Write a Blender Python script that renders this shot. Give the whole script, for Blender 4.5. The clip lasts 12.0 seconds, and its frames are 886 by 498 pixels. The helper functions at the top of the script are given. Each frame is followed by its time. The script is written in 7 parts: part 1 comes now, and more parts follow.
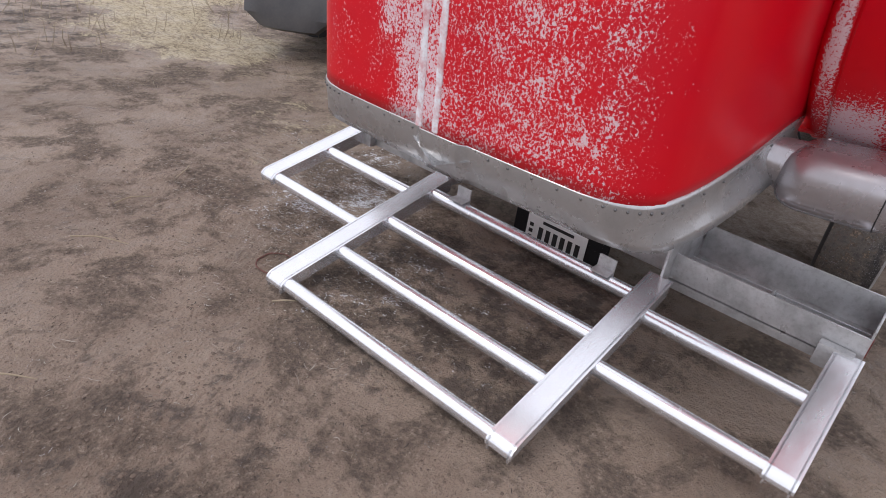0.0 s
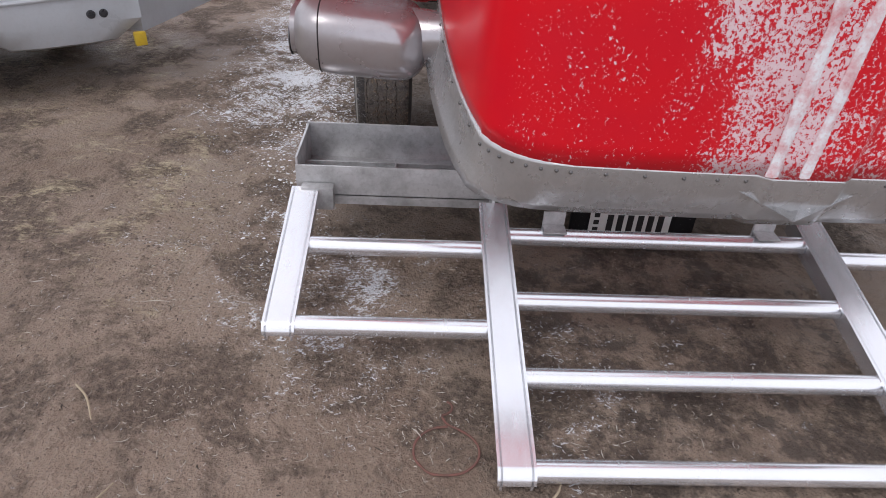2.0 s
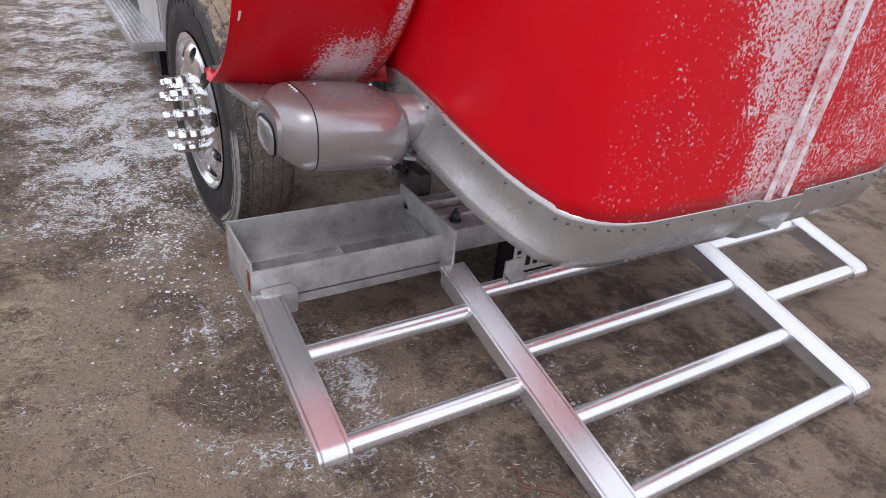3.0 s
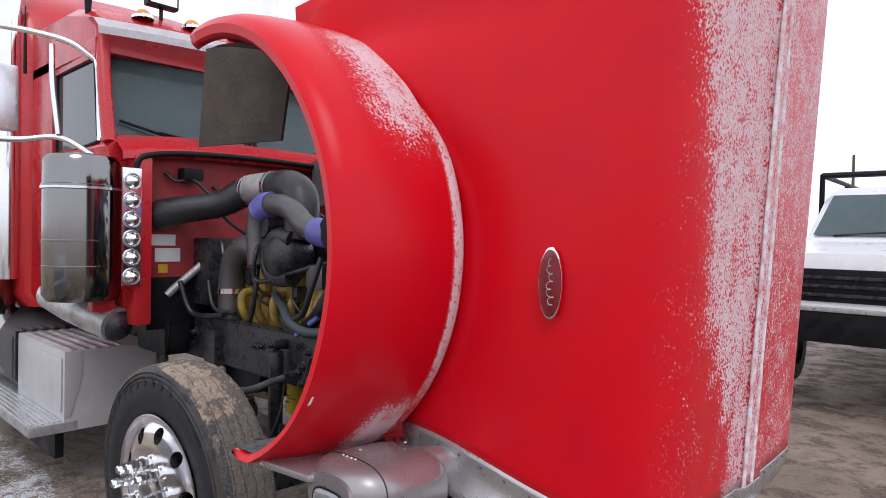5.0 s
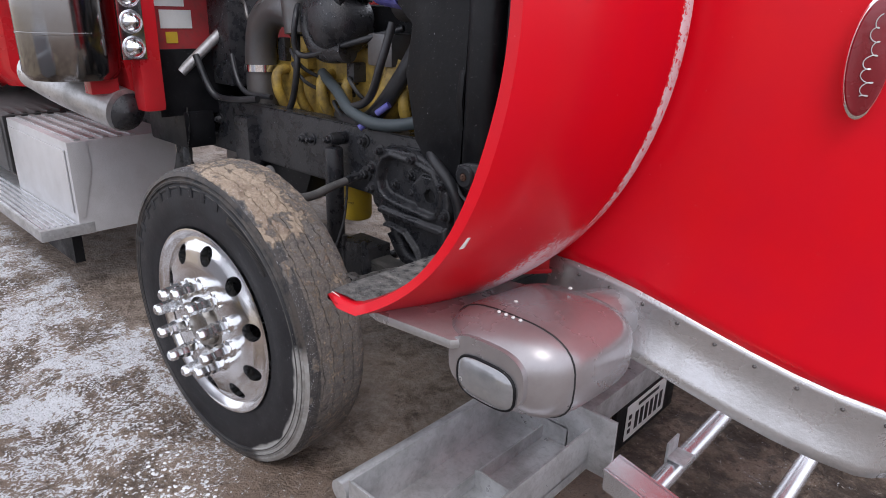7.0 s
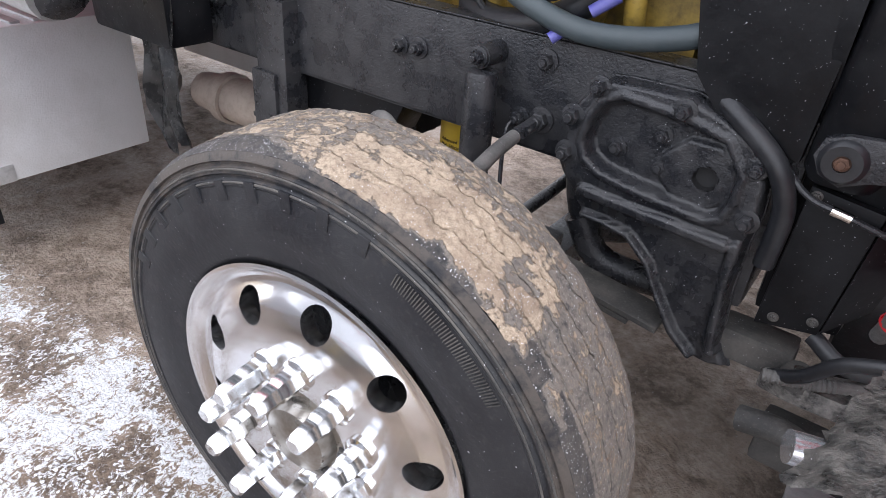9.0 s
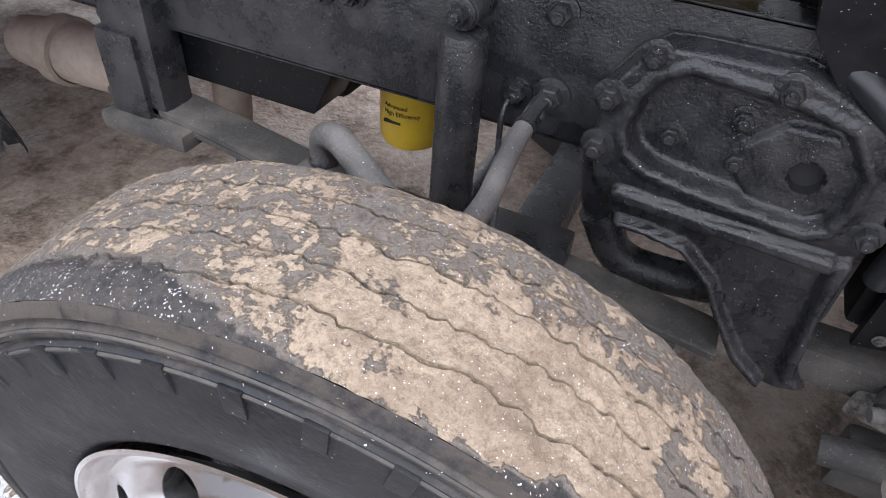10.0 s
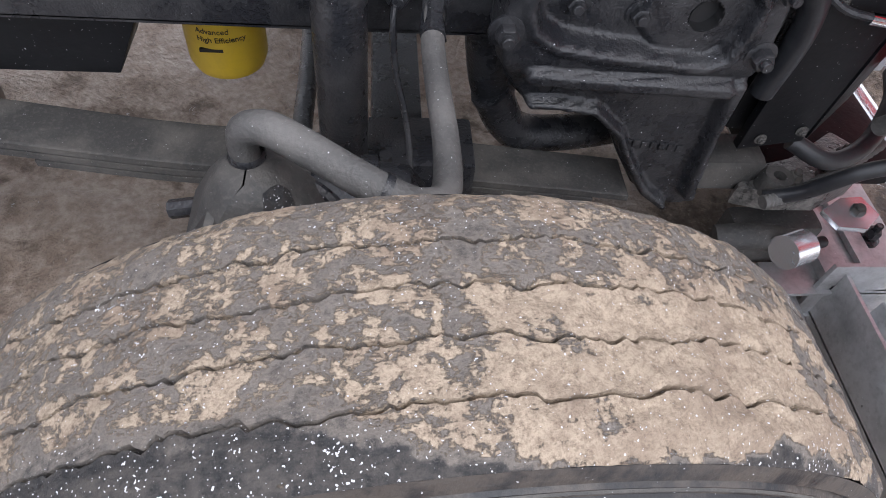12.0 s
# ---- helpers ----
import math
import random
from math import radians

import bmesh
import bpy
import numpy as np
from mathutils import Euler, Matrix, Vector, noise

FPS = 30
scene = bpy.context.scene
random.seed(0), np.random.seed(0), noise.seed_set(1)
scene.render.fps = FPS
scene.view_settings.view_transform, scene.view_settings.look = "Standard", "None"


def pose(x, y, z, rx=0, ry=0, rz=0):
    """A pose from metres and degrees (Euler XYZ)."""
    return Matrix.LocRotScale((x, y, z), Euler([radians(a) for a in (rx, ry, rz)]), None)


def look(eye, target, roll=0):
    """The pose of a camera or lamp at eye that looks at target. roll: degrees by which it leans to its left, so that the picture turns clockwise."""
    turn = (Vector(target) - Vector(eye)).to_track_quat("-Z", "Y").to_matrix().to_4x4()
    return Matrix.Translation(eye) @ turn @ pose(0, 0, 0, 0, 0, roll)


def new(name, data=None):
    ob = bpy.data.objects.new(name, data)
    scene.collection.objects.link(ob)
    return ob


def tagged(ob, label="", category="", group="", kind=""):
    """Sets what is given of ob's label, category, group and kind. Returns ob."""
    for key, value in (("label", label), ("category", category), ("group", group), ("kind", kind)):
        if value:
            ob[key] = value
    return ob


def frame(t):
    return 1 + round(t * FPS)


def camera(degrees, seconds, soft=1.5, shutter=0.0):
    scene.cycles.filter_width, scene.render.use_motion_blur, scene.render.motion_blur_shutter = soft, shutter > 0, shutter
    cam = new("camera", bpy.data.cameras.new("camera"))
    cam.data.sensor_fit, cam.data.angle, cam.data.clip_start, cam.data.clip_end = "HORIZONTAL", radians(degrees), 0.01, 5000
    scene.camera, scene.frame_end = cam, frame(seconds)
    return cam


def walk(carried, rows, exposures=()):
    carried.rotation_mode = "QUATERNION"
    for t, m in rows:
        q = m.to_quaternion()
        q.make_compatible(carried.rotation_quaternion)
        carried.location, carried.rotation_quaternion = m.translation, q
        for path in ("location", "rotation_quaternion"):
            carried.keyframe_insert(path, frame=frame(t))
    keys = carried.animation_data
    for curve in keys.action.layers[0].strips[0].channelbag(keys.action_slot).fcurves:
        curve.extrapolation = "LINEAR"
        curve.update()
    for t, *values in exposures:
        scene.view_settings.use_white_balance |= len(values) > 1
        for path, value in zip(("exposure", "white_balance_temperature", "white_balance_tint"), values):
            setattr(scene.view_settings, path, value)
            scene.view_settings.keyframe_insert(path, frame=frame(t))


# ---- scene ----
cam = camera(68.7, 12.0, soft=0.9)
PATH = [
    (0, (3.586, 1.135, 1.427), (2.21, 0.068, 0.443), 8.5),
    (0.5, (3.684, 0.631, 1.438), (2.187, -0.185, 0.391), 9.6),
    (1, (3.577, 0.073, 1.446), (2.023, -0.512, 0.331), 7.9),
    (1.5, (3.535, -0.418, 1.438), (1.906, -0.739, 0.322), 4.0),
    (2, (3.33, -0.844, 1.355), (1.676, -0.749, 0.235), 3.6),
    (2.5, (3.165, -1.232, 1.355), (1.591, -0.704, 0.241), 5.9),
    (3, (3.043, -1.644, 1.414), (1.575, -0.707, 0.43), 5.5),
    (3.5, (2.886, -1.827, 1.474), (1.395, -0.707, 0.75), 1.8),
    (3.7, (2.876, -1.931, 1.487), (1.404, -0.723, 0.875), 1.7),
    (5.3, (2.879, -2.324, 1.572), (1.495, -0.881, 1.635), 1.4),
    (5.5, (2.864, -2.35, 1.584), (1.472, -0.918, 1.689), 1.6),
    (6, (2.789, -2.335, 1.53), (1.406, -0.892, 1.571), 4.1),
    (6.5, (2.513, -2.228, 1.462), (1.193, -0.764, 1.128), 5.7),
    (6.7, (2.356, -2.147, 1.5), (1.033, -0.74, 0.983), 3.4),
    (8.3, (1.247, -1.927, 1.34), (0.194, -0.502, 0.41), 2.8),
    (8.5, (1.12, -1.857, 1.362), (0.051, -0.465, 0.404), 3.1),
    (9, (0.829, -1.704, 1.37), (-0.13, -0.296, 0.323), 4.7),
    (9.5, (0.583, -1.569, 1.38), (-0.171, -0.128, 0.216), 6.5),
    (10, (0.416, -1.365, 1.346), (-0.142, 0.037, 0.033), 4.9),
    (10.5, (0.331, -1.271, 1.337), (-0.017, 0.044, -0.13), 2.5),
    (11, (0.236, -1.26, 1.347), (0.169, -0.014, -0.216), 4.3),
    (11.5, (0.175, -1.261, 1.351), (0.281, -0.104, -0.277), 6.4),
    (12, (0.122, -1.258, 1.363), (0.343, -0.068, -0.23), 8.6),
]
walk(
    cam,
    [(t, look(eye, target, roll)) for t, eye, target, roll in PATH],
    [(0, 0.15, 6350, 15), (3.5, 0.12, 6350, 15), (5.5, 0.1, 6200, 15), (6.5, 0.24, 6200, 15), (8.3, 1.0, 6200, 13), (9.5, 1.32, 6200, 13), (10.7, 1.32, 6180, 13), (12, 1.18, 6150, 13)],
)

CY = -0.04  # the truck's middle line

# ---- world, sun ----
world = bpy.data.worlds.new("overcast_sky")
scene.world = world
world.use_nodes = True
wn, wl = world.node_tree.nodes, world.node_tree.links
sky = wn.new("ShaderNodeTexSky")
sky.sky_type, sky.sun_disc = "NISHITA", False
sky.sun_elevation, sky.sun_rotation = radians(48), radians(60)
cloud = wn.new("ShaderNodeMixRGB")
cloud.inputs[0].default_value = 0.93
cloud.inputs[2].default_value = (9.3, 9.5, 10.0, 1)
wl.new(sky.outputs[0], cloud.inputs[1])
wl.new(cloud.outputs[0], wn["Background"].inputs[0])
wn["Background"].inputs[1].default_value = 0.12
sun = new("sun", bpy.data.lights.new("sun", "SUN"))
sun.data.energy, sun.data.angle, sun.data.color = 0.9, radians(25), (1.0, 0.96, 0.9)
sun.matrix_world = look((6, -6, 12), (0, 0, 0))


# ---- materials ----
def nodes_of(name):
    m = bpy.data.materials.new(name)
    m.use_nodes = True
    return m, m.node_tree.nodes, m.node_tree.links, m.node_tree.nodes["Principled BSDF"]


def noise_node(nt, nl, scale, detail=4.0, rough=0.55, stretch=None, distort=0.0):
    co = nt.new("ShaderNodeTexCoord")
    n = nt.new("ShaderNodeTexNoise")
    n.inputs["Scale"].default_value, n.inputs["Detail"].default_value, n.inputs["Roughness"].default_value = scale, detail, rough
    n.inputs["Distortion"].default_value = distort
    if stretch:
        mp = nt.new("ShaderNodeMapping")
        mp.inputs["Scale"].default_value = stretch
        nl.new(co.outputs["Object"], mp.inputs[0])
        nl.new(mp.outputs[0], n.inputs["Vector"])
    else:
        nl.new(co.outputs["Object"], n.inputs["Vector"])
    return n


def ramp(nt, nl, src, stops):
    r = nt.new("ShaderNodeValToRGB")
    while len(r.color_ramp.elements) < len(stops):
        r.color_ramp.elements.new(0.5)
    for e, (p, c) in zip(r.color_ramp.elements, stops):
        e.position, e.color = p, (*c, 1) if len(c) == 3 else c
    nl.new(src, r.inputs[0])
    return r


def grey(v):
    return (v, v, v)


def mix(nt, nl, fac, a, b):
    m = nt.new("ShaderNodeMixRGB")
    for i, v in ((0, fac), (1, a), (2, b)):
        if isinstance(v, (int, float)):
            m.inputs[i].default_value = v
        elif isinstance(v, tuple):
            m.inputs[i].default_value = (*v, 1)
        else:
            nl.new(v, m.inputs[i])
    return m.outputs[0]


def math_node(nt, nl, op, a, b):
    m = nt.new("ShaderNodeMath")
    m.operation = op
    m.use_clamp = op != "SUBTRACT"
    for i, v in ((0, a), (1, b)):
        if isinstance(v, (int, float)):
            m.inputs[i].default_value = v
        else:
            nl.new(v, m.inputs[i])
    return m.outputs[0]


def bump(nt, nl, bsdf, height, strength=0.3, dist=0.01):
    b = nt.new("ShaderNodeBump")
    b.inputs["Strength"].default_value, b.inputs["Distance"].default_value = strength, dist
    nl.new(height, b.inputs["Height"])
    nl.new(b.outputs[0], bsdf.inputs["Normal"])


def surface(name, base, rough=0.5, metal=0.0, dirt=None, dirt_amount=0.4, scale=6.0, fine=60.0, bumps=0.15, rough_var=0.15, coat=0.0, stretch=None, specks=0.0, spec=0.5):
    """A painted, metal, rubber or plastic surface with large stains and fine grain."""
    m, nt, nl, b = nodes_of(name)
    big = noise_node(nt, nl, scale, 5, 0.6, stretch)
    small = noise_node(nt, nl, fine, 3, 0.6, stretch)
    dirt = dirt or tuple(c * 0.55 for c in base)
    f = ramp(nt, nl, big.outputs[0], [(0.42, grey(0)), (0.72, grey(dirt_amount))])
    f2 = ramp(nt, nl, small.outputs[0], [(0.5, grey(0)), (0.8, grey(dirt_amount * 0.6))])
    nl.new(mix(nt, nl, f2.outputs[0], mix(nt, nl, f.outputs[0], base, dirt), dirt), b.inputs["Base Color"])
    if specks:
        sp = ramp(nt, nl, noise_node(nt, nl, 240, 2, 0.5).outputs[0], [(0.735, grey(0)), (0.752, grey(specks))])
        base_in = b.inputs["Base Color"].links[0].from_socket
        nl.new(mix(nt, nl, sp.outputs[0], base_in, (0.7, 0.7, 0.74)), b.inputs["Base Color"])
    r = ramp(nt, nl, big.outputs[0], [(0.3, grey(max(rough - rough_var, 0.02))), (0.75, grey(min(rough + rough_var, 1)))])
    nl.new(r.outputs[0], b.inputs["Roughness"])
    b.inputs["Metallic"].default_value = metal
    b.inputs["Coat Weight"].default_value = coat
    b.inputs["Specular IOR Level"].default_value = spec
    bump(nt, nl, b, small.outputs[0], bumps, 0.004)
    return m


def frosted_red():
    """Red truck paint; the frost weight of the mesh says where specks of snow lie."""
    m, nt, nl, b = nodes_of("frosted_red_paint")
    at = nt.new("ShaderNodeAttribute")
    at.attribute_name = "frost"
    big = noise_node(nt, nl, 5, 4)
    grain = noise_node(nt, nl, 150, 5, 0.7, (1, 0.85, 0.75), 0.4)
    speck = noise_node(nt, nl, 84, 3, 0.55)
    clump = noise_node(nt, nl, 14, 3)
    base = mix(nt, nl, ramp(nt, nl, big.outputs[0], [(0.35, grey(0)), (0.8, grey(1))]).outputs[0], (0.66, 0.003, 0.011), (0.60, 0.003, 0.017))
    amount = math_node(nt, nl, "MULTIPLY", at.outputs["Fac"], 0.36)
    uneven = math_node(nt, nl, "MULTIPLY", clump.outputs[0], 0.26)
    level = math_node(nt, nl, "SUBTRACT", math_node(nt, nl, "SUBTRACT", 0.855, amount), uneven)
    over = math_node(nt, nl, "SUBTRACT", grain.outputs[0], level)
    fleck = ramp(nt, nl, over, [(0.0, grey(0)), (0.035, grey(0.72))])
    over2 = math_node(nt, nl, "SUBTRACT", speck.outputs[0], math_node(nt, nl, "SUBTRACT", 0.81, math_node(nt, nl, "MULTIPLY", at.outputs["Fac"], 0.22)))
    fleck2 = ramp(nt, nl, over2, [(0.0, grey(0)), (0.03, grey(0.8))])
    haze = math_node(nt, nl, "MULTIPLY", at.outputs["Fac"], 0.03)
    snow = math_node(nt, nl, "MAXIMUM", math_node(nt, nl, "MAXIMUM", fleck.outputs[0], fleck2.outputs[0]), haze)
    nl.new(mix(nt, nl, snow, base, (0.78, 0.78, 0.82)), b.inputs["Base Color"])
    nl.new(ramp(nt, nl, snow, [(0, grey(0.3)), (0.4, grey(0.75))]).outputs[0], b.inputs["Roughness"])
    b.inputs["Specular IOR Level"].default_value = 0.22
    bump(nt, nl, b, fleck.outputs[0], 0.5, 0.004)
    return m


def aluminium(name, base=(0.78, 0.79, 0.80), rough=0.27, frost=0.25, metal=1.0):
    m, nt, nl, b = nodes_of(name)
    big = noise_node(nt, nl, 4, 4)
    brush = noise_node(nt, nl, 40, 3, 0.6, (0.15, 1, 1))
    spot = noise_node(nt, nl, 130, 3, 0.6)
    stain = ramp(nt, nl, big.outputs[0], [(0.35, grey(0)), (0.7, grey(0.4))])
    col = mix(nt, nl, stain.outputs[0], base, tuple(c * 0.82 for c in base))
    fr = ramp(nt, nl, spot.outputs[0], [(0.62, grey(0)), (0.7, grey(frost))])
    nl.new(mix(nt, nl, fr.outputs[0], col, (0.85, 0.86, 0.9)), b.inputs["Base Color"])
    b.inputs["Metallic"].default_value = metal
    nl.new(ramp(nt, nl, brush.outputs[0], [(0.3, grey(rough * 0.85)), (0.7, grey(rough * 1.15))]).outputs[0], b.inputs["Roughness"])
    bump(nt, nl, b, brush.outputs[0], 0.012, 0.002)
    return m


def muddy_rubber():
    """Worn tread under dried tan mud."""
    m, nt, nl, b = nodes_of("muddy_tread_rubber")
    at = nt.new("ShaderNodeAttribute")
    at.attribute_name = "mud"
    big = noise_node(nt, nl, 30, 8, 0.72, None, 0.3)
    grain = noise_node(nt, nl, 120, 6, 0.78)
    blot = noise_node(nt, nl, 13, 4, 0.6)
    fine = noise_node(nt, nl, 420, 3, 0.7)
    scour = noise_node(nt, nl, 60, 6, 0.75, (1, 3.2, 1), 0.6)
    flake = noise_node(nt, nl, 370, 1, 0.5)
    rubber = mix(nt, nl, ramp(nt, nl, grain.outputs[0], [(0.36, grey(0)), (0.66, grey(1))]).outputs[0], (0.020, 0.021, 0.024), (0.125, 0.117, 0.110))
    rubber = mix(nt, nl, ramp(nt, nl, fine.outputs[0], [(0.56, grey(0)), (0.68, grey(0.55))]).outputs[0], rubber, (0.28, 0.25, 0.222))
    mud = mix(nt, nl, ramp(nt, nl, math_node(nt, nl, "ADD", math_node(nt, nl, "MULTIPLY", fine.outputs[0], 0.4), math_node(nt, nl, "MULTIPLY", grain.outputs[0], 0.6)), [(0.37, grey(0)), (0.56, grey(1))]).outputs[0], (0.22, 0.165, 0.12), (0.50, 0.40, 0.30))
    mud = mix(nt, nl, ramp(nt, nl, blot.outputs[0], [(0.46, grey(0)), (0.60, grey(0.6))]).outputs[0], mud, (0.25, 0.185, 0.138))
    level = math_node(nt, nl, "ADD", math_node(nt, nl, "MULTIPLY", big.outputs[0], 0.52), math_node(nt, nl, "ADD", math_node(nt, nl, "MULTIPLY", grain.outputs[0], 0.24), math_node(nt, nl, "MULTIPLY", scour.outputs[0], 0.24)))
    over = math_node(nt, nl, "ADD", level, math_node(nt, nl, "MULTIPLY", at.outputs["Fac"], 0.36))
    mask = ramp(nt, nl, over, [(0.630, grey(0)), (0.658, grey(1))])
    dust = ramp(nt, nl, over, [(0.47, grey(0.0)), (0.64, grey(0.78))])
    col = mix(nt, nl, mask.outputs[0], mix(nt, nl, dust.outputs[0], rubber, (0.28, 0.24, 0.205)), mud)
    wet = ramp(nt, nl, at.outputs["Fac"], [(0.05, grey(0.8)), (0.17, grey(0))])
    col = mix(nt, nl, wet.outputs[0], col, (0.014, 0.015, 0.018))
    extra = ramp(nt, nl, at.outputs["Fac"], [(0.03, grey(0.058)), (0.2, grey(0.006))])
    drift = math_node(nt, nl, "MULTIPLY", math_node(nt, nl, "SUBTRACT", blot.outputs[0], 0.52), 0.45)
    snow = ramp(nt, nl, math_node(nt, nl, "ADD", math_node(nt, nl, "ADD", flake.outputs[0], drift), extra.outputs[0]), [(0.732, grey(0)), (0.748, grey(1))])
    nl.new(mix(nt, nl, snow.outputs[0], col, (0.8, 0.8, 0.84)), b.inputs["Base Color"])
    nl.new(ramp(nt, nl, at.outputs["Fac"], [(0.03, grey(0.38)), (0.2, grey(0.88))]).outputs[0], b.inputs["Roughness"])
    h = math_node(nt, nl, "ADD", math_node(nt, nl, "MULTIPLY", mask.outputs[0], 0.6), math_node(nt, nl, "MULTIPLY", grain.outputs[0], 0.5))
    bump(nt, nl, b, h, 1.0, 0.012)
    return m


def worn_sidewall():
    """Sidewall rubber, rubbed pale where the wear weight says so."""
    m, nt, nl, b = nodes_of("rubbed_sidewall_rubber")
    at = nt.new("ShaderNodeAttribute")
    at.attribute_name = "wear"
    big = noise_node(nt, nl, 8, 5, 0.6)
    grain = noise_node(nt, nl, 130, 4, 0.65)
    base = mix(nt, nl, ramp(nt, nl, big.outputs[0], [(0.4, grey(0)), (0.72, grey(1))]).outputs[0], (0.0085, 0.0093, 0.0125), (0.022, 0.0225, 0.025))
    base = mix(nt, nl, ramp(nt, nl, grain.outputs[0], [(0.55, grey(0)), (0.78, grey(0.4))]).outputs[0], base, (0.07, 0.067, 0.065))
    lvl = math_node(nt, nl, "ADD", math_node(nt, nl, "MULTIPLY", at.outputs["Fac"], 0.45), math_node(nt, nl, "MULTIPLY", big.outputs[0], 0.5))
    pale = ramp(nt, nl, lvl, [(0.53, grey(0)), (0.66, grey(0.8))])
    col = mix(nt, nl, pale.outputs[0], base, (0.42, 0.415, 0.40))
    ring = nt.new("ShaderNodeAttribute")
    ring.attribute_name = "smear"
    patch = noise_node(nt, nl, 19, 6, 0.7)
    dirty = ramp(nt, nl, math_node(nt, nl, "ADD", math_node(nt, nl, "MULTIPLY", ring.outputs["Fac"], 0.22), math_node(nt, nl, "MULTIPLY", patch.outputs[0], 0.8)), [(0.52, grey(0)), (0.64, grey(0.45))])
    col = mix(nt, nl, dirty.outputs[0], col, (0.12, 0.098, 0.08))
    flake = ramp(nt, nl, noise_node(nt, nl, 230, 2, 0.5).outputs[0], [(0.74, grey(0)), (0.76, grey(0.9))])
    nl.new(mix(nt, nl, flake.outputs[0], col, (0.7, 0.7, 0.74)), b.inputs["Base Color"])
    nl.new(ramp(nt, nl, big.outputs[0], [(0.3, grey(0.4)), (0.7, grey(0.7))]).outputs[0], b.inputs["Roughness"])
    bump(nt, nl, b, grain.outputs[0], 0.3, 0.004)
    return m


def earth():
    """Trampled mud with dead grass and thin snow, placed by the cover weights of the ground."""
    m, nt, nl, b = nodes_of("frozen_mud_ground")
    at = nt.new("ShaderNodeAttribute")
    at.attribute_name = "cover"
    sep = nt.new("ShaderNodeSeparateColor")
    nl.new(at.outputs["Color"], sep.inputs[0])
    snow_w, straw_w, wet_w = sep.outputs[0], sep.outputs[1], sep.outputs[2]
    big = noise_node(nt, nl, 1.5, 4, 0.55)
    clump = noise_node(nt, nl, 2.7, 9, 0.70, None, 0.25)
    mid = noise_node(nt, nl, 11, 6, 0.62, None, 0.5)
    fine = noise_node(nt, nl, 48, 5, 0.65)
    grain = noise_node(nt, nl, 190, 3, 0.6)

    def band(src, lo, hi, top=1.0):
        return ramp(nt, nl, src.outputs[0], [(lo, grey(0)), (hi, grey(top))]).outputs[0]

    # trodden smooth clay, darker crumbled soil between, small pale and dark crumbs
    clay = mix(nt, nl, band(big, 0.38, 0.62), (0.25, 0.18, 0.132), (0.36, 0.272, 0.207))
    # soil darkens where the fine bump is low: relief shading put into its colour
    soil = mix(nt, nl, band(fine, 0.40, 0.62), (0.075, 0.054, 0.041), (0.19, 0.142, 0.108))
    mud = mix(nt, nl, band(clump, 0.49, 0.565, 0.8), clay, soil)
    mud = mix(nt, nl, band(mid, 0.575, 0.64, 0.45), mud, (0.115, 0.083, 0.062))
    # raised crumbs paler, the lit half of the same painted relief
    mud = mix(nt, nl, band(fine, 0.59, 0.655, 0.5), mud, (0.40, 0.32, 0.255))
    mud = mix(nt, nl, band(grain, 0.57, 0.64, 0.5), mud, (0.085, 0.063, 0.049))
    # pale dry mud, tinted lighter also to offset the shade under the truck
    dry_lift = nt.new("ShaderNodeAttribute")
    dry_lift.attribute_name = "dry_lift"
    pale = mix(nt, nl, band(fine, 0.4, 0.6), (0.31, 0.245, 0.195), (0.45, 0.37, 0.305))
    mud = mix(nt, nl, math_node(nt, nl, "MULTIPLY", dry_lift.outputs["Fac"], ramp(nt, nl, mid.outputs[0], [(0.44, grey(0.9)), (0.60, grey(0.15))]).outputs[0]), mud, pale)
    wetn = noise_node(nt, nl, 6.5, 7, 0.74)
    wetl = math_node(nt, nl, "ADD", math_node(nt, nl, "MULTIPLY", wetn.outputs[0], 0.85), math_node(nt, nl, "MULTIPLY", wet_w, 0.22))
    mud = mix(nt, nl, ramp(nt, nl, wetl, [(0.52, grey(0)), (0.60, grey(0.8))]).outputs[0], mud, (0.066, 0.048, 0.038))
    # dead grass, matted in tufts
    straw_n = noise_node(nt, nl, 30, 6, 0.72, (1, 0.5, 1), 1.2)
    tuft = noise_node(nt, nl, 4.5, 4, 0.6)
    s_lvl = math_node(nt, nl, "ADD", math_node(nt, nl, "MULTIPLY", math_node(nt, nl, "ADD", math_node(nt, nl, "MULTIPLY", straw_n.outputs[0], 0.55), math_node(nt, nl, "MULTIPLY", tuft.outputs[0], 0.45)), 0.9), math_node(nt, nl, "MULTIPLY", straw_w, 0.32))
    straw = mix(nt, nl, band(straw_n, 0.38, 0.54), (0.22, 0.165, 0.10), (0.56, 0.47, 0.315))
    col = mix(nt, nl, ramp(nt, nl, s_lvl, [(0.58, grey(0)), (0.70, grey(0.9))]).outputs[0], mud, straw)
    # thin snow in broken streaks
    frostn = noise_node(nt, nl, 58, 7, 0.72, (1, 0.7, 1), 1.5)
    spread = ramp(nt, nl, math_node(nt, nl, "ADD", math_node(nt, nl, "MULTIPLY", frostn.outputs[0], 0.72), math_node(nt, nl, "MULTIPLY", mid.outputs[0], 0.28)), [(0.36, grey(0)), (0.64, grey(1))])
    patchy = math_node(nt, nl, "MULTIPLY", snow_w, ramp(nt, nl, clump.outputs[0], [(0.40, grey(1)), (0.56, grey(0.45))]).outputs[0])
    lvl = math_node(nt, nl, "ADD", math_node(nt, nl, "MULTIPLY", spread.outputs[0], 0.66), math_node(nt, nl, "MULTIPLY", patchy, 0.52))
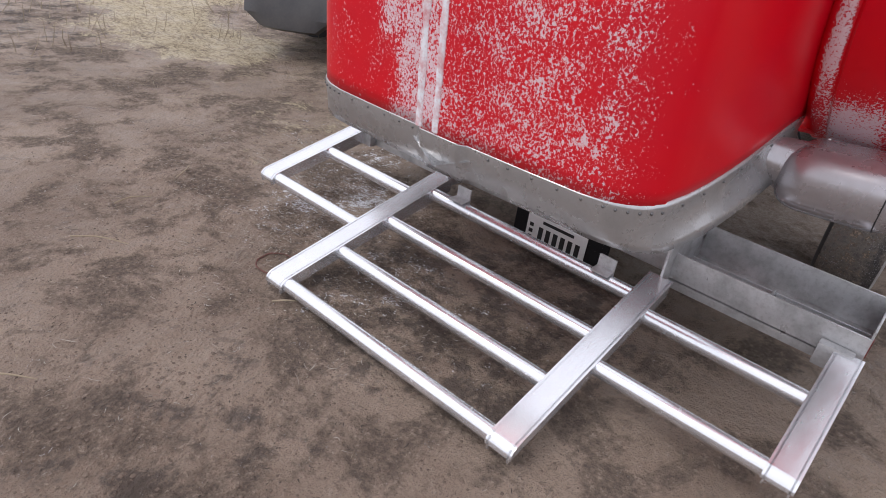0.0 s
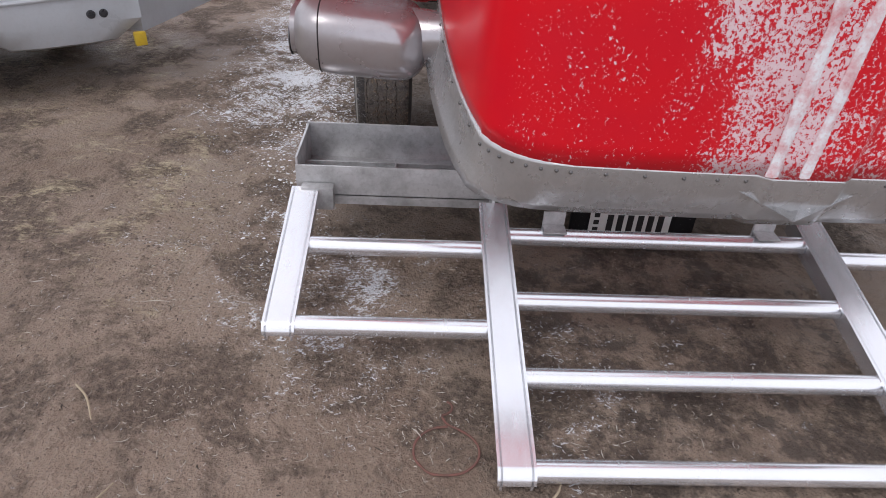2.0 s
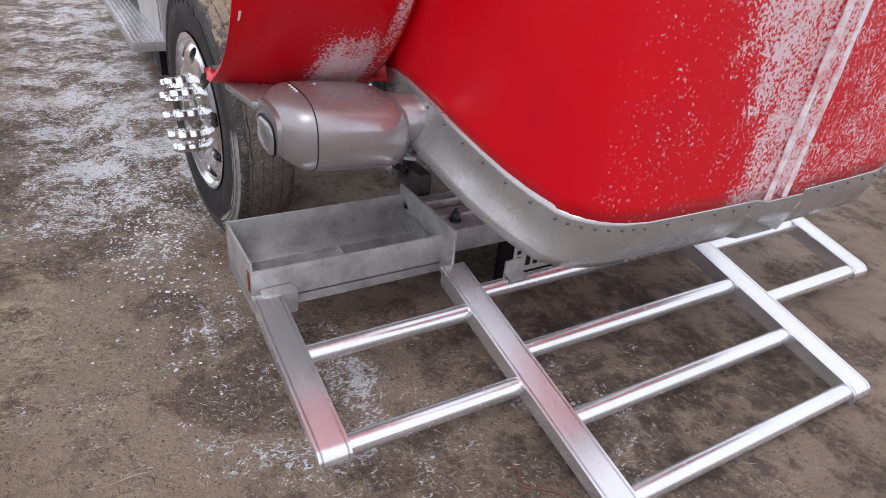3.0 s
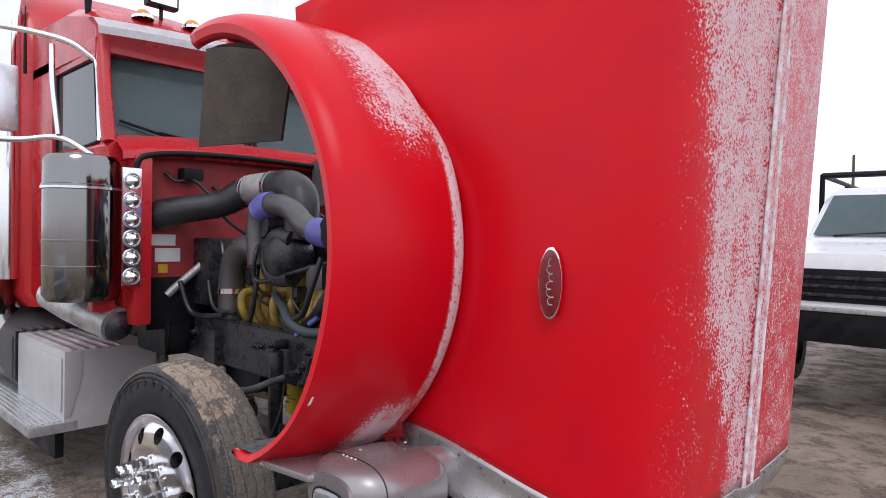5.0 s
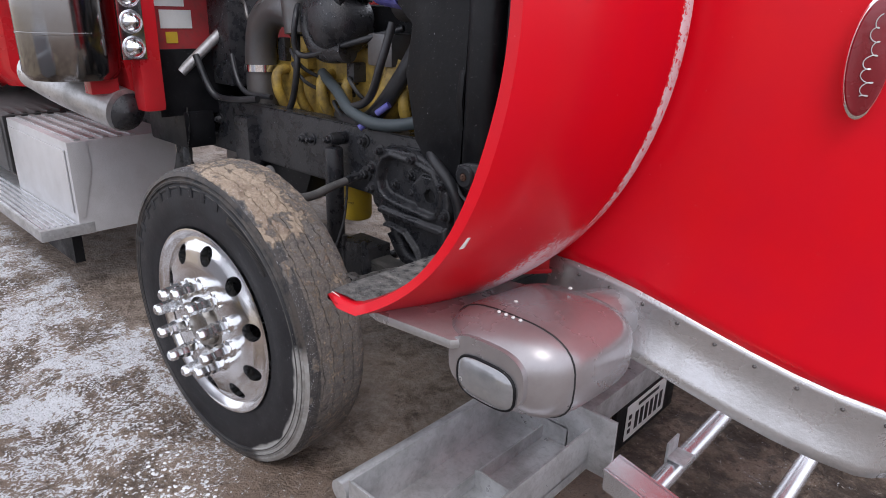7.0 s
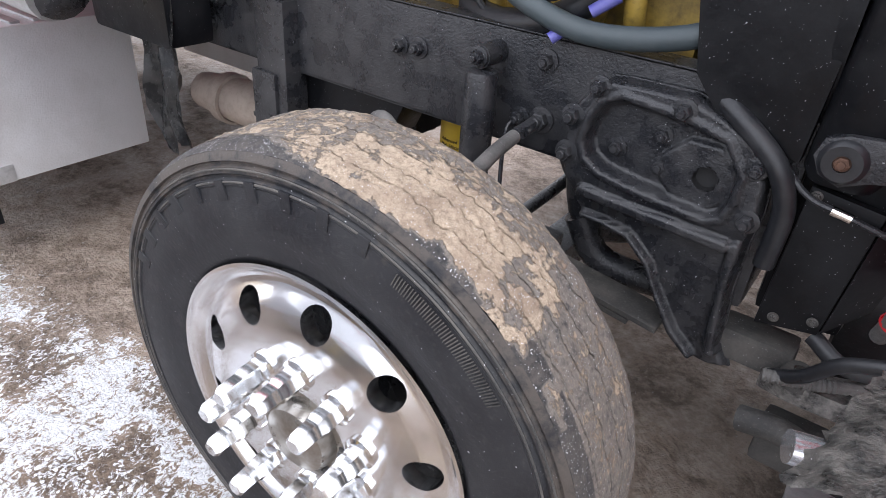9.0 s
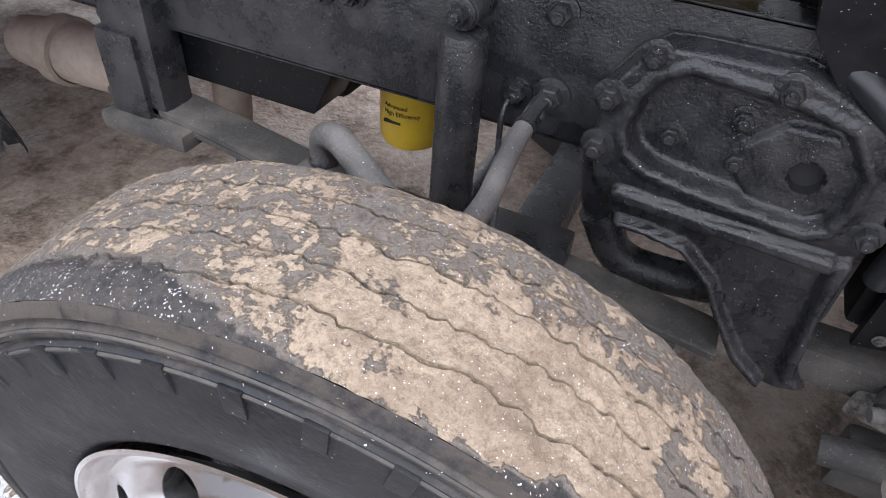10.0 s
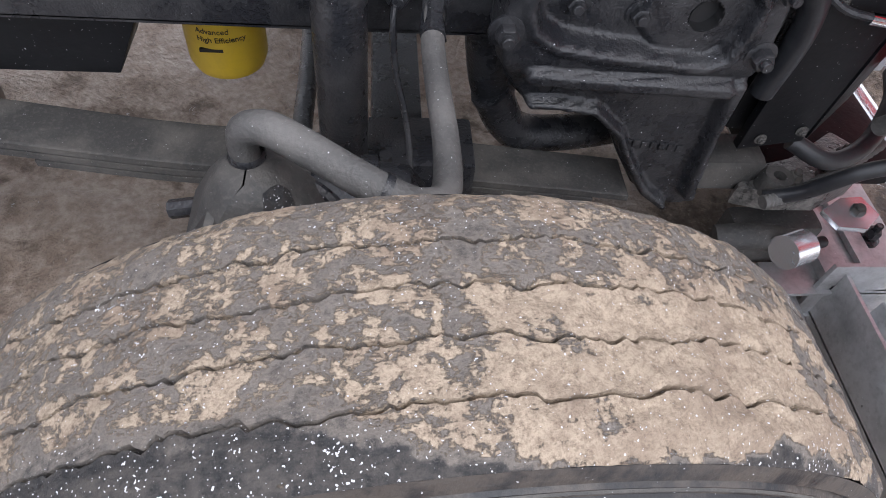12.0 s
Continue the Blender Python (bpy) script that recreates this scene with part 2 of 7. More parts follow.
    snow = ramp(nt, nl, lvl, [(0.63, grey(0)), (0.70, grey(1))])
    nl.new(mix(nt, nl, snow.outputs[0], col, (0.83, 0.84, 0.87)), b.inputs["Base Color"])
    nl.new(ramp(nt, nl, clump.outputs[0], [(0.42, grey(0.5)), (0.58, grey(0.95))]).outputs[0], b.inputs["Roughness"])
    crumb = noise_node(nt, nl, 95, 4, 0.7)
    h = math_node(nt, nl, "ADD", math_node(nt, nl, "MULTIPLY", mid.outputs[0], 0.45), math_node(nt, nl, "ADD", math_node(nt, nl, "MULTIPLY", fine.outputs[0], 0.38), math_node(nt, nl, "MULTIPLY", crumb.outputs[0], 0.17)))
    bump(nt, nl, b, h, 1.0, 0.075)
    return m


RED = frosted_red()
CAB_RED = surface("cab_red_paint", (0.55, 0.014, 0.022), 0.3, dirt=(0.32, 0.03, 0.03), dirt_amount=0.45, scale=3, coat=0.25, bumps=0.03)
RED_INNER = surface("unpolished_red_fibreglass", (0.36, 0.025, 0.03), 0.7, dirt=(0.12, 0.05, 0.045), dirt_amount=0.7, scale=7)
LINER = surface("wet_grey_liner", (0.055, 0.054, 0.052), 0.36, dirt=(0.27, 0.255, 0.235), dirt_amount=0.9, scale=42, fine=130, bumps=0.9, specks=0.9)
MUDDY = surface("mud_caked_panel", (0.045, 0.034, 0.026), 0.9, dirt=(0.10, 0.076, 0.056), dirt_amount=0.8, scale=9, fine=80, bumps=0.8)
ALU = aluminium("bright_aluminium", (0.83, 0.84, 0.87), 0.24, 0.08, 0.82)
ALU_DULL = surface("dull_aluminium", (0.56, 0.565, 0.57), 0.42, 0.55, dirt=(0.22, 0.215, 0.21), dirt_amount=0.7, scale=10, fine=75, bumps=0.2, specks=0.9)
TRIM = surface("frosted_trim_metal", (0.50, 0.50, 0.505), 0.30, 0.65, dirt=(0.30, 0.295, 0.29), dirt_amount=0.5, scale=9, fine=110, bumps=0.2, rough_var=0.14, specks=0.9)
CHROME = aluminium("polished_chrome", (0.86, 0.87, 0.88), 0.13, 0.0)
# chrome with a darkened base in place of dark surroundings mirrored in it
DIM_CHROME = aluminium("dimmed_chrome", (0.27, 0.267, 0.265), 0.14, 0.0)
RIM = aluminium("polished_wheel_aluminium", (0.88, 0.885, 0.90), 0.19, 0.1)
POD = surface("dusty_silver_plastic", (0.42, 0.405, 0.42), 0.27, 0.65, dirt=(0.30, 0.28, 0.28), dirt_amount=0.6, scale=5, bumps=0.05)
LAMP = surface("clear_lamp_glass", (0.27, 0.275, 0.285), 0.16, 0.5, dirt=(0.42, 0.425, 0.43), dirt_amount=0.5, scale=26, bumps=0.05, coat=0.6)
BLACK = surface("grimy_black_steel", (0.016, 0.017, 0.0205), 0.33, dirt=(0.085, 0.083, 0.083), dirt_amount=0.4, scale=17, fine=190, bumps=0.5, rough_var=0.2, specks=0.9)
BLACK2 = surface("black_plastic", (0.0042, 0.0046, 0.0060), 0.5, dirt=(0.016, 0.0165, 0.018), dirt_amount=0.5, scale=9, bumps=0.2, rough_var=0.2, specks=0.5, spec=0.25)
HOSE = surface("black_rubber_hose", (0.014, 0.015, 0.018), 0.42, dirt=(0.045, 0.046, 0.048), dirt_amount=0.6, scale=8, bumps=0.2)
GREYHOSE = surface("dusty_grey_hose", (0.075, 0.073, 0.071), 0.7, dirt=(0.19, 0.18, 0.17), dirt_amount=0.6, scale=14, fine=200, bumps=0.5, specks=0.8)
DUSTY = surface("dust_covered_black_steel", (0.042, 0.041, 0.040), 0.75, dirt=(0.13, 0.12, 0.108), dirt_amount=0.8, scale=11, fine=170, bumps=0.4, specks=0.6)
REDGREY = surface("dark_red_reflector", (0.22, 0.012, 0.012), 0.3, coat=0.3)
BLUEHOSE = surface("dark_blue_grey_hose", (0.05, 0.066, 0.073), 0.55, dirt=(0.085, 0.10, 0.105), dirt_amount=0.5, scale=12, bumps=0.15)
SIDEWALL = surface("scuffed_sidewall_rubber", (0.021, 0.022, 0.026), 0.55, dirt=(0.10, 0.094, 0.09), dirt_amount=0.5, scale=8, fine=120, bumps=0.3)
SHOULDER = worn_sidewall()
TREAD = muddy_rubber()
YELLOW = surface("engine_yellow_paint", (0.46, 0.31, 0.06), 0.55, dirt=(0.07, 0.05, 0.03), dirt_amount=0.9, scale=13, bumps=0.3)
FILTER_Y = surface("filter_yellow_paint", (0.62, 0.42, 0.03), 0.4, dirt=(0.35, 0.24, 0.06), dirt_amount=0.4, scale=12, bumps=0.05)
BLUE = surface("blue_silicone", (0.11, 0.11, 0.42), 0.5, dirt=(0.24, 0.24, 0.40), dirt_amount=0.5, scale=20)
PIPE = surface("dull_cast_pipe", (0.125, 0.125, 0.128), 0.42, 0.6, dirt=(0.12, 0.10, 0.085), dirt_amount=0.6, scale=11, bumps=0.25)
GREYBOX = surface("grey_coated_step_box", (0.60, 0.60, 0.61), 0.5, 0.25, dirt=(0.44, 0.43, 0.42), dirt_amount=0.5, scale=5, fine=160, bumps=0.3)
WHITE = surface("white_vehicle_paint", (0.78, 0.79, 0.80), 0.35, dirt=(0.55, 0.54, 0.52), dirt_amount=0.4, scale=3, coat=0.2, bumps=0.02)
GREYP = surface("dark_grey_plastic_panel", (0.10, 0.105, 0.112), 0.5, dirt=(0.19, 0.185, 0.18), dirt_amount=0.5, scale=4)
LIGHTP = surface("pale_grey_body_panel", (0.50, 0.53, 0.56), 0.4, dirt=(0.36, 0.37, 0.38), dirt_amount=0.4, scale=4)
AMBER = surface("amber_lens", (0.75, 0.25, 0.03), 0.2, dirt=(0.5, 0.15, 0.02), coat=0.4)
PAPER = surface("pale_sticker", (0.72, 0.74, 0.72), 0.6, dirt=(0.5, 0.52, 0.5))
INK = surface("black_print_and_holes", (0.015, 0.015, 0.016), 0.6)
BADGE = surface("dark_red_enamel", (0.20, 0.01, 0.018), 0.25, coat=0.4)
GLASS = surface("dark_window_glass", (0.05, 0.066, 0.07), 0.07, dirt=(0.05, 0.06, 0.06), dirt_amount=0.3, rough_var=0.03, bumps=0.0)
TEAL = surface("greenish_windscreen", (0.12, 0.18, 0.19), 0.08, dirt=(0.2, 0.24, 0.24), dirt_amount=0.3, rough_var=0.03, bumps=0.0, coat=0.5)
RUST = surface("rusty_bolt", (0.10, 0.05, 0.03), 0.8, dirt=(0.04, 0.025, 0.02), dirt_amount=0.7, scale=40)
BRASS = surface("dull_hub", (0.42, 0.40, 0.37), 0.35, 0.9, dirt=(0.20, 0.16, 0.12), dirt_amount=0.7, scale=20)
PALEPIPE = surface("dusty_cream_pipe", (0.46, 0.39, 0.33), 0.7, dirt=(0.25, 0.20, 0.165), dirt_amount=0.7, scale=9, fine=60, bumps=0.3)
CRUMPLE = surface("crumpled_dark_rubber", (0.022, 0.023, 0.025), 0.3, dirt=(0.11, 0.105, 0.10), dirt_amount=0.7, scale=15, fine=90, bumps=0.5, rough_var=0.15, specks=0.8)
BARK = surface("winter_bark", (0.11, 0.09, 0.075), 0.9, dirt=(0.05, 0.04, 0.035), bumps=0.6)
STRAW = surface("dry_straw", (0.36, 0.295, 0.205), 0.85, dirt=(0.19, 0.145, 0.095), dirt_amount=0.7, scale=3)
SNOWM = surface("crusted_snow", (0.84, 0.85, 0.88), 0.8, dirt=(0.6, 0.58, 0.55), dirt_amount=0.5, scale=20, fine=150, bumps=0.5)
CRUST = surface("snow_crusted_red_strip", (0.80, 0.80, 0.83), 0.8, dirt=(0.58, 0.05, 0.06), dirt_amount=0.75, scale=22, fine=120, bumps=0.6)
EARTH = earth()


# ---- mesh helpers ----
def part(name, bm, material, parent=None, label="", smooth=True, sharp=38):
    """Links a bmesh as one mesh object under a thing or a part."""
    me = bpy.data.meshes.new(name)
    bmesh.ops.recalc_face_normals(bm, faces=bm.faces)
    bm.to_mesh(me)
    bm.free()
    me.materials.append(material)
    if smooth:
        for p in me.polygons:
            p.use_smooth = True
        me.set_sharp_from_angle(angle=radians(sharp))
    ob = new(name, me)
    ob.parent = parent
    if label:
        tagged(ob, label)
    return ob


def box(lo, hi, bevel=0.006, bm=None, m=None):
    """A bevelled box from corner to corner, moved by m."""
    one = bmesh.new()
    bmesh.ops.create_cube(one, size=1)
    for v in one.verts:
        v.co = Vector([lo[i] + (v.co[i] + 0.5) * (hi[i] - lo[i]) for i in range(3)])
    if bevel:
        bmesh.ops.bevel(one, geom=one.edges[:], offset=bevel, segments=2, affect="EDGES", profile=0.7)
    if m:
        one.transform(m)
    return joined(one, bm)


def joined(one, bm):
    if bm is None:
        return one
    me = bpy.data.meshes.new("temporary")
    one.to_mesh(me)
    bm.from_mesh(me)
    bpy.data.meshes.remove(me)
    one.free()
    return bm


def loft(rings, bm=None, closed=True, caps=True):
    """Skins rings of equally many points."""
    bm = bm or bmesh.new()
    vs = [[bm.verts.new(p) for p in ring] for ring in rings]
    n = len(vs[0])
    for a, b in zip(vs, vs[1:]):
        for i in range(n if closed else n - 1):
            j = (i + 1) % n
            bm.faces.new((a[i], a[j], b[j], b[i]))
    if caps and closed:
        bm.faces.new(vs[0][::-1])
        bm.faces.new(vs[-1])
    return bm


def smooth_path(points, steps=6):
    """A Catmull-Rom line through the points."""
    p = [Vector(q) for q in points]
    p = [2 * p[0] - p[1], *p, 2 * p[-1] - p[-2]]
    out = []
    for i in range(1, len(p) - 2):
        for s in range(steps):
            t = s / steps
            out.append(0.5 * (2 * p[i] + (p[i + 1] - p[i - 1]) * t + (2 * p[i - 1] - 5 * p[i] + 4 * p[i + 1] - p[i + 2]) * t * t + (3 * p[i] - p[i - 1] - 3 * p[i + 1] + p[i + 2]) * t**3))
    return out + [p[-2]]


def tube(points, r, seg=14, steps=6, bm=None, rib=0.0, flat=1.0):
    """A round pipe along a smooth line; r may be a list, rib adds rings."""
    line = smooth_path(points, steps) if steps > 1 else [Vector(q) for q in points]
    n = len(line)
    up = None
    rings = []
    for i, c in enumerate(line):
        d = (line[min(i + 1, n - 1)] - line[max(i - 1, 0)]).normalized()
        if up is None:
            up = d.orthogonal().normalized()
        up = (up - d * up.dot(d)).normalized()
        side = d.cross(up)
        rad = r if isinstance(r, (int, float)) else float(np.interp(i / (n - 1), np.linspace(0, 1, len(r)), r))
        rad += rib * (i % 2)
        rings.append([c + (up * math.cos(a) + side * math.sin(a) * flat) * rad for a in np.linspace(0, 2 * math.pi, seg, endpoint=False)])
    return loft(rings, bm)


def lathe(profile, centre, axis="y", seg=64, bm=None, caps=False):
    """Turns rows of (radius, place along the axis) about an axis through centre."""
    rings = []
    for r, h in profile:
        ring = []
        for a in np.linspace(0, 2 * math.pi, seg, endpoint=False):
            c, s = r * math.cos(a), r * math.sin(a)
            ring.append(Vector(centre) + Vector({"x": (h, c, s), "y": (c, h, s), "z": (c, s, h)}[axis]))
        rings.append(ring)
    return loft(rings, bm, True, caps)


def plate(outline, normal, thick, bm=None, bevel=0.004):
    """A flat plate: its outline in space, made thick along normal."""
    one = bmesh.new()
    n = Vector(normal).normalized() * thick
    a = [one.verts.new(Vector(p)) for p in outline]
    b = [one.verts.new(Vector(p) + n) for p in outline]
    one.faces.new(a)
    one.faces.new(b[::-1])
    for i in range(len(a)):
        j = (i + 1) % len(a)
        one.faces.new((a[i], b[i], b[j], a[j]))
    bmesh.ops.recalc_face_normals(one, faces=one.faces)
    if bevel:
        bmesh.ops.bevel(one, geom=one.edges[:], offset=bevel, segments=2, affect="EDGES", profile=0.7)
    return joined(one, bm)


def bolt(centre, axis, r=0.014, h=0.014, bm=None):
    """A hexagon bolt head with its washer."""
    q = Vector(axis).to_track_quat("Z", "Y").to_matrix().to_4x4()
    one = bmesh.new()
    for rad, z0, z1, seg in ((r * 1.5, 0, h * 0.3, 16), (r, h * 0.3, h * 1.2, 6), (r * 0.55, h * 1.2, h * 1.7, 10)):
        rings = [[Vector((rad * k * math.cos(a), rad * k * math.sin(a), z)) for a in np.linspace(0, 2 * math.pi, seg, endpoint=False)] for z, k in ((z0, 1), (z1 * 0.85 + z0 * 0.15, 1), (z1, 0.86))]
        loft(rings, one)
    one.transform(Matrix.Translation(centre) @ q)
    return joined(one, bm)


def weight(ob, name, values):
    a = ob.data.attributes.new(name, "FLOAT", "POINT")
    a.data.foreach_set("value", np.asarray(values, np.float32))


def step(a, b, x):
    t = min(max((x - a) / (b - a), 0), 1)
    return t * t * (3 - 2 * t)


# ---- ground ----
def spot(x, y, cx, cy, rx, ry):
    return max(0.0, 1 - ((x - cx) / rx) ** 2 - ((y - cy) / ry) ** 2)


def ground_height(x, y):
    near = 1 / (1 + (x * x + y * y) / 400)
    if near < 0.55:
        return -0.012 * near + 0.2 * (1 - near) * noise.noise((x * 0.02, y * 0.02, 7))
    h = 0.016 * noise.noise((x * 1.3, y * 1.3, 0)) + 0.009 * noise.noise((x * 4.1, y * 4.1, 3)) + 0.005 * noise.noise((x * 11, y * 11, 5))
    rough = step(-0.1, 0.35, noise.noise((x * 1.1 + 4, y * 1.1, 8))) + 0.9 * spot(x, y, 3.0, -0.2, 0.8, 0.6)
    h += rough * (0.010 * noise.noise((x * 17, y * 17, 2)) + 0.007 * noise.noise((x * 31, y * 31, 4))) + 0.003 * noise.noise((x * 26, y * 26, 9))
    rut = math.exp(-(((y + 1.62 + 0.05 * math.sin(x * 2)) / 0.11) ** 2)) * step(2.2, 1.0, x)
    h += rut * (-0.022 + 0.008 * noise.noise((x * 9, y * 3, 6)))
    for wy in (-1.03, 0.95):
        h -= 0.06 * math.exp(-(((x - 0.17) / 0.28) ** 2) - ((y - wy) / 0.20) ** 2)
    return (h - 0.012) * near + 0.2 * (1 - near) * noise.noise((x * 0.02, y * 0.02, 7))


def cover_at(x, y):
    """Snow, dead grass and wet mud at a place, 0 to 1."""
    lane = step(-0.90, -1.06, y) * step(-2.3, -1.7, y) * (0.26 + 0.62 * step(0.6, -0.2, x)) * step(2.0, 1.2, x)
    side = max(1.05 * spot(x, y, -0.6, -1.48, 1.5, 0.66), 1.15 * spot(x, y, -0.75, -1.12, 0.75, 0.26))
    bits = 0
    for cx, cy, rx, ry, w in ((1.6, -0.9, 0.6, 0.5, 0.34), (2.0, -0.38, 0.5, 0.24, 0.60), (1.95, -1.08, 0.34, 0.36, 0.42), (1.35, -1.38, 0.7, 0.26, 0.50), (1.45, -1.06, 0.32, 0.2, 0.52), (0.75, -1.32, 0.55, 0.2, 0.33), (1.9, 0.1, 0.5, 0.3, 0.26)):
        bits += w * spot(x, y, cx, cy, rx, ry)
    under = step(-1.02, -0.86, y) * step(1.0, 0.7, y) * step(1.1, 0.7, x)
    snow = max(lane, side, bits) * (1 - under) + 0.25 * step(4, 9, abs(y))
    tuft = 0.35 + 0.65 * step(-0.15, 0.2, noise.noise((x * 0.8, y * 0.8, 12)))
    straw = max(0.9 * tuft * step(2.3, 0.6, x) * step(-1.9, -3.0, y), 0.42 * spot(x, y, 0.9, -2.0, 1.3, 0.75), 0.35 * spot(x, y, 0.85, -1.75, 0.75, 0.42), 0.3 * tuft * step(6, 12, abs(x) + abs(y)))
    wet = max(0.45 * spot(x, y, 3.0, -0.15, 0.8, 0.6), 0.55 * min(1, 2 * spot(x, y, 1.85, -0.05, 0.75, 0.75)), 0.5 * spot(x, y, 2.2, -5.5, 3.6, 2.6))
    # under and behind the truck: dry mud, with brightness painted in
    dry_lift = max(under, 0.8 * step(-0.2, -0.8, x) * step(-1.35, -0.9, y) * step(3, 1, y))
    return snow, dry_lift, straw * (1 - 0.8 * step(-0.6, 0.2, y) * step(14, 8, abs(x) + abs(y))), min(wet, 1)


def build_ground():
    n = 680
    u = np.linspace(-1, 1, n)
    line = np.sinh(u * 7.9) * 0.62
    xs, ys = line + 1.7, line - 0.9
    bm = bmesh.new()
    grid = [[bm.verts.new((x, y, ground_height(x, y))) for y in ys] for x in xs]
    for i in range(n - 1):
        for j in range(n - 1):
            bm.faces.new((grid[i][j], grid[i + 1][j], grid[i + 1][j + 1], grid[i][j + 1]))
    cover = [cover_at(v.co.x, v.co.y) for v in bm.verts]
    ob = part("ground", bm, EARTH)
    a = ob.data.attributes.new("cover", "FLOAT_COLOR", "POINT")
    a.data.foreach_set("color", np.array([(c[0], c[2], c[3], 1) for c in cover], np.float32).ravel())
    weight(ob, "dry_lift", [c[1] for c in cover])
    return tagged(ob, "trampled brown mud with dead grass and patchy snow", "ground", kind="structure")


build_ground()

# ---- truck ----
truck = new("semi_truck")
tagged(truck, "red long-nose semi truck, hood tipped forward, dusted with snow", "truck")


# hood: upright shell, its top face forward
FC = Vector((0.83, 0, 1.50))


def hood_edge(d, z):
    """How far forward the hood's skin stands, d metres from the middle, at height z."""
    top = 2.155 + 0.055 * (z - 0.8)
    crown = 0.016 * (d / 0.55) ** 2
    ridge = 0.016 * step(0.096, 0.074, d)
    return top - crown + ridge


def hood_ring(z, inset=0.0):
    """The section of the hood at height z from the right side over the front to the left."""
    wide = step(1.5, 2.5, z)
    half = []
    for d in (0, 0.02, 0.045, 0.065, 0.074, 0.085, 0.096, 0.12, 0.18, 0.25, 0.33, 0.41, 0.48):
        half.append((d, hood_edge(d, z)))
    x0 = hood_edge(0.48, z)
    for a in np.linspace(8, 62, 7):
        ra = radians(a)
        half.append((0.48 + 0.20 * math.sin(ra), x0 - 0.20 * (1 - math.cos(ra)) - 0.004))
    d1, x1 = half[-1]
    for t in np.linspace(0.1, 1, 9):
        arch = FC.x + math.sqrt(max(0.70**2 - (z - FC.z) ** 2, 0.0)) - 0.015
        end = max(arch, 1.30) if z < FC.z else max(arch, 0.93)
        x = x1 + (end - x1) * t
        d = d1 + (0.745 - d1) * (1 - (1 - t) ** 2.4) + wide * 0.20 * t**2.2
        half.append((d, x))
    half = [(d - inset * 0.9, x - inset) for d, x in half]
    right = [Vector((x, CY - d, z)) for d, x in half[::-1]]
    left = [Vector((x, CY + d, z)) for d, x in half[1:]]
    return right + left


def hood_foot(x):
    """Height of the red shell's lower edge."""
    return 0.765 + 0.15 * step(2.12, 1.35, x)


def build_hood():
    rings = []
    for k, z in enumerate(np.linspace(0, 1, 34)):
        ring = hood_ring(0.77 + z * 1.70)
        for p in ring:
            low = hood_foot(p.x)
            p.z = low + (2.47 - low - 0.13 * step(1.30, 0.92, p.x)) * z
        rings.append(ring)
    bm = loft(rings, closed=False, caps=False)
    ob = part("hood", bm, RED, truck, "red hood standing upright, its top face flecked with snow")
    fr = []
    for v in ob.data.vertices:
        d = abs(v.co.y - CY)
        front = step(1.84, 1.98, v.co.x)
        if v.co.y > CY:
            f = max(0.60 * step(0.70, 0.50, d) * front, 0.12 * step(0.75, 0.5, d)) * (0.88 + 0.27 * step(1.0, 2.4, v.co.z))
        else:
            edge = 0.20 + 0.26 * step(0.8, 1.5, v.co.z) + 0.12 * step(1.5, 2.4, v.co.z)
            f = max(0.78 * step(edge + 0.11, edge - 0.06, d) * front, 0.30 * step(0.66, 0.57, d) * front)
        fr.append(f)
    weight(ob, "frost", fr)
    mod = ob.modifiers.new("thickness", "SOLIDIFY")
    mod.thickness, mod.offset = 0.012, 0
    return ob


hood = build_hood()


def trim_ring(k, off):
    """The strip under the hood's lower edge; k 0 at its top, 1 at its bottom."""
    ring = hood_ring(0.75)
    out = []
    for p in ring:
        low = hood_foot(p.x)
        drop = 0.018 - 0.148 * k
        d = abs(p.y - CY)
        tuck = 0.05 * k * k
        here = off if k > 0.1 else -0.006
        out.append(Vector((p.x - tuck * step(0.9, 0.4, d) + here, p.y + math.copysign(here - tuck * step(0.4, 0.8, d), p.y - CY) * step(0.3, 0.7, d), low + drop)))
    return out


bm = loft([trim_ring(k, 0.0066) for k in (0, 0.115, 0.13, 0.3, 0.5, 0.7, 0.85, 1)], closed=False, caps=False)
trim = part("grille_surround", bm, TRIM, truck, "dull riveted metal strip along the hood's edge")
mod = trim.modifiers.new("thickness", "SOLIDIFY")
mod.thickness, mod.offset = 0.006, 0
rivet_line = trim_ring(0.2, 0.009)
base_bm = bmesh.new()
bmesh.ops.create_icosphere(base_bm, subdivisions=2, radius=0.0045)
rivet_mesh = None
for i in range(1, len(rivet_line) - 1):
    a, b = rivet_line[i], rivet_line[i + 1]
    if (a - rivet_line[i - 1]).length < 0.03 and i % 2:
        continue
    if abs(a.y - CY) < 0.1:
        continue
    if rivet_mesh is None:
        first = part("rivet", base_bm, PIPE, trim)
        rivet_mesh = first.data
        first.location = a
    else:
        r = new("rivet", rivet_mesh)
        r.parent, r.location = trim, a

# pointed foot of the hood's middle moulding
tip = Vector((2.17, CY, 0.70))
bm = bmesh.new()
loft([[tip + Vector((0.012, 0, -0.03)) + Vector((-0.03 * abs(s), 0.13 * s, 0.055 * abs(s) + 0.004)) for s in np.linspace(-1, 1, 9)],
      [tip + Vector((-0.035, 0, -0.005)) + Vector((-0.02 * abs(s), 0.12 * s, 0.05 * abs(s))) for s in np.linspace(-1, 1, 9)]], bm, False, False)
bmesh.ops.solidify(bm, geom=bm.faces[:], thickness=0.005)
part("moulding_foot", bm, CHROME, truck, "bright pointed metal lip")

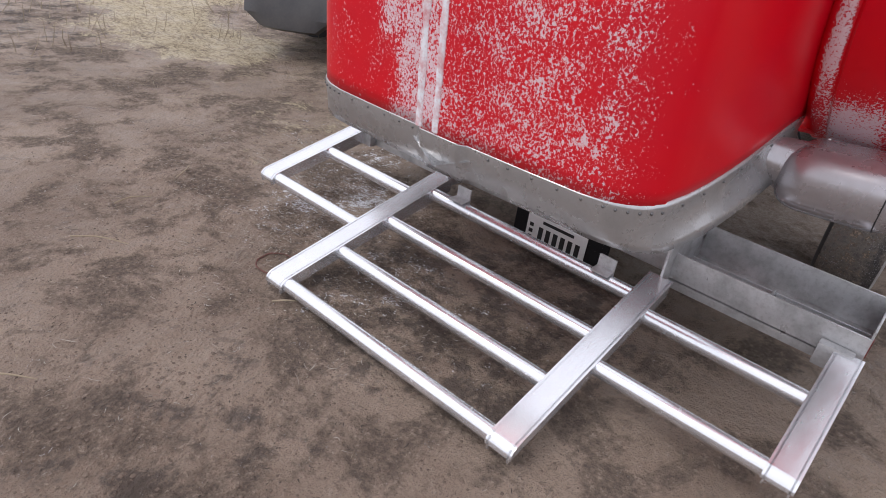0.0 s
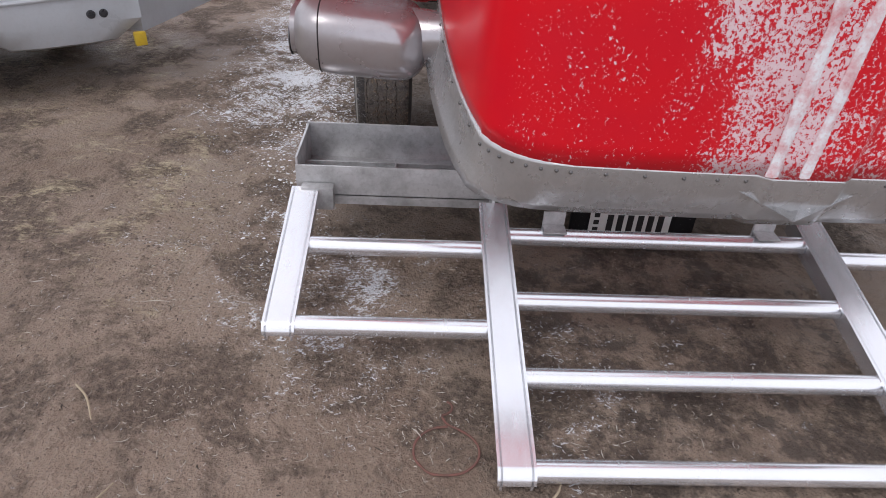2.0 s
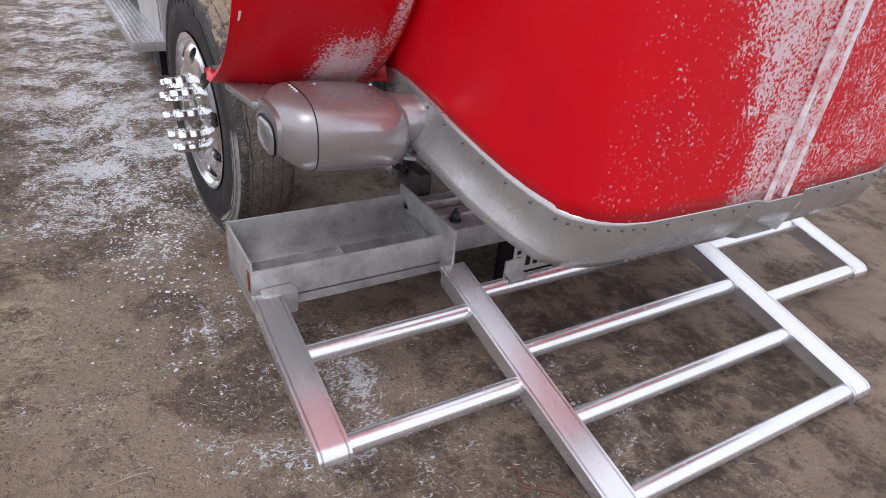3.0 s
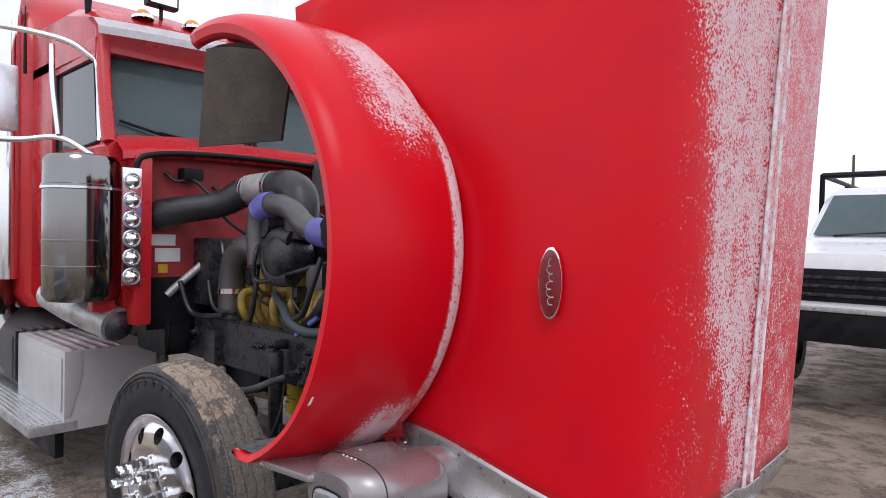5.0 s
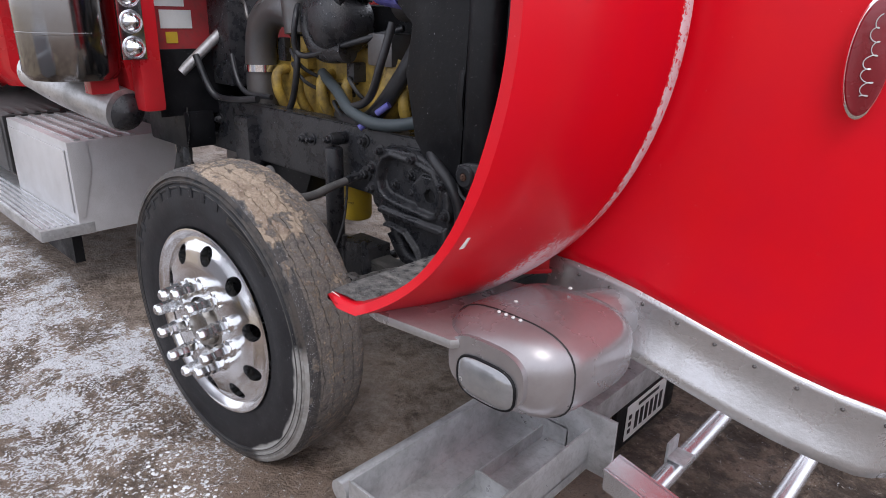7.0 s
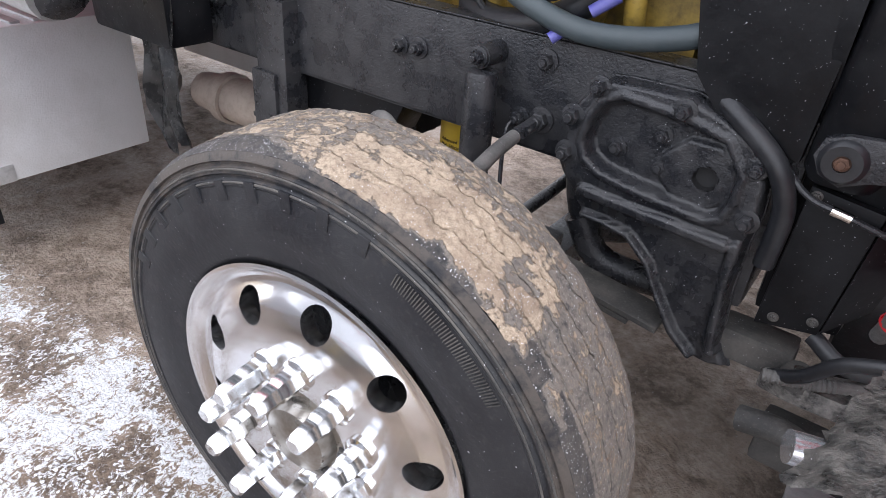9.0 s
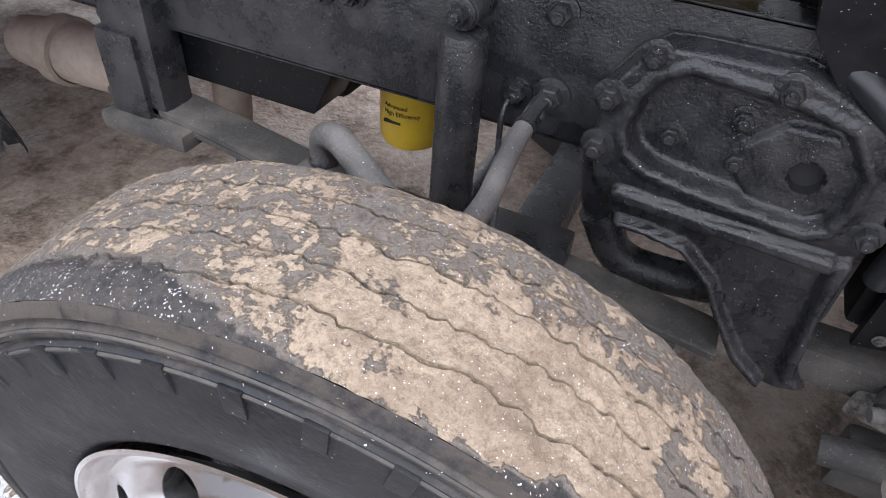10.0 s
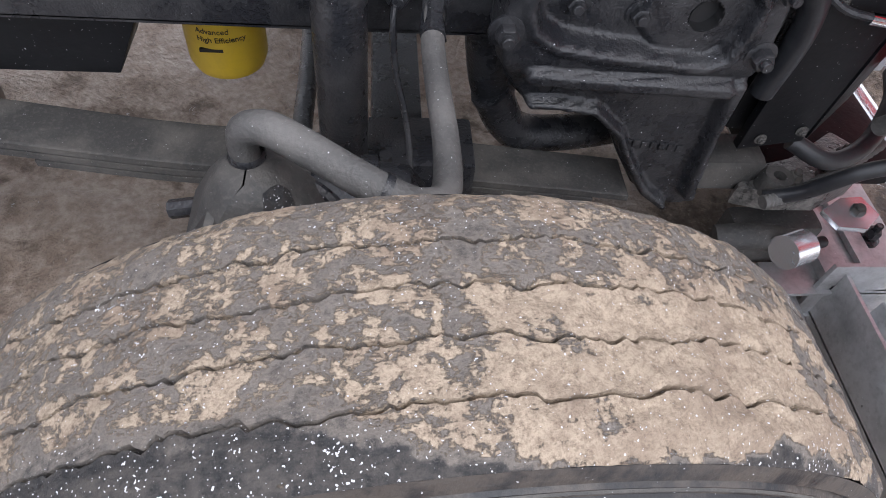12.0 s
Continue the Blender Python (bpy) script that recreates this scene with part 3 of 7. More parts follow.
# two lines of crusted snow along the middle ridge
for d, r, out in ((-0.082, 0.014, 0.011), (-0.014, 0.012, 0.0075)):
    bm = bmesh.new()
    rings = []
    for z in np.linspace(0.775, 2.45, 90):
        w = r * (1 + 0.35 * noise.noise((z * 9, d * 50, 1)) + 0.2 * noise.noise((z * 31, d * 50, 2)))
        x = hood_edge(abs(d), z) + out
        rings.append([Vector((x + 0.4 * w * math.cos(a), CY + d + w * math.sin(a), z)) for a in np.linspace(0, 2 * math.pi, 10, endpoint=False)])
    part("ridge_strip", loft(rings, bm), CRUST, hood, "crusted snow along the hood's ridge")

# rubber rests near the hood's upper edge
for s in (-1, 1):
    bm = box((-0.075, -0.012, -0.016), (0.075, 0.016, 0.016), 0.006)
    bm.transform(Matrix.Translation((1.51, CY + s * 0.772, 2.425)) @ Matrix.Rotation(radians(35), 4, "Y"))
    rest = part("hood_rest", bm, BLACK2, hood, "black rubber rest")
    part("rest_bolt", bolt((1.49, CY + s * 0.786, 2.44), (0, s, 0), 0.008, 0.008), PIPE, rest)

# oval badge on the hood's sides
for s in (-1, 1):
    m = Matrix.Translation((1.875, CY + s * 0.743, 1.43)) @ Euler((0, 0, radians(90 * s - 17 * s))).to_matrix().to_4x4()
    for nm, mat_, k, d, par in (("badge_rim", CHROME, 1.07, 0.006, hood), ("badge", BADGE, 1.0, 0.011, hood)):
        bm = bmesh.new()
        loft([[Vector((d * 1.0 + h, 0.031 * k * kk * math.cos(a), 0.092 * k * kk * math.sin(a))) for a in np.linspace(0, 2 * math.pi, 40, endpoint=False)] for h, kk in ((-0.012, 1), (0.002, 1), (0.004, 0.96))], bm)
        bm.transform(Matrix.Translation((1.875, CY + s * 0.743, 1.43)) @ Matrix.Rotation(radians(s * 66), 4, "Z"))
        part(nm, bm, mat_, par, "dark red oval badge" if nm == "badge" else "")
    wave = [Vector((0.0165, 0.007 * math.sin(19 * t) * (1 - 0.35 * t) + 0.004 * math.sin(7 * t), 0.064 * t + 0.005 * math.cos(19 * t))) for t in np.linspace(-1, 1, 70)]
    bm = tube(wave, 0.0009, 6, 1)
    bm.transform(Matrix.Translation((1.875, CY + s * 0.743, 1.43)) @ Matrix.Rotation(radians(s * 66), 4, "Z"))
    part("badge_flourish", bm, ALU_DULL, hood)


# fenders


def fender_profile():
    """Rows of radius and distance from the middle line, lip first."""
    return [(0.660, 1.185), (0.672, 1.203), (0.690, 1.207), (0.708, 1.195), (0.724, 1.155), (0.734, 1.09), (0.741, 1.02), (0.746, 0.94), (0.748, 0.87), (0.747, 0.835), (0.736, 0.822), (0.742, 0.808), (0.742, 0.782), (0.73, 0.765), (0.70, 0.74)]


def build_fender(s):
    angles = np.linspace(-74, 100, 58)
    rings = []
    for a in angles:
        ring = []
        for r, d in fender_profile():
            flare = 1 + 0.10 * step(35, 100, a) * 0.6
            ra = radians(a)
            tipk = step(-50, -74, a)
            thin = step(-15, -50, a) * 0.75 if d > 1.18 else 0.0
            rr = (r + (0.706 - r) * thin) * flare
            d -= step(-10, -45, a) * {0.708: 0.035, 0.724: 0.075, 0.734: 0.07, 0.741: 0.05}.get(r, 0.0)
            ring.append(Vector((FC.x + rr * math.cos(ra), CY + s * (d + 0.01 * tipk), max(FC.z + rr * math.sin(ra), 0.862))))
        rings.append(ring)
    ob = part("fender", loft(rings, closed=False, caps=False), RED, truck, "red rounded front fender with snow on its crown")
    n = len(fender_profile())
    fr = []
    for i, a in enumerate(angles):
        for j in range(n):
            r, d = fender_profile()[j]
            inner = step(1.14, 0.96, d) * step(0.76, 0.85, d)
            f = inner * (0.85 * step(12, 36, a) * step(80, 58, a) + 0.95 * step(-28, -45, a) * step(-66, -58, a))
            edge = 0.9 * step(0.765, 0.78, d) * step(0.825, 0.81, d) * (0.4 + 0.6 * step(-60, -20, a) * step(50, 20, a))
            fr.append(max(f, edge))
    weight(ob, "frost", fr)
    mod = ob.modifiers.new("thickness", "SOLIDIFY")
    mod.thickness, mod.offset = 0.012, 1
    return ob


for s in (-1, 1):
    fender = build_fender(s)
    # lining behind the crown, and the mud-caked end panel
    rings = []
    for a in np.linspace(-74, 92, 34):
        ra = radians(a)
        cut = step(10, -15, a)
        rings.append([Vector((FC.x + (r + (0.69 - r) * cut * (d < 0.82)) * math.cos(ra) - 0.008 * step(-50, -74, a), CY + s * d, max(FC.z + (r + (0.69 - r) * cut * (d < 0.82)) * math.sin(ra), 0.877))) for r, d in ((0.668 + 0.032 * step(-15, -50, a), 1.196), (0.69, 1.12), (0.705, 1.0), (0.705, 0.86), (0.66, 0.80), (0.5 if s < 0 else 0.22, 0.79))])
    part("fender_liner", loft(rings, closed=False, caps=False), LINER, truck, "wet grey inner lining with mud")
    part("end_panel", plate([(0.10, CY + s * 0.88, 1.93), (0.76, CY + s * 0.88, 1.90), (0.80, CY + s * 0.86, 2.22), (0.62, CY + s * 0.9, 2.30), (0.24, CY + s * 0.92, 2.33)], (0, s, 0), 0.012), MUDDY, truck, "mud-caked brown splash panel")
    part("fender_lip", plate([(1.07, CY + s * 1.17, 0.845), (1.16, CY + s * 1.19, 0.845), (1.36, CY + s * 1.17, 0.848), (1.45, CY + s * 1.05, 0.85), (1.45, CY + s * 0.80, 0.85), (1.12, CY + s * 0.86, 0.845)], (0, 0, 1), 0.022, None, 0.008), TRIM, truck, "grey moulding under the fender tip")

# worn spots on the fender's lip, red flange inside it
for s in (-1, 1):
    part("paint_chip", plate([(1.395, CY + s * 1.197, 1.078), (1.412, CY + s * 1.198, 1.086), (1.424, CY + s * 1.196, 1.108), (1.408, CY + s * 1.197, 1.112), (1.40, CY + s * 1.198, 1.098)], (0, s, 0), 0.005, None, 0.001), PAPER, truck, "pale chip in the paint")
    part("paint_chip", plate([(1.018, CY + s * 1.204, 0.868), (1.05, CY + s * 1.210, 0.868), (1.075, CY + s * 1.211, 0.869), (1.05, CY + s * 1.204, 0.872), (1.018, CY + s * 1.199, 0.872)], (0, 0, 1), 0.003, None, 0.001), PAPER, truck, "pale chip in the paint")
    flange = [(0.985, 0.77, 0.822), (1.06, 0.83, 0.838), (1.20, 0.82, 0.860), (1.33, 0.74, 0.885), (1.30, 0.60, 0.90), (1.18, 0.62, 0.885), (1.04, 0.68, 0.845)]
    part("inner_flange", plate([(x, CY + s * d, z) for x, d, z in flange], (0, 0, 1), 0.012, None, 0.004), CAB_RED, truck, "red inner flange of the fender")

# headlight pods on the fenders
def build_pod(s):
    """Rounded headlight pod: shell, end cap seam, clear lens, lamps and arm."""
    c = Vector((1.438, CY + s * 0.965, 0.812))

    def section(t, grow=0.0):
        e = (1 - abs(t) ** (4.6 if t > 0 else 5.5)) ** (1 / 2.3) if abs(t) < 1 else 0.0
        e = max(e, 0.60) if t > 0 else max(e, 0.5)
        ring = []
        for a in np.linspace(0, 2 * math.pi, 36, endpoint=False):
            ca, sa = math.cos(a), math.sin(a)
            ring.append(c + Vector(((0.158 * e + grow) * math.copysign(abs(ca) ** 0.66, ca), s * 0.19 * t, (0.102 * e + grow) * math.copysign(abs(sa) ** 0.68, sa) + 0.014 * t)))
        return ring

    pod = part("headlight", loft([section(t) for t in np.linspace(-1, 1, 30)]), POD, truck, "dusty silver headlight pod")
    part("seam", tube(section(0.56, 0.0006) + section(0.56, 0.0006)[:1], 0.0018, 6, 1), INK, pod)
    rings = []
    for out, k in ((0.178, 1.0), (0.193, 0.98), (0.200, 0.86), (0.204, 0.55), (0.206, 0.05)):
        ring = []
        for a in np.linspace(0, 2 * math.pi, 28, endpoint=False):
            ca, sa = math.cos(a), math.sin(a)
            ring.append(c + Vector((0.006 + 0.074 * k * math.copysign(abs(ca) ** 0.6, ca), s * out, -0.008 + 0.046 * k * math.copysign(abs(sa) ** 0.7, sa))))
        rings.append(ring)
    lens = part("lens", loft(rings), LAMP, pod, "clear lamp lens with a bright reflector")
    part("lens_rim", tube([v * 1.0 for v in rings[1]] + rings[1][:1], 0.003, 6, 1), BLACK2, lens)
    for k in range(4):
        part("marker_dot", lathe([(0.0, 0.004), (0.003, 0.003), (0.0042, 0.0)], (c.x - 0.03 + 0.018 * k, c.y + s * 0.115, c.z + 0.107), "z", 8), PAPER, pod)
    for dx, dy in ((-0.04, 0.045), (0.0, -0.10)):
        part("pod_screw", lathe([(0.0, 0.004), (0.004, 0.003), (0.005, 0.0)], (c.x + dx, c.y + s * dy, c.z + 0.103), "z", 8), PAPER, pod)
    part("pod_arm", tube([c + Vector((0.02, -s * 0.15, 0.0)), c + Vector((0.06, -s * 0.26, 0.02)), (1.5, CY + s * 0.70, 0.83)], [0.085, 0.06, 0.045], 16, 4), POD, pod)
    return pod


for s in (-1, 1):
    build_pod(s)

# ---- bumper trough and folded grille guard ----
GZ0, GSLOPE = 0.278, -0.222  # the guard's top at x 1.4, and its fall


def gz(x):
    return GZ0 + GSLOPE * (x - 1.4)


guard_turn = math.atan(GSLOPE)


def guard_bar(d0, d1, x0, x1, name):
    """A bent channel: flat top, deep sides, rounded outer end."""
    bm = bmesh.new()
    out = []
    for k in range(9):
        a = radians(90 - k * 11.25)
        out.append((x1 - 0.03 + 0.03 * math.cos(a), -0.03 + 0.03 * math.sin(a)))
    outline = [(x0, 0.0), *out, (x1 - 0.004, -0.052), (x0, -0.072)]
    t = 0.006
    inner = 0.007
    for da, db in ((d0 + inner, d0 + inner + t), (d1 - inner - t, d1 - inner)):
        loft([[Vector((x, CY + d, gz(x) + dz)) for x, dz in outline] for d in (da, db)], bm)
    top = [(x0, 0.0), *out]
    loft([[Vector((x, CY + d, gz(x) + dz)) for x, dz in top] + [Vector((x - 0.004, CY + d, gz(x) + dz - t)) for x, dz in top[::-1]] for d in np.linspace(d0, d1, 3)], bm)
    bmesh.ops.remove_doubles(bm, verts=bm.verts, dist=0.0002)
    return part(name, bm, ALU, truck, "bright aluminium guard bar folded down to the ground")


for s in (-1, 1):
    lo, hi = sorted((s * 0.49, s * 0.585))
    guard_bar(lo, hi, 1.44, 2.375, "guard_bar")
    lo, hi = sorted((s * 1.125, s * 1.215))
    guard_bar(lo, hi, 1.39, 1.965, "guard_bar")


def guard_tube(x, d0, d1, r=0.029):
    pts = [(x, CY + d0, gz(x) - 0.032), (x, CY + (d0 + d1) / 2, gz(x) - 0.032), (x, CY + d1, gz(x) - 0.032)]
    part("guard_tube", tube(pts, r, 22, 8), ALU, truck, "bright round aluminium tube")


for x in (1.555, 1.82, 2.08, 2.335):
    guard_tube(x, -0.495, 0.495)
for s in (-1, 1):
    for x in (1.62, 1.925):
        guard_tube(x, s * 0.58, s * 1.13)
for d in (-0.345, 0.36):
    bm = box((1.53, CY + d - 0.036, gz(1.555) - 0.02), (1.538, CY + d + 0.036, gz(1.555) + 0.055), 0.002)
    box((1.53, CY + d - 0.036, gz(1.555) + 0.002), (1.59, CY + d + 0.036, gz(1.555) + 0.008), 0.002, bm)
    part("bracket", bm, ALU_DULL, truck, "small bolted aluminium tab")

# trough shaped bumper wings and middle beam
for s in (-1, 1):
    o, i = s * 1.205, s * 0.54
    lo, hi = sorted((CY + o, CY + i))
    wing = part("bumper_wing", box((1.065, lo, 0.232), (1.363, hi, 0.240), 0.002), ALU_DULL, truck, "dull aluminium trough bumper with frost")
    part("back_wall", box((1.065, lo, 0.20), (1.073, hi, 0.375), 0.002), ALU_DULL, wing)
    part("front_wall", box((1.355, lo, 0.20), (1.363, hi, 0.345), 0.002), ALU_DULL, wing)
    e0, e1 = sorted((CY + o, CY + o - s * 0.008))
    part("end_wall", box((1.074, e0, 0.20), (1.354, e1, 0.372), 0.002), ALU_DULL, wing)
    e0, e1 = sorted((CY + i, CY + i - s * 0.01))
    part("inner_wall", box((1.03, e0, 0.20), (1.44, e1, 0.40), 0.002), ALU_DULL, wing)
    bm = box((1.2, lo + 0.01, 0.24), (1.206, hi - 0.01, 0.285), 0.001)
    mid = (lo + hi) / 2
    box((1.205, mid - 0.003, 0.24), (1.36, mid + 0.003, 0.30), 0.001, bm)
    part("stiffener", bm, ALU_DULL, truck)
    part("wing_bracket", box((1.365, CY + s * 1.13 - 0.055, 0.20), (1.41, CY + s * 1.13 + 0.055, 0.285), 0.012), ALU_DULL, truck)
    part("side_marker", box((1.325, CY + o + (0.0 if s > 0 else -0.003), 0.265), (1.345, CY + o + (0.003 if s > 0 else 0.0), 0.335), 0.0005), REDGREY, truck, "small red reflector strip")
beam = part("bumper_beam", box((1.02, CY - 0.54, 0.30), (1.29, CY + 0.54, 0.308), 0.002), ALU_DULL, truck, "dull aluminium middle beam")
part("front_lip", box((1.282, CY - 0.54, 0.215), (1.29, CY + 0.54, 0.30), 0.002), ALU_DULL, beam)
part("ridge", box((1.05, CY - 0.54, 0.308), (1.11, CY + 0.54, 0.345), 0.01), ALU_DULL, beam)
part("ridge", box((1.16, CY - 0.54, 0.308), (1.20, CY + 0.54, 0.325), 0.006), ALU_DULL, beam)
for d in (-0.40, 0.40):
    part("bolt", bolt((1.222, CY + d, 0.308), (0, 0, 1), 0.016, 0.03), BLACK, truck)

# number plate: its characters are plain bars
pl = part("number_plate", box((1.291, CY - 0.15, 0.055), (1.294, CY + 0.155, 0.200), 0.001), PAPER, truck, "pale metal number plate with black print")
for k in range(6):
    bm = box((1.2945, CY - 0.085 + 0.038 * k, 0.08), (1.2955, CY - 0.062 + 0.038 * k, 0.152), 0.0)
    part("print_bar", bm, INK, pl)
for k in range(3):
    part("print_bar", box((1.2945, CY - 0.135, 0.08 + 0.03 * k), (1.2955, CY - 0.115, 0.098 + 0.03 * k), 0.0), INK, pl)
part("print_bar", box((1.2945, CY - 0.07, 0.172), (1.2955, CY + 0.09, 0.186), 0.0), INK, pl)
part("plate_backing", box((1.27, CY - 0.22, 0.03), (1.289, CY + 0.25, 0.216), 0.004), BLACK2, truck)

# ---- front wheels ----
WX, WZ, WR, WD = 0.176, 0.457, 0.5345, 0.984
CAMBER = 1.0
STEER = 3.3  # the front wheels stand turned a little to the left


def tread_samples():
    """Places across the tread, with how deep a groove cuts there; negative is outward."""
    rows = [(o, 0.0, 0.0) for o in np.linspace(-0.105, 0.114, 49)]
    for g in (-0.062, -0.020, 0.021, 0.061):
        rows = [r for r in rows if abs(r[0] - g) > 0.0040]
        rows += [(g - 0.0017, 0.0, 1.0), (g - 0.0008, 1.0, 1.0), (g + 0.0008, 1.0, 1.0), (g + 0.0017, 0.0, 1.0)]
    return sorted(rows)


def lump(ca, sa, o, w):
    """Unevenness of the dried mud."""
    return w * (0.0070 * noise.noise((ca * 16, sa * 16, o * 30)) + 0.0055 * noise.noise((ca * 38, sa * 38, o * 75)) + 0.0032 * noise.noise((ca * 80, sa * 80, o * 160)) + 0.003) + 0.0006 * noise.noise((ca * 90, sa * 90, o * 180))


def build_tyre(s, x, d, parent, detail=True):
    seg = 720 if detail else 64
    rows = tread_samples() if detail else [(o, 0.0, 0.0) for o in np.linspace(-0.105, 0.114, 9)]
    bm = bmesh.new()
    rings, mud = [], []
    for o, cut, near in rows:
        ring = []
        for k in range(seg):
            a = 2 * math.pi * k / seg
            deg = math.degrees(a)
            ca, sa = math.cos(a), math.sin(a)
            wob = (0.0045 * noise.noise((ca * 8, sa * 8, o * 30)) + 0.0065 * noise.noise((ca * 24, sa * 24, o * 30)) + 0.0040 * noise.noise((ca * 62, sa * 62, o * 30)) + 0.0018 * noise.noise((ca * 130, sa * 130, o * 30))) * near
            oc = o - 0.0045
            r = WR - 9.0 * max(0.0, abs(oc) - 0.078) ** 2 - 0.25 * oc * oc
            open_ = 0.5 + 0.5 * step(-0.25, 0.2, noise.noise((ca * 11, sa * 11, o * 40)))
            fuzz = noise.noise((ca * 9, sa * 9, o * 26)) + 0.5 * noise.noise((ca * 21, sa * 21, o * 60))
            turn = deg + 16 * fuzz
            w = math.exp(-(((turn - 63) / (30 if turn > 63 else 19)) ** 2)) * step(0.085, -0.01, o) * step(-0.116, -0.086, o + 0.020 * fuzz)
            w = max(w, 0.38 * step(25, 60, deg) * step(175, 125, deg) * step(-0.075, -0.04, o), 0.25) + 0.10 * fuzz
            w *= 1 - 0.85 * step(96, 112, turn + 40 * (o + 0.06)) * step(-0.046, -0.064, o + 0.012 * fuzz) * step(200, 180, deg)
            if o < -0.07:
                w = w if w > 0.3 else 0.08
            w = max(w, (0.22 + 0.05 * fuzz) * step(-0.068, -0.058, o)) if o >= -0.07 else w
            w = min(max(w, 0.04), 1.0)
            ring.append(Vector((x + (r - 0.013 * cut * open_ + lump(ca, sa, o, w)) * ca, CY + s * (d - o - wob), WZ + 0.0 + (r - 0.013 * cut * open_ + lump(ca, sa, o, w)) * sa)))
            mud.append(w)
        rings.append(ring)
    loft(rings, bm, True, False)
    ob = part("tyre", bm, TREAD, parent, "worn black tyre caked with dried tan mud")
    weight(ob, "mud", mud)
    e = WR - 9.0 * 0.0315**2 - 0.25 * 0.1095**2
    side = [(e, 0.105), (e - 0.008, 0.109), (e - 0.014, 0.1112), (e - 0.017, 0.1065), (e - 0.021, 0.1065), (e - 0.024, 0.1125), (e - 0.034, 0.1138), (e - 0.037, 0.1095), (e - 0.041, 0.1095), (e - 0.044, 0.1150), (e - 0.052, 0.1165), (e - 0.055, 0.1145), (0.44, 0.1185), (0.41, 0.1195), (0.38, 0.117), (0.358, 0.1115), (0.346, 0.1125), (0.336, 0.108), (0.325, 0.098)]
    wall = part("sidewall", lathe([(r, s * y) for r, y in side], (x, CY + s * d, WZ), "y", 160), SHOULDER, ob, "scuffed black sidewall")
    wear = []
    for v in wall.data.vertices:
        r, deg = math.hypot(v.co.x - x, v.co.z - WZ), math.degrees(math.atan2(v.co.z - WZ, v.co.x - x))
        wear.append(step(e - 0.085, e - 0.055, r + 0.02 * noise.noise((v.co.x * 16, v.co.z * 16, 2))) * step(22, 4, deg) * step(-82, -60, deg))
    weight(wall, "wear", wear)
    weight(wall, "smear", [step(e - 0.07, e - 0.01, math.hypot(v.co.x - x, v.co.z - WZ)) for v in wall.data.vertices])
    back = [(e, -0.114), (e - 0.03, -0.126), (0.43, -0.133), (0.37, -0.125), (0.33, -0.105)]
    part("sidewall", lathe([(r, s * y) for r, y in back], (x, CY + s * d, WZ), "y", 96), SIDEWALL, ob)
    if detail:
        # raised blocks moulded round the shoulder, and small lettering worn to plain ridges
        for k in range(10):
            a = radians(74 + 9.0 * k)
            bmk = box((-0.017, -0.003, -0.011), (0.017, 0.003, 0.011), 0.002)
            bmk.transform(Matrix.Translation((x + 0.462 * math.cos(a), CY + s * (d + 0.116), WZ + 0.462 * math.sin(a))) @ Matrix.Rotation(-a, 4, "Y"))
            part("shoulder_block", bmk, SHOULDER, ob)
        bmk = bmesh.new()
        for k in range(46):
            a = radians(38 + 0.62 * k)
            box((-0.012, -0.0012, -0.0008), (0.012, 0.0012, 0.0008), 0.0, bmk, Matrix.Translation((x + 0.452 * math.cos(a), CY + s * (d + 0.118), WZ + 0.452 * math.sin(a))) @ Matrix.Rotation(-a, 4, "Y"))
        part("serration", bmk, DUSTY, ob)
        for rr, yy in ((e - 0.0275, 0.1130), (e - 0.0475, 0.1158)):
            part("sidewall_rib", lathe([(rr + 0.0022, s * (yy - 0.001)), (rr + 0.001, s * (yy + 0.0016)), (rr - 0.001, s * (yy + 0.0016)), (rr - 0.0022, s * (yy - 0.001))], (x, CY + s * d, WZ), "y", 140), DUSTY, ob)
    return ob


def rim_depth(r):
    """How far out from the tyre's middle the wheel's face stands at radius r."""
    return float(np.interp(r, [0.0, 0.13, 0.185, 0.205, 0.225, 0.26, 0.29, 0.302, 0.314, 0.326, 0.334], [0.132, 0.132, 0.130, 0.128, 0.125, 0.116, 0.098, 0.096, 0.108, 0.118, 0.116]))


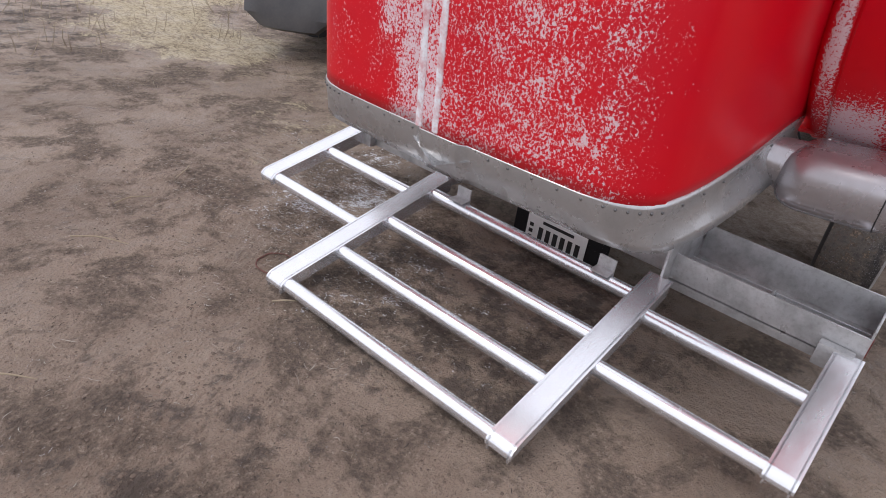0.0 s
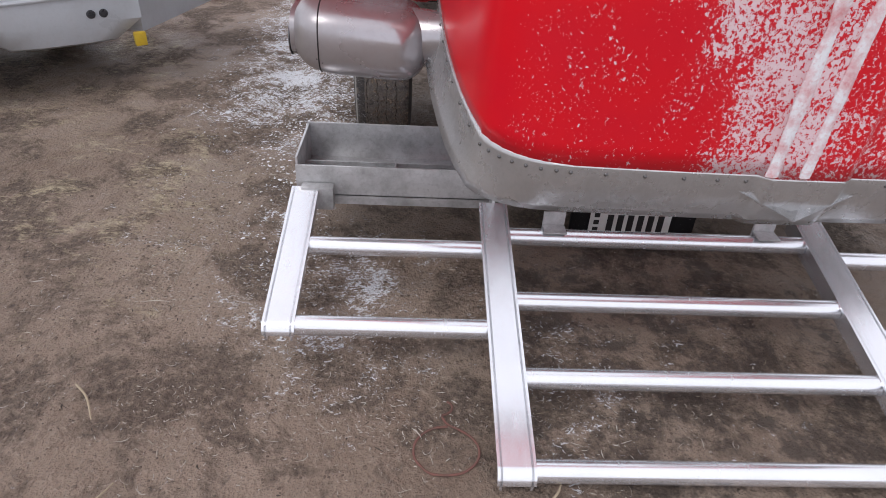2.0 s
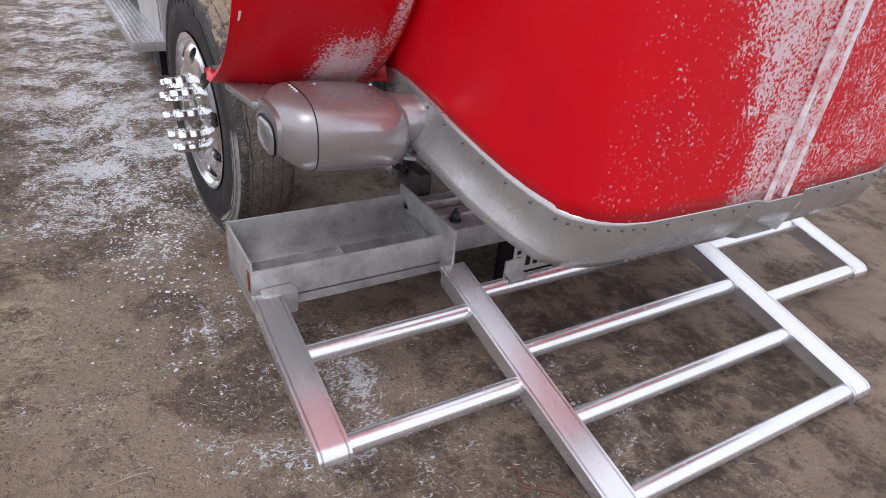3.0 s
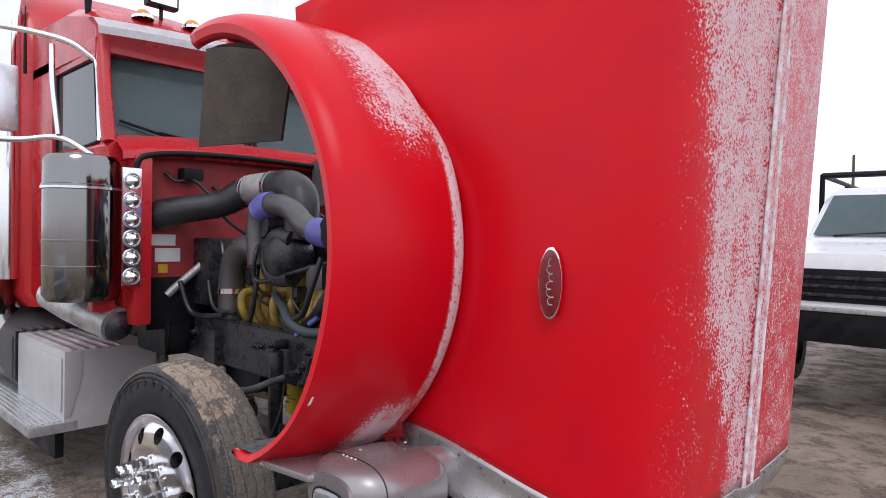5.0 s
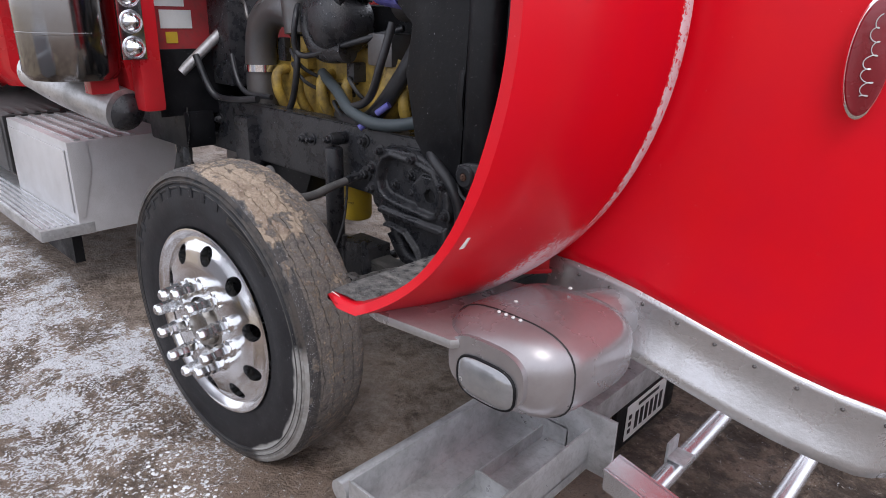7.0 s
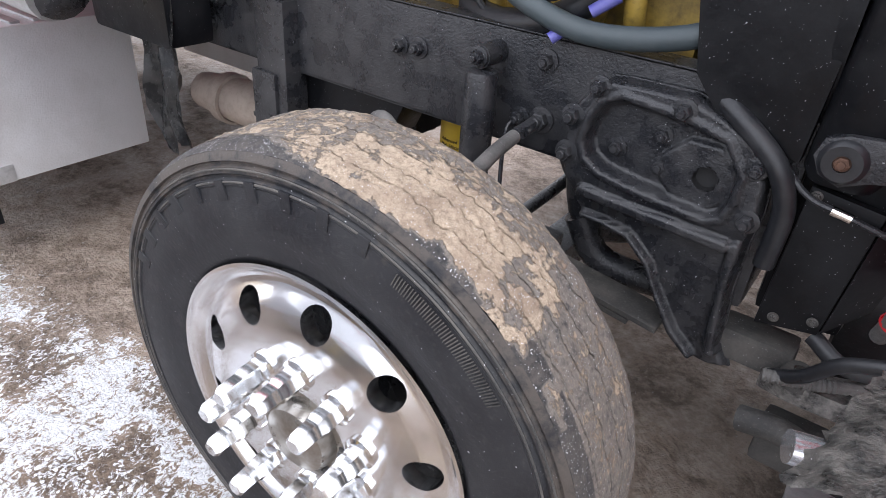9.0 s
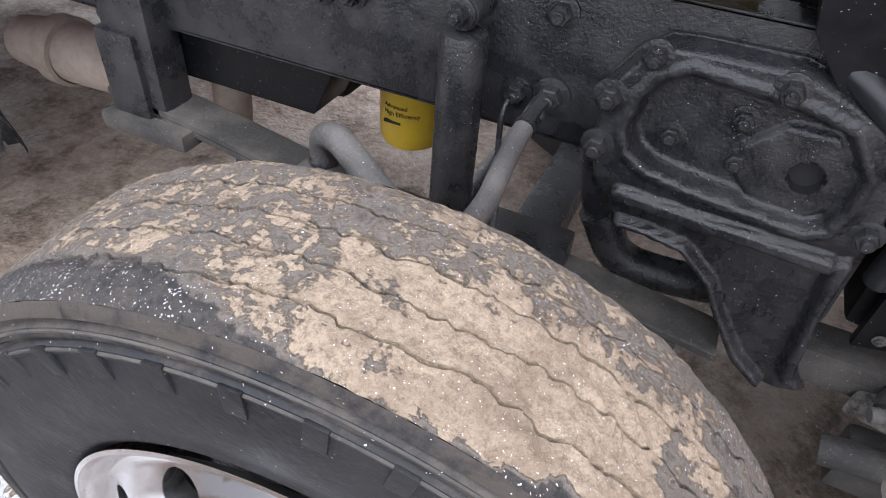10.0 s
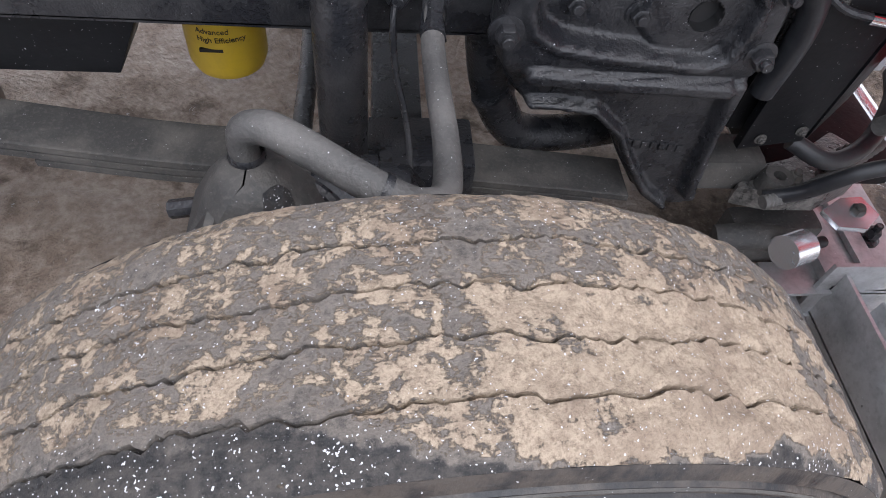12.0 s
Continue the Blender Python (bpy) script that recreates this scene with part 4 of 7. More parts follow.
def build_rim(s, x, d, parent):
    bm = bmesh.new()
    R, HR = 0.253, 0.031

    def put(r, a):
        return Vector((x + r * math.cos(a), CY + s * (d + rim_depth(r)), WZ + r * math.sin(a)))

    r0, r1 = 0.203, 0.2945
    for k in range(10):
        mid = math.radians(36 * k + 11.3)
        lo, hi = mid - math.radians(18), mid + math.radians(18)
        edge = [(r1, a) for a in np.linspace(lo, hi, 11)] + [(r, hi) for r in np.linspace(r1, r0, 11)[1:]] + [(r0, a) for a in np.linspace(hi, lo, 11)[1:]] + [(r, lo) for r in np.linspace(r0, r1, 11)[1:-1]]
        rings = []
        for t in np.linspace(0, 1, 6):
            ring = []
            for r, a in edge:
                du, dv = (a - mid) * R, r - R
                k_ = math.hypot(du, dv)
                hu, hv = du / k_ * HR, dv / k_ * HR * 1.08
                u, v = hu + (du - hu) * t, hv + (dv - hv) * t
                ring.append(put(R + v, mid + u / R))
            rings.append(ring)
        inner = [p + Vector((0, -s * 0.03, 0)) for p in rings[0]]
        loft([inner] + rings, bm, True, False)
    for prof in ([(r, s * rim_depth(r)) for r in (0.2945, 0.298, 0.302, 0.306, 0.311, 0.316, 0.322, 0.328, 0.334)], [(r, s * rim_depth(r)) for r in (0.203, 0.19, 0.165, 0.13, 0.10)] + [(0.10, s * 0.10)]):
        lathe(prof, (x, CY + s * d, WZ), "y", 110, bm)
    bmesh.ops.remove_doubles(bm, verts=bm.verts, dist=0.0004)
    rim = part("rim", bm, RIM, parent, "polished aluminium wheel with ten hand holes")
    part("brake_drum", lathe([(0.02, s * 0.0), (0.31, s * 0.0), (0.32, -s * 0.08)], (x, CY + s * d, WZ), "y", 48), BLACK, rim)
    hub = part("hub_cap", lathe([(0.0, s * 0.165), (0.05, s * 0.163), (0.066, s * 0.155), (0.072, s * 0.14), (0.074, s * 0.125), (0.094, s * 0.122), (0.10, s * 0.11)], (x, CY + s * d, WZ), "y", 40), BRASS, parent, "dull brown oil hub cap")
    for k in range(6):
        a = 2 * math.pi * k / 6
        part("hub_bolt", bolt((x + 0.086 * math.cos(a), CY + s * (d + 0.122), WZ + 0.086 * math.sin(a)), (0, s, 0), 0.008, 0.008), PIPE, hub)
    first = None
    for k in range(10):
        a = 2 * math.pi * (k + 0.5) / 10
        loc = (x + 0.1425 * math.cos(a), CY + s * (d + 0.130), WZ + 0.1425 * math.sin(a))
        if first is None:
            bmn = bmesh.new()
            hexa = [(0.031, 0.0, 24), (0.031, 0.008, 24), (0.024, 0.012, 6), (0.0245, 0.05, 6), (0.021, 0.056, 6), (0.021, 0.066, 6), (0.0195, 0.098, 6), (0.014, 0.105, 6)]
            rings = []
            for r, h, n in hexa:
                ring = []
                for i in range(24):
                    t = 2 * math.pi * i / 24
                    k6 = 1.0 if n == 24 else math.cos(math.pi / 6) / math.cos((t % (math.pi / 3)) - math.pi / 6)
                    ring.append(Vector((r * k6 * math.cos(t), s * h, r * k6 * math.sin(t))))
                rings.append(ring)
            loft(rings, bmn)
            first = part("lug_nut_cover", bmn, CHROME, parent, "tall chrome lug nut cover")
            first.location = loc
        else:
            o = new("lug_nut_cover", first.data)
            o.parent, o.location = parent, loc
            tagged(o, "tall chrome lug nut cover")


for s in (-1, 1):
    wheel = part("front_wheel", lathe([(0.06, -s * 0.1), (0.12, -s * 0.1), (0.12, s * 0.06), (0.06, s * 0.06)], (WX, CY + s * WD, WZ), "y", 32), BLACK, truck, "steer wheel with polished rim and muddy tyre")
    build_tyre(s, WX, WD, wheel, s < 0)
    build_rim(s, WX, WD, wheel)
    pin = Matrix.Translation((WX, CY + s * WD, WZ))
    wheel.matrix_local = pin @ Matrix.Rotation(radians(STEER), 4, "Z") @ Matrix.Rotation(radians(-CAMBER * s), 4, "X") @ pin.inverted()

# rear wheels, far behind
for x in (-5.6, -6.95):
    for s in (-1, 1):
        w = part("rear_wheel", lathe([(0.05, 0), (0.31, -s * 0.04), (0.33, s * 0.09)], (x, CY + s * 1.0, 0.50), "y", 36), ALU_DULL, truck, "dark rear tyre on a dull wheel")
        prof = [(0.33, 0.11), (0.40, 0.14), (0.48, 0.135), (0.51, 0.115), (0.52, 0.05), (0.52, -0.3), (0.48, -0.33), (0.36, -0.32)]
        part("tyre", lathe([(r, s * y) for r, y in prof], (x, CY + s * 1.0, 0.50), "y", 72), SIDEWALL, w)
        part("rear_mudguard", box((x - 0.55, min(CY + s * 0.7, CY + s * 1.17), 1.1), (x + 0.75, max(CY + s * 0.7, CY + s * 1.17), 1.16), 0.02), CAB_RED, truck)

# ---- chassis ----
for s in (-1, 1):
    bm = bmesh.new()
    o, i = CY + s * 0.41, CY + s * 0.33
    lo, hi = sorted((o, o - s * 0.01))
    box((-8.2, lo, 0.80), (0.74, hi, 1.055), 0.002, bm)
    lo, hi = sorted((o, i))
    box((-8.2, lo, 1.047), (0.64, hi, 1.057), 0.004, bm)
    box((-8.2, lo, 0.80), (0.74, hi, 0.81), 0.004, bm)
    rail = part("frame_rail", bm, BLACK, truck, "grimy black steel frame rail")
    for x, z in ((0.205, 1.005), (-0.14, 0.96), (-0.20, 0.955), (-0.9, 0.95), (-0.95, 0.87), (0.156, 0.867)):
        part("rail_bolt", bolt((x, o, z), (0, s, 0), 0.017, 0.02), BLACK, rail)
part("cross_member", box((-1.0, CY - 0.4, 0.82), (-0.9, CY + 0.4, 1.0), 0.01), BLACK, truck)
part("cross_member", box((0.55, CY - 0.4, 0.60), (0.72, CY + 0.4, 0.80), 0.02), BLACK, truck)

def build_brake(s):
    """Brake chamber on its bracket, its elbow and the thick hose up to the rail."""
    rows = []
    for z, x0, x1, d0, d1 in ((0.60, -0.13, 0.13, 0.66, 0.80), (0.70, -0.105, 0.10, 0.665, 0.795), (0.775, -0.082, 0.075, 0.672, 0.788), (0.822, -0.056, 0.045, 0.68, 0.775), (0.846, -0.040, 0.022, 0.69, 0.765), (0.852, -0.030, 0.012, 0.70, 0.755)):
        c = 0.022
        ring = [(x0 + c, d0), (x1 - c, d0), (x1, d0 + c), (x1, d1 - c), (x1 - c, d1), (x0 + c, d1), (x0, d1 - c), (x0, d0 + c)]
        rows.append([Vector((x, CY + s * d, z)) for x, d in ring])
    can = part("brake_chamber", loft(rows), DUSTY, truck, "dust-covered black brake chamber bracket")
    part("clamp_band", tube([(0.045, CY + s * 0.70, 0.80), (0.085, CY + s * 0.72, 0.765), (0.10, CY + s * 0.78, 0.70)], 0.010, 8, 5), BLACK, can)
    drum = part("chamber_can", lathe([(0.0, 0.075), (0.04, 0.07), (0.062, 0.05), (0.066, 0.012), (0.074, 0.010), (0.074, -0.010), (0.066, -0.012), (0.064, -0.07), (0.0, -0.08)], (0, 0, 0), "x", 30), BLACK, can)
    drum.location = (0.12, CY + s * 0.68, 0.72)
    for dx, dz in ((-0.075, 0.76), (-0.02, 0.80), (0.02, 0.79)):
        part("clamp_bolt", bolt((dx, CY + s * 0.80, dz - 0.05), (0, s, 0.3), 0.010, 0.012), BLACK, can)
    part("clamp_bolt", tube([(-0.12, CY + s * 0.69, 0.735), (-0.07, CY + s * 0.69, 0.745)], 0.012, 8, 1), BLACK, can)
    for x0, lean in ((-0.088, -0.012), (0.052, 0.030)):
        part("gusset", plate([(x0 + lean, CY + s * 0.80, 0.64), (x0 + lean * 0.4, CY + s * 0.796, 0.76), (x0 * 0.6, CY + s * 0.782, 0.815), (x0 * 0.6 + 0.004, CY + s * 0.74, 0.822), (x0 + lean * 0.4, CY + s * 0.74, 0.70)], (1, 0, 0), 0.010, None, 0.002), DUSTY, can)
    part("chamber_hose", tube([(0.03, CY + s * 0.76, 0.80), (0.07, CY + s * 0.775, 0.79), (0.095, CY + s * 0.79, 0.745), (0.10, CY + s * 0.80, 0.68)], 0.008, 8, 6), BLACK, can)
    part("mud_lump", lathe([(0.0, 0.02), (0.012, 0.018), (0.020, 0.006), (0.022, -0.01)], (0.02, CY + s * 0.755, 0.825), "z", 9), TREAD, can)
    part("elbow_socket", lathe([(0.0175, 0.845), (0.0205, 0.848), (0.0205, 0.857), (0.0185, 0.860)], (-0.010, CY + s * 0.713, 0), "z", 18), BLACK, can)
    part("chamber_cap", lathe([(0.0, 0.028), (0.010, 0.027), (0.014, 0.018), (0.015, -0.05)], (0.118, CY + s * 0.735, 0.80), "z", 12), DUSTY, can)
    part("slack_adjuster", plate([(0.03, CY + s * 0.765, 0.80), (0.06, CY + s * 0.775, 0.815), (0.095, CY + s * 0.78, 0.79), (0.11, CY + s * 0.79, 0.72), (0.06, CY + s * 0.79, 0.70), (0.035, CY + s * 0.78, 0.74)], (0, s, 0), 0.02, None, 0.005), BLACK, can)
    line = [(-0.010, 0.725, 0.835), (-0.012, 0.725, 0.868), (-0.006, 0.728, 0.892), (0.016, 0.735, 0.902), (0.05, 0.752, 0.898), (0.136, 0.800, 0.880), (0.178, 0.797, 0.858), (0.204, 0.757, 0.836), (0.209, 0.68, 0.834), (0.203, 0.60, 0.848), (0.200, 0.51, 0.861), (0.208, 0.418, 0.876)]
    hose = part("brake_hose", tube([(x, CY + s * (d - 0.012), z) for x, d, z in line], [0.016, 0.0165, 0.0175, 0.0185, 0.0185, 0.0185, 0.0185, 0.0175, 0.0165, 0.016, 0.0155, 0.015], 16, 6), GREYHOSE, truck, "thick dusty grey brake hose")
    part("fitting", tube([(0.2005, CY + s * 0.505, 0.861), (0.202, CY + s * 0.470, 0.867), (0.206, CY + s * 0.435, 0.873)], [0.0185, 0.016, 0.0175], 6, 1), BLACK, hose)
    part("hose_clip", tube([(0.131, CY + s * 0.786, 0.881), (0.139, CY + s * 0.788, 0.878)], 0.0205, 14, 1), BLACK, hose)
    part("rail_fitting", bolt((0.212, CY + s * 0.412, 0.877), (0, s, 0), 0.020, 0.022), BLACK, hose)


def near_line(x, z, pts):
    """Distance from a place to a line of points."""
    best = 9.0
    for (ax, az), (bx, bz) in zip(pts, pts[1:]):
        dx, dz = bx - ax, bz - az
        t = min(max(((x - ax) * dx + (z - az) * dz) / (dx * dx + dz * dz), 0), 1)
        best = min(best, math.hypot(x - ax - t * dx, z - az - t * dz))
    return best


def inside(x, z, pts):
    hit = False
    for (ax, az), (bx, bz) in zip(pts, pts[1:] + pts[:1]):
        if (az > z) != (bz > z) and x < (bx - ax) * (z - az) / (bz - az) + ax:
            hit = not hit
    return hit


HANGER = [(0.300, 0.785), (0.288, 0.84), (0.288, 0.935), (0.325, 0.99), (0.36, 1.016), (0.40, 1.02), (0.53, 1.022), (0.60, 1.0), (0.665, 0.968), (0.70, 0.90), (0.706, 0.83), (0.70, 0.77), (0.70, 0.66), (0.715, 0.53), (0.745, 0.475), (0.70, 0.462), (0.655, 0.468), (0.60, 0.51), (0.55, 0.585), (0.515, 0.645), (0.465, 0.69), (0.40, 0.70), (0.36, 0.70), (0.335, 0.725)]
POCKET = [(0.336, 0.88), (0.350, 0.845), (0.385, 0.824), (0.45, 0.814), (0.54, 0.806), (0.61, 0.80), (0.635, 0.812), (0.645, 0.85), (0.648, 0.90), (0.61, 0.955), (0.54, 0.972), (0.40, 0.985), (0.365, 0.965), (0.345, 0.93)]


def hanger_height(x, z):
    """Relief of the casting over its back plate."""
    edge = near_line(x, z, HANGER + HANGER[:1])
    pocket = near_line(x, z, POCKET + POCKET[:1]) * (-1 if inside(x, z, POCKET) else 1)
    low = step(0.80, 0.74, z)
    h = 0.046 * (1 - low) + 0.026 * low
    h = 0.014 + (h - 0.014) * step(-0.016, 0.002, pocket)
    # lip of the pocket, the heavy cross rib, the band under it and the lower flange
    h = max(h, 0.052 * step(0.016, 0.006, abs(pocket - 0.006)))
    h = max(h, 0.060 * step(0.024, 0.008, near_line(x, z, [(0.355, 0.775), (0.45, 0.768), (0.66, 0.760)])))
    h = max(h, 0.048 * step(0.018, 0.006, near_line(x, z, [(0.365, 0.712), (0.40, 0.712), (0.470, 0.702), (0.525, 0.655), (0.56, 0.595), (0.61, 0.525), (0.66, 0.482)])))
    h = max(h, 0.054 * step(0.026, 0.010, near_line(x, z, [(0.682, 0.76), (0.69, 0.66), (0.700, 0.52)])))
    # raised pad round the hole
    if pocket < -0.008:
        h = max(h, 0.026 * step(0.082, 0.074, max(abs(x - 0.572), abs(z - 0.870) * 1.15, (abs(x - 0.572) + abs(z - 0.870)) * 0.78)))
    return h * step(0.0, 0.012, edge) + 0.0008 * noise.noise((x * 60, z * 60, 3))


def build_hanger(s, yo):
    """Cast spring hanger: back plate, relief, bolts and the through hole."""
    back = [(x, yo, z) for x, z in HANGER]
    cast = part("spring_hanger", plate(back, (0, s, 0), 0.010, None, 0.003), BLACK, truck, "black cast steel front spring hanger with bolts")
    nx, nz = (116, 142) if s < 0 else (40, 48)
    xs, zs = np.linspace(0.280, 0.752, nx), np.linspace(0.455, 1.03, nz)
    bm = bmesh.new()
    verts = {}
    for i, x in enumerate(xs):
        for j, z in enumerate(zs):
            if inside(x, z, HANGER) and math.hypot(x - 0.587, z - 0.870) > 0.0215:
                verts[i, j] = bm.verts.new((x, yo + s * (0.004 + hanger_height(x, z)), z))
    for (i, j), v in verts.items():
        quad = [verts.get(k) for k in ((i, j), (i + 1, j), (i + 1, j + 1), (i, j + 1))]
        if all(quad):
            bm.faces.new(quad)
    part("cast_relief", bm, BLACK, cast, sharp=180)
    # black disc closes the hole, its inner darkness given as colour
    part("hole_dark", lathe([(0.0, s * 0.0125), (0.022, s * 0.0125), (0.0245, s * 0.024), (0.0245, s * 0.0315)], (0.587, yo, 0.870), "y", 24), INK, cast)
    for x, z, r in ((0.352, 0.996, 0.015), (0.306, 0.925, 0.017), (0.304, 0.845, 0.017), (0.522, 0.992, 0.016), (0.672, 0.925, 0.014), (0.684, 0.822, 0.016)):
        part("hanger_bolt", bolt((x, yo + s * 0.046, z), (0, s, 0), r, 0.020), BLACK, cast)
    for x, z in ((0.485, 0.925), (0.495, 0.862), (0.40, 0.875)):
        part("hanger_bolt", bolt((x, yo + s * 0.017, z), (0, s, 0), 0.014, 0.014), BLACK, cast)
    for x in (0.385, 0.425):
        # small holes too are black discs painted as dark depth
        part("hole_dark", lathe([(0.0, s * 0.031), (0.010, s * 0.031), (0.011, s * 0.026)], (x, yo, 0.738), "y", 14), INK, cast)
    for k in range(7):
        part("cast_mark", box((0.545 + 0.016 * k, min(yo + s * 0.030, yo + s * 0.0335), 0.622 - 0.002 * k), (0.556 + 0.016 * k, max(yo + s * 0.030, yo + s * 0.0335), 0.636 - 0.002 * k), 0.001), BLACK, cast)


for s in (-1, 1):
    yo = CY + s * 0.412
    build_hanger(s, yo)

    # shock absorber
    shock = part("shock_absorber", lathe([(0.0, 0.972), (0.022, 0.972), (0.034, 0.966), (0.037, 0.955), (0.037, 0.60), (0.034, 0.595), (0.034, 0.44), (0.0, 0.435)], (0.080, CY + s * 0.468, 0.0), "z", 28), BLACK, truck, "black shock absorber beside the rail")
    part("shock_eye", tube([(0.080, CY + s * 0.41, 1.0), (0.080, CY + s * 0.45, 1.0), (0.080, CY + s * 0.485, 1.0)], 0.026, 16, 2), BLACK, shock)
    part("shock_bolt", bolt((0.080, CY + s * 0.485, 1.0), (0, s, 0), 0.015, 0.02), BLACK, shock)

    # leaf spring and axle end
    for k, (x0, x1) in enumerate(((-0.72, 0.585), (-0.58, 0.52), (-0.40, 0.42))):
        pts = [(x, CY + s * 0.418, float(np.interp(x, [-0.75, -0.5, -0.2, 0.29, 0.55, 0.66], [0.655, 0.625, 0.575, 0.545, 0.515, 0.50])) - 0.016 * k) for x in np.linspace(x0, x1, 15)]
        bm = loft([[Vector(p) + Vector((0, dy, dz)) for dy, dz in ((-0.047, -0.006), (-0.043, -0.007), (0.043, -0.007), (0.047, -0.006), (0.047, 0.006), (0.043, 0.007), (-0.043, 0.007), (-0.047, 0.006))] for p in pts])
        part("leaf_spring", bm, DUSTY, truck, "dusty black leaf spring", smooth=False)
    part("spring_shackle", box((-0.70, CY + s * 0.418 - 0.06, 0.60), (-0.60, CY + s * 0.418 + 0.06, 0.80), 0.015), BLACK, truck)
    for x in (0.145, 0.265):
        part("u_bolt", tube([(x, CY + s * 0.475, 0.40), (x, CY + s * 0.475, 0.62)], 0.010, 10, 1), BLACK, truck)
    part("spring_clamp", box((0.115, CY + s * 0.42 - 0.06, 0.36), (0.295, CY + s * 0.42 + 0.06, 0.60), 0.012), BLACK, truck)
    # brake chamber, its elbow and hose
    build_brake(s)
    part("sensor_wire", tube([(0.156, CY + s * 0.42, 0.872), (0.150, CY + s * 0.455, 0.85), (0.156, CY + s * 0.47, 0.78), (0.175, CY + s * 0.50, 0.70), (0.182, CY + s * 0.54, 0.62), (0.18, CY + s * 0.58, 0.55)], 0.005, 8, 5), BLACK, truck)

axle = part("front_axle", box((WX - 0.055, CY - 0.86, 0.33), (WX + 0.055, CY + 0.86, 0.43), 0.02), BLACK, truck, "grimy black front axle beam")
part("steering_rod", tube([(WX - 0.22, CY - 0.84, 0.40), (WX - 0.2, CY, 0.38), (WX - 0.22, CY + 0.84, 0.40)], 0.022, 12, 4), BLACK, truck)
part("drag_link", tube([(0.32, CY - 0.36, 0.66), (0.40, CY - 0.34, 0.55), (0.62, CY - 0.30, 0.55), (0.68, CY - 0.3, 0.66)], 0.035, 12, 5), BLACK, truck)
part("oil_pan", box((-0.62, CY - 0.2, 0.62), (-0.30, CY + 0.25, 0.84), 0.03), BLACK2, truck)
part("support_box", plate([(-0.62, CY - 0.375, 0.684), (-0.262, CY - 0.375, 0.684), (-0.205, CY - 0.375, 0.80), (-0.62, CY - 0.375, 0.80)], (0, 1, 0), 0.12), BLACK2, truck, "black steel box under the rail")
part("torque_bar", tube([(0.30, CY - 0.35, 0.80), (0.33, CY - 0.33, 0.65), (0.38, CY - 0.2, 0.58), (0.62, CY + 0.1, 0.56)], 0.04, 14, 5), BLACK, truck)

# yellow fuel filter with its printed words
fil = part("fuel_filter", lathe([(0.0, 0.563), (0.052, 0.563), (0.064, 0.569), (0.071, 0.588), (0.071, 0.86), (0.05, 0.88)], (-0.142, CY - 0.175, 0.0), "z", 40), FILTER_Y, truck, "yellow fuel filter printed Advanced High Efficiency")


def words(text, size, where, turn, parent, material):
    """Flat lettering, made into a mesh."""
    cu = bpy.data.curves.new("words", "FONT")
    cu.body, cu.size, cu.extrude = text, size, 0.0004
    tmp = new("words_curve", cu)
    dg = bpy.context.evaluated_depsgraph_get()
    me = bpy.data.meshes.new_from_object(tmp.evaluated_get(dg))
    bpy.data.objects.remove(tmp)
    me.materials.clear()
    me.materials.append(material)
    ob = new("printed_words", me)
    ob.parent = parent
    ob.matrix_local = Matrix.Translation(where) @ Euler([radians(a) for a in turn]).to_matrix().to_4x4()
    return ob


def curved_words(text, size, r, centre, start, z, parent, material):
    """Lettering bent round an upright cylinder."""
    ob = words(text, size, (0, 0, 0), (0, 0, 0), parent, material)
    for v in ob.data.vertices:
        a = start + v.co.x / r
        rad = r + 0.0006 + v.co.z
        v.co = Vector((centre[0] + rad * math.sin(a), centre[1] - rad * math.cos(a), z + v.co.y))
    return ob


for k, line in enumerate(("Advanced", "High Efficiency")):
    curved_words(line, 0.0145, 0.071, (-0.142, CY - 0.175), -0.50, 0.668 - 0.0165 * k, fil, INK)
part("print_bar", box((-0.175, CY - 0.2465, 0.632), (-0.135, CY - 0.240, 0.638), 0.0), INK, fil)

# ---- radiator and front end ----
rad = part("radiator", box((0.74, CY - 0.40, 0.62), (0.90, CY + 0.40, 1.72), 0.02), BLACK2, truck, "black radiator with grimy side tank")
part("side_tank", box((0.71, CY + 0.36, 0.84), (0.80, CY + 0.45, 1.70), 0.025), BLACK2, rad)
cond = part("condenser", box((0.905, CY - 0.38, 0.78), (0.94, CY + 0.38, 1.6), 0.006), BLACK, truck, "dark finned condenser")
for k in range(34):
    part("fin", box((0.94, CY - 0.37, 0.80 + k * 0.0235), (0.948, CY + 0.37, 0.809 + k * 0.0235), 0.0), BLACK2, cond, smooth=False)
for k in range(26):
    part("fin", box((0.912, CY - 0.388, 0.80 + k * 0.03), (0.938, CY - 0.380, 0.812 + k * 0.03), 0.0), BLACK, cond, smooth=False)
def upright(x0, x1, d0, d1, z0, z1, r):
    """An upright tank or channel with rounded edges and a slight lean."""
    rings = []
    for z, k in ((z0, 0.82), (z0 + 0.02, 1.0), ((z0 + z1) / 2, 1.0), (z1 - 0.02, 1.0), (z1, 0.82)):
        ring = []
        for cx, cd, a0 in ((x1 - r, d1 - r, 0), (x0 + r, d1 - r, 90), (x0 + r, d0 + r, 180), (x1 - r, d0 + r, 270)):
            for a in np.linspace(a0, a0 + 90, 6):
                mx, md = (x0 + x1) / 2, (d0 + d1) / 2
                px, pd = cx + r * math.cos(radians(a)), cd + r * math.sin(radians(a))
                ring.append(Vector((mx + (px - mx) * k + 0.02 * (z - z0), CY - (md + (pd - md) * k), z)))
        rings.append(ring)
    return loft(rings)


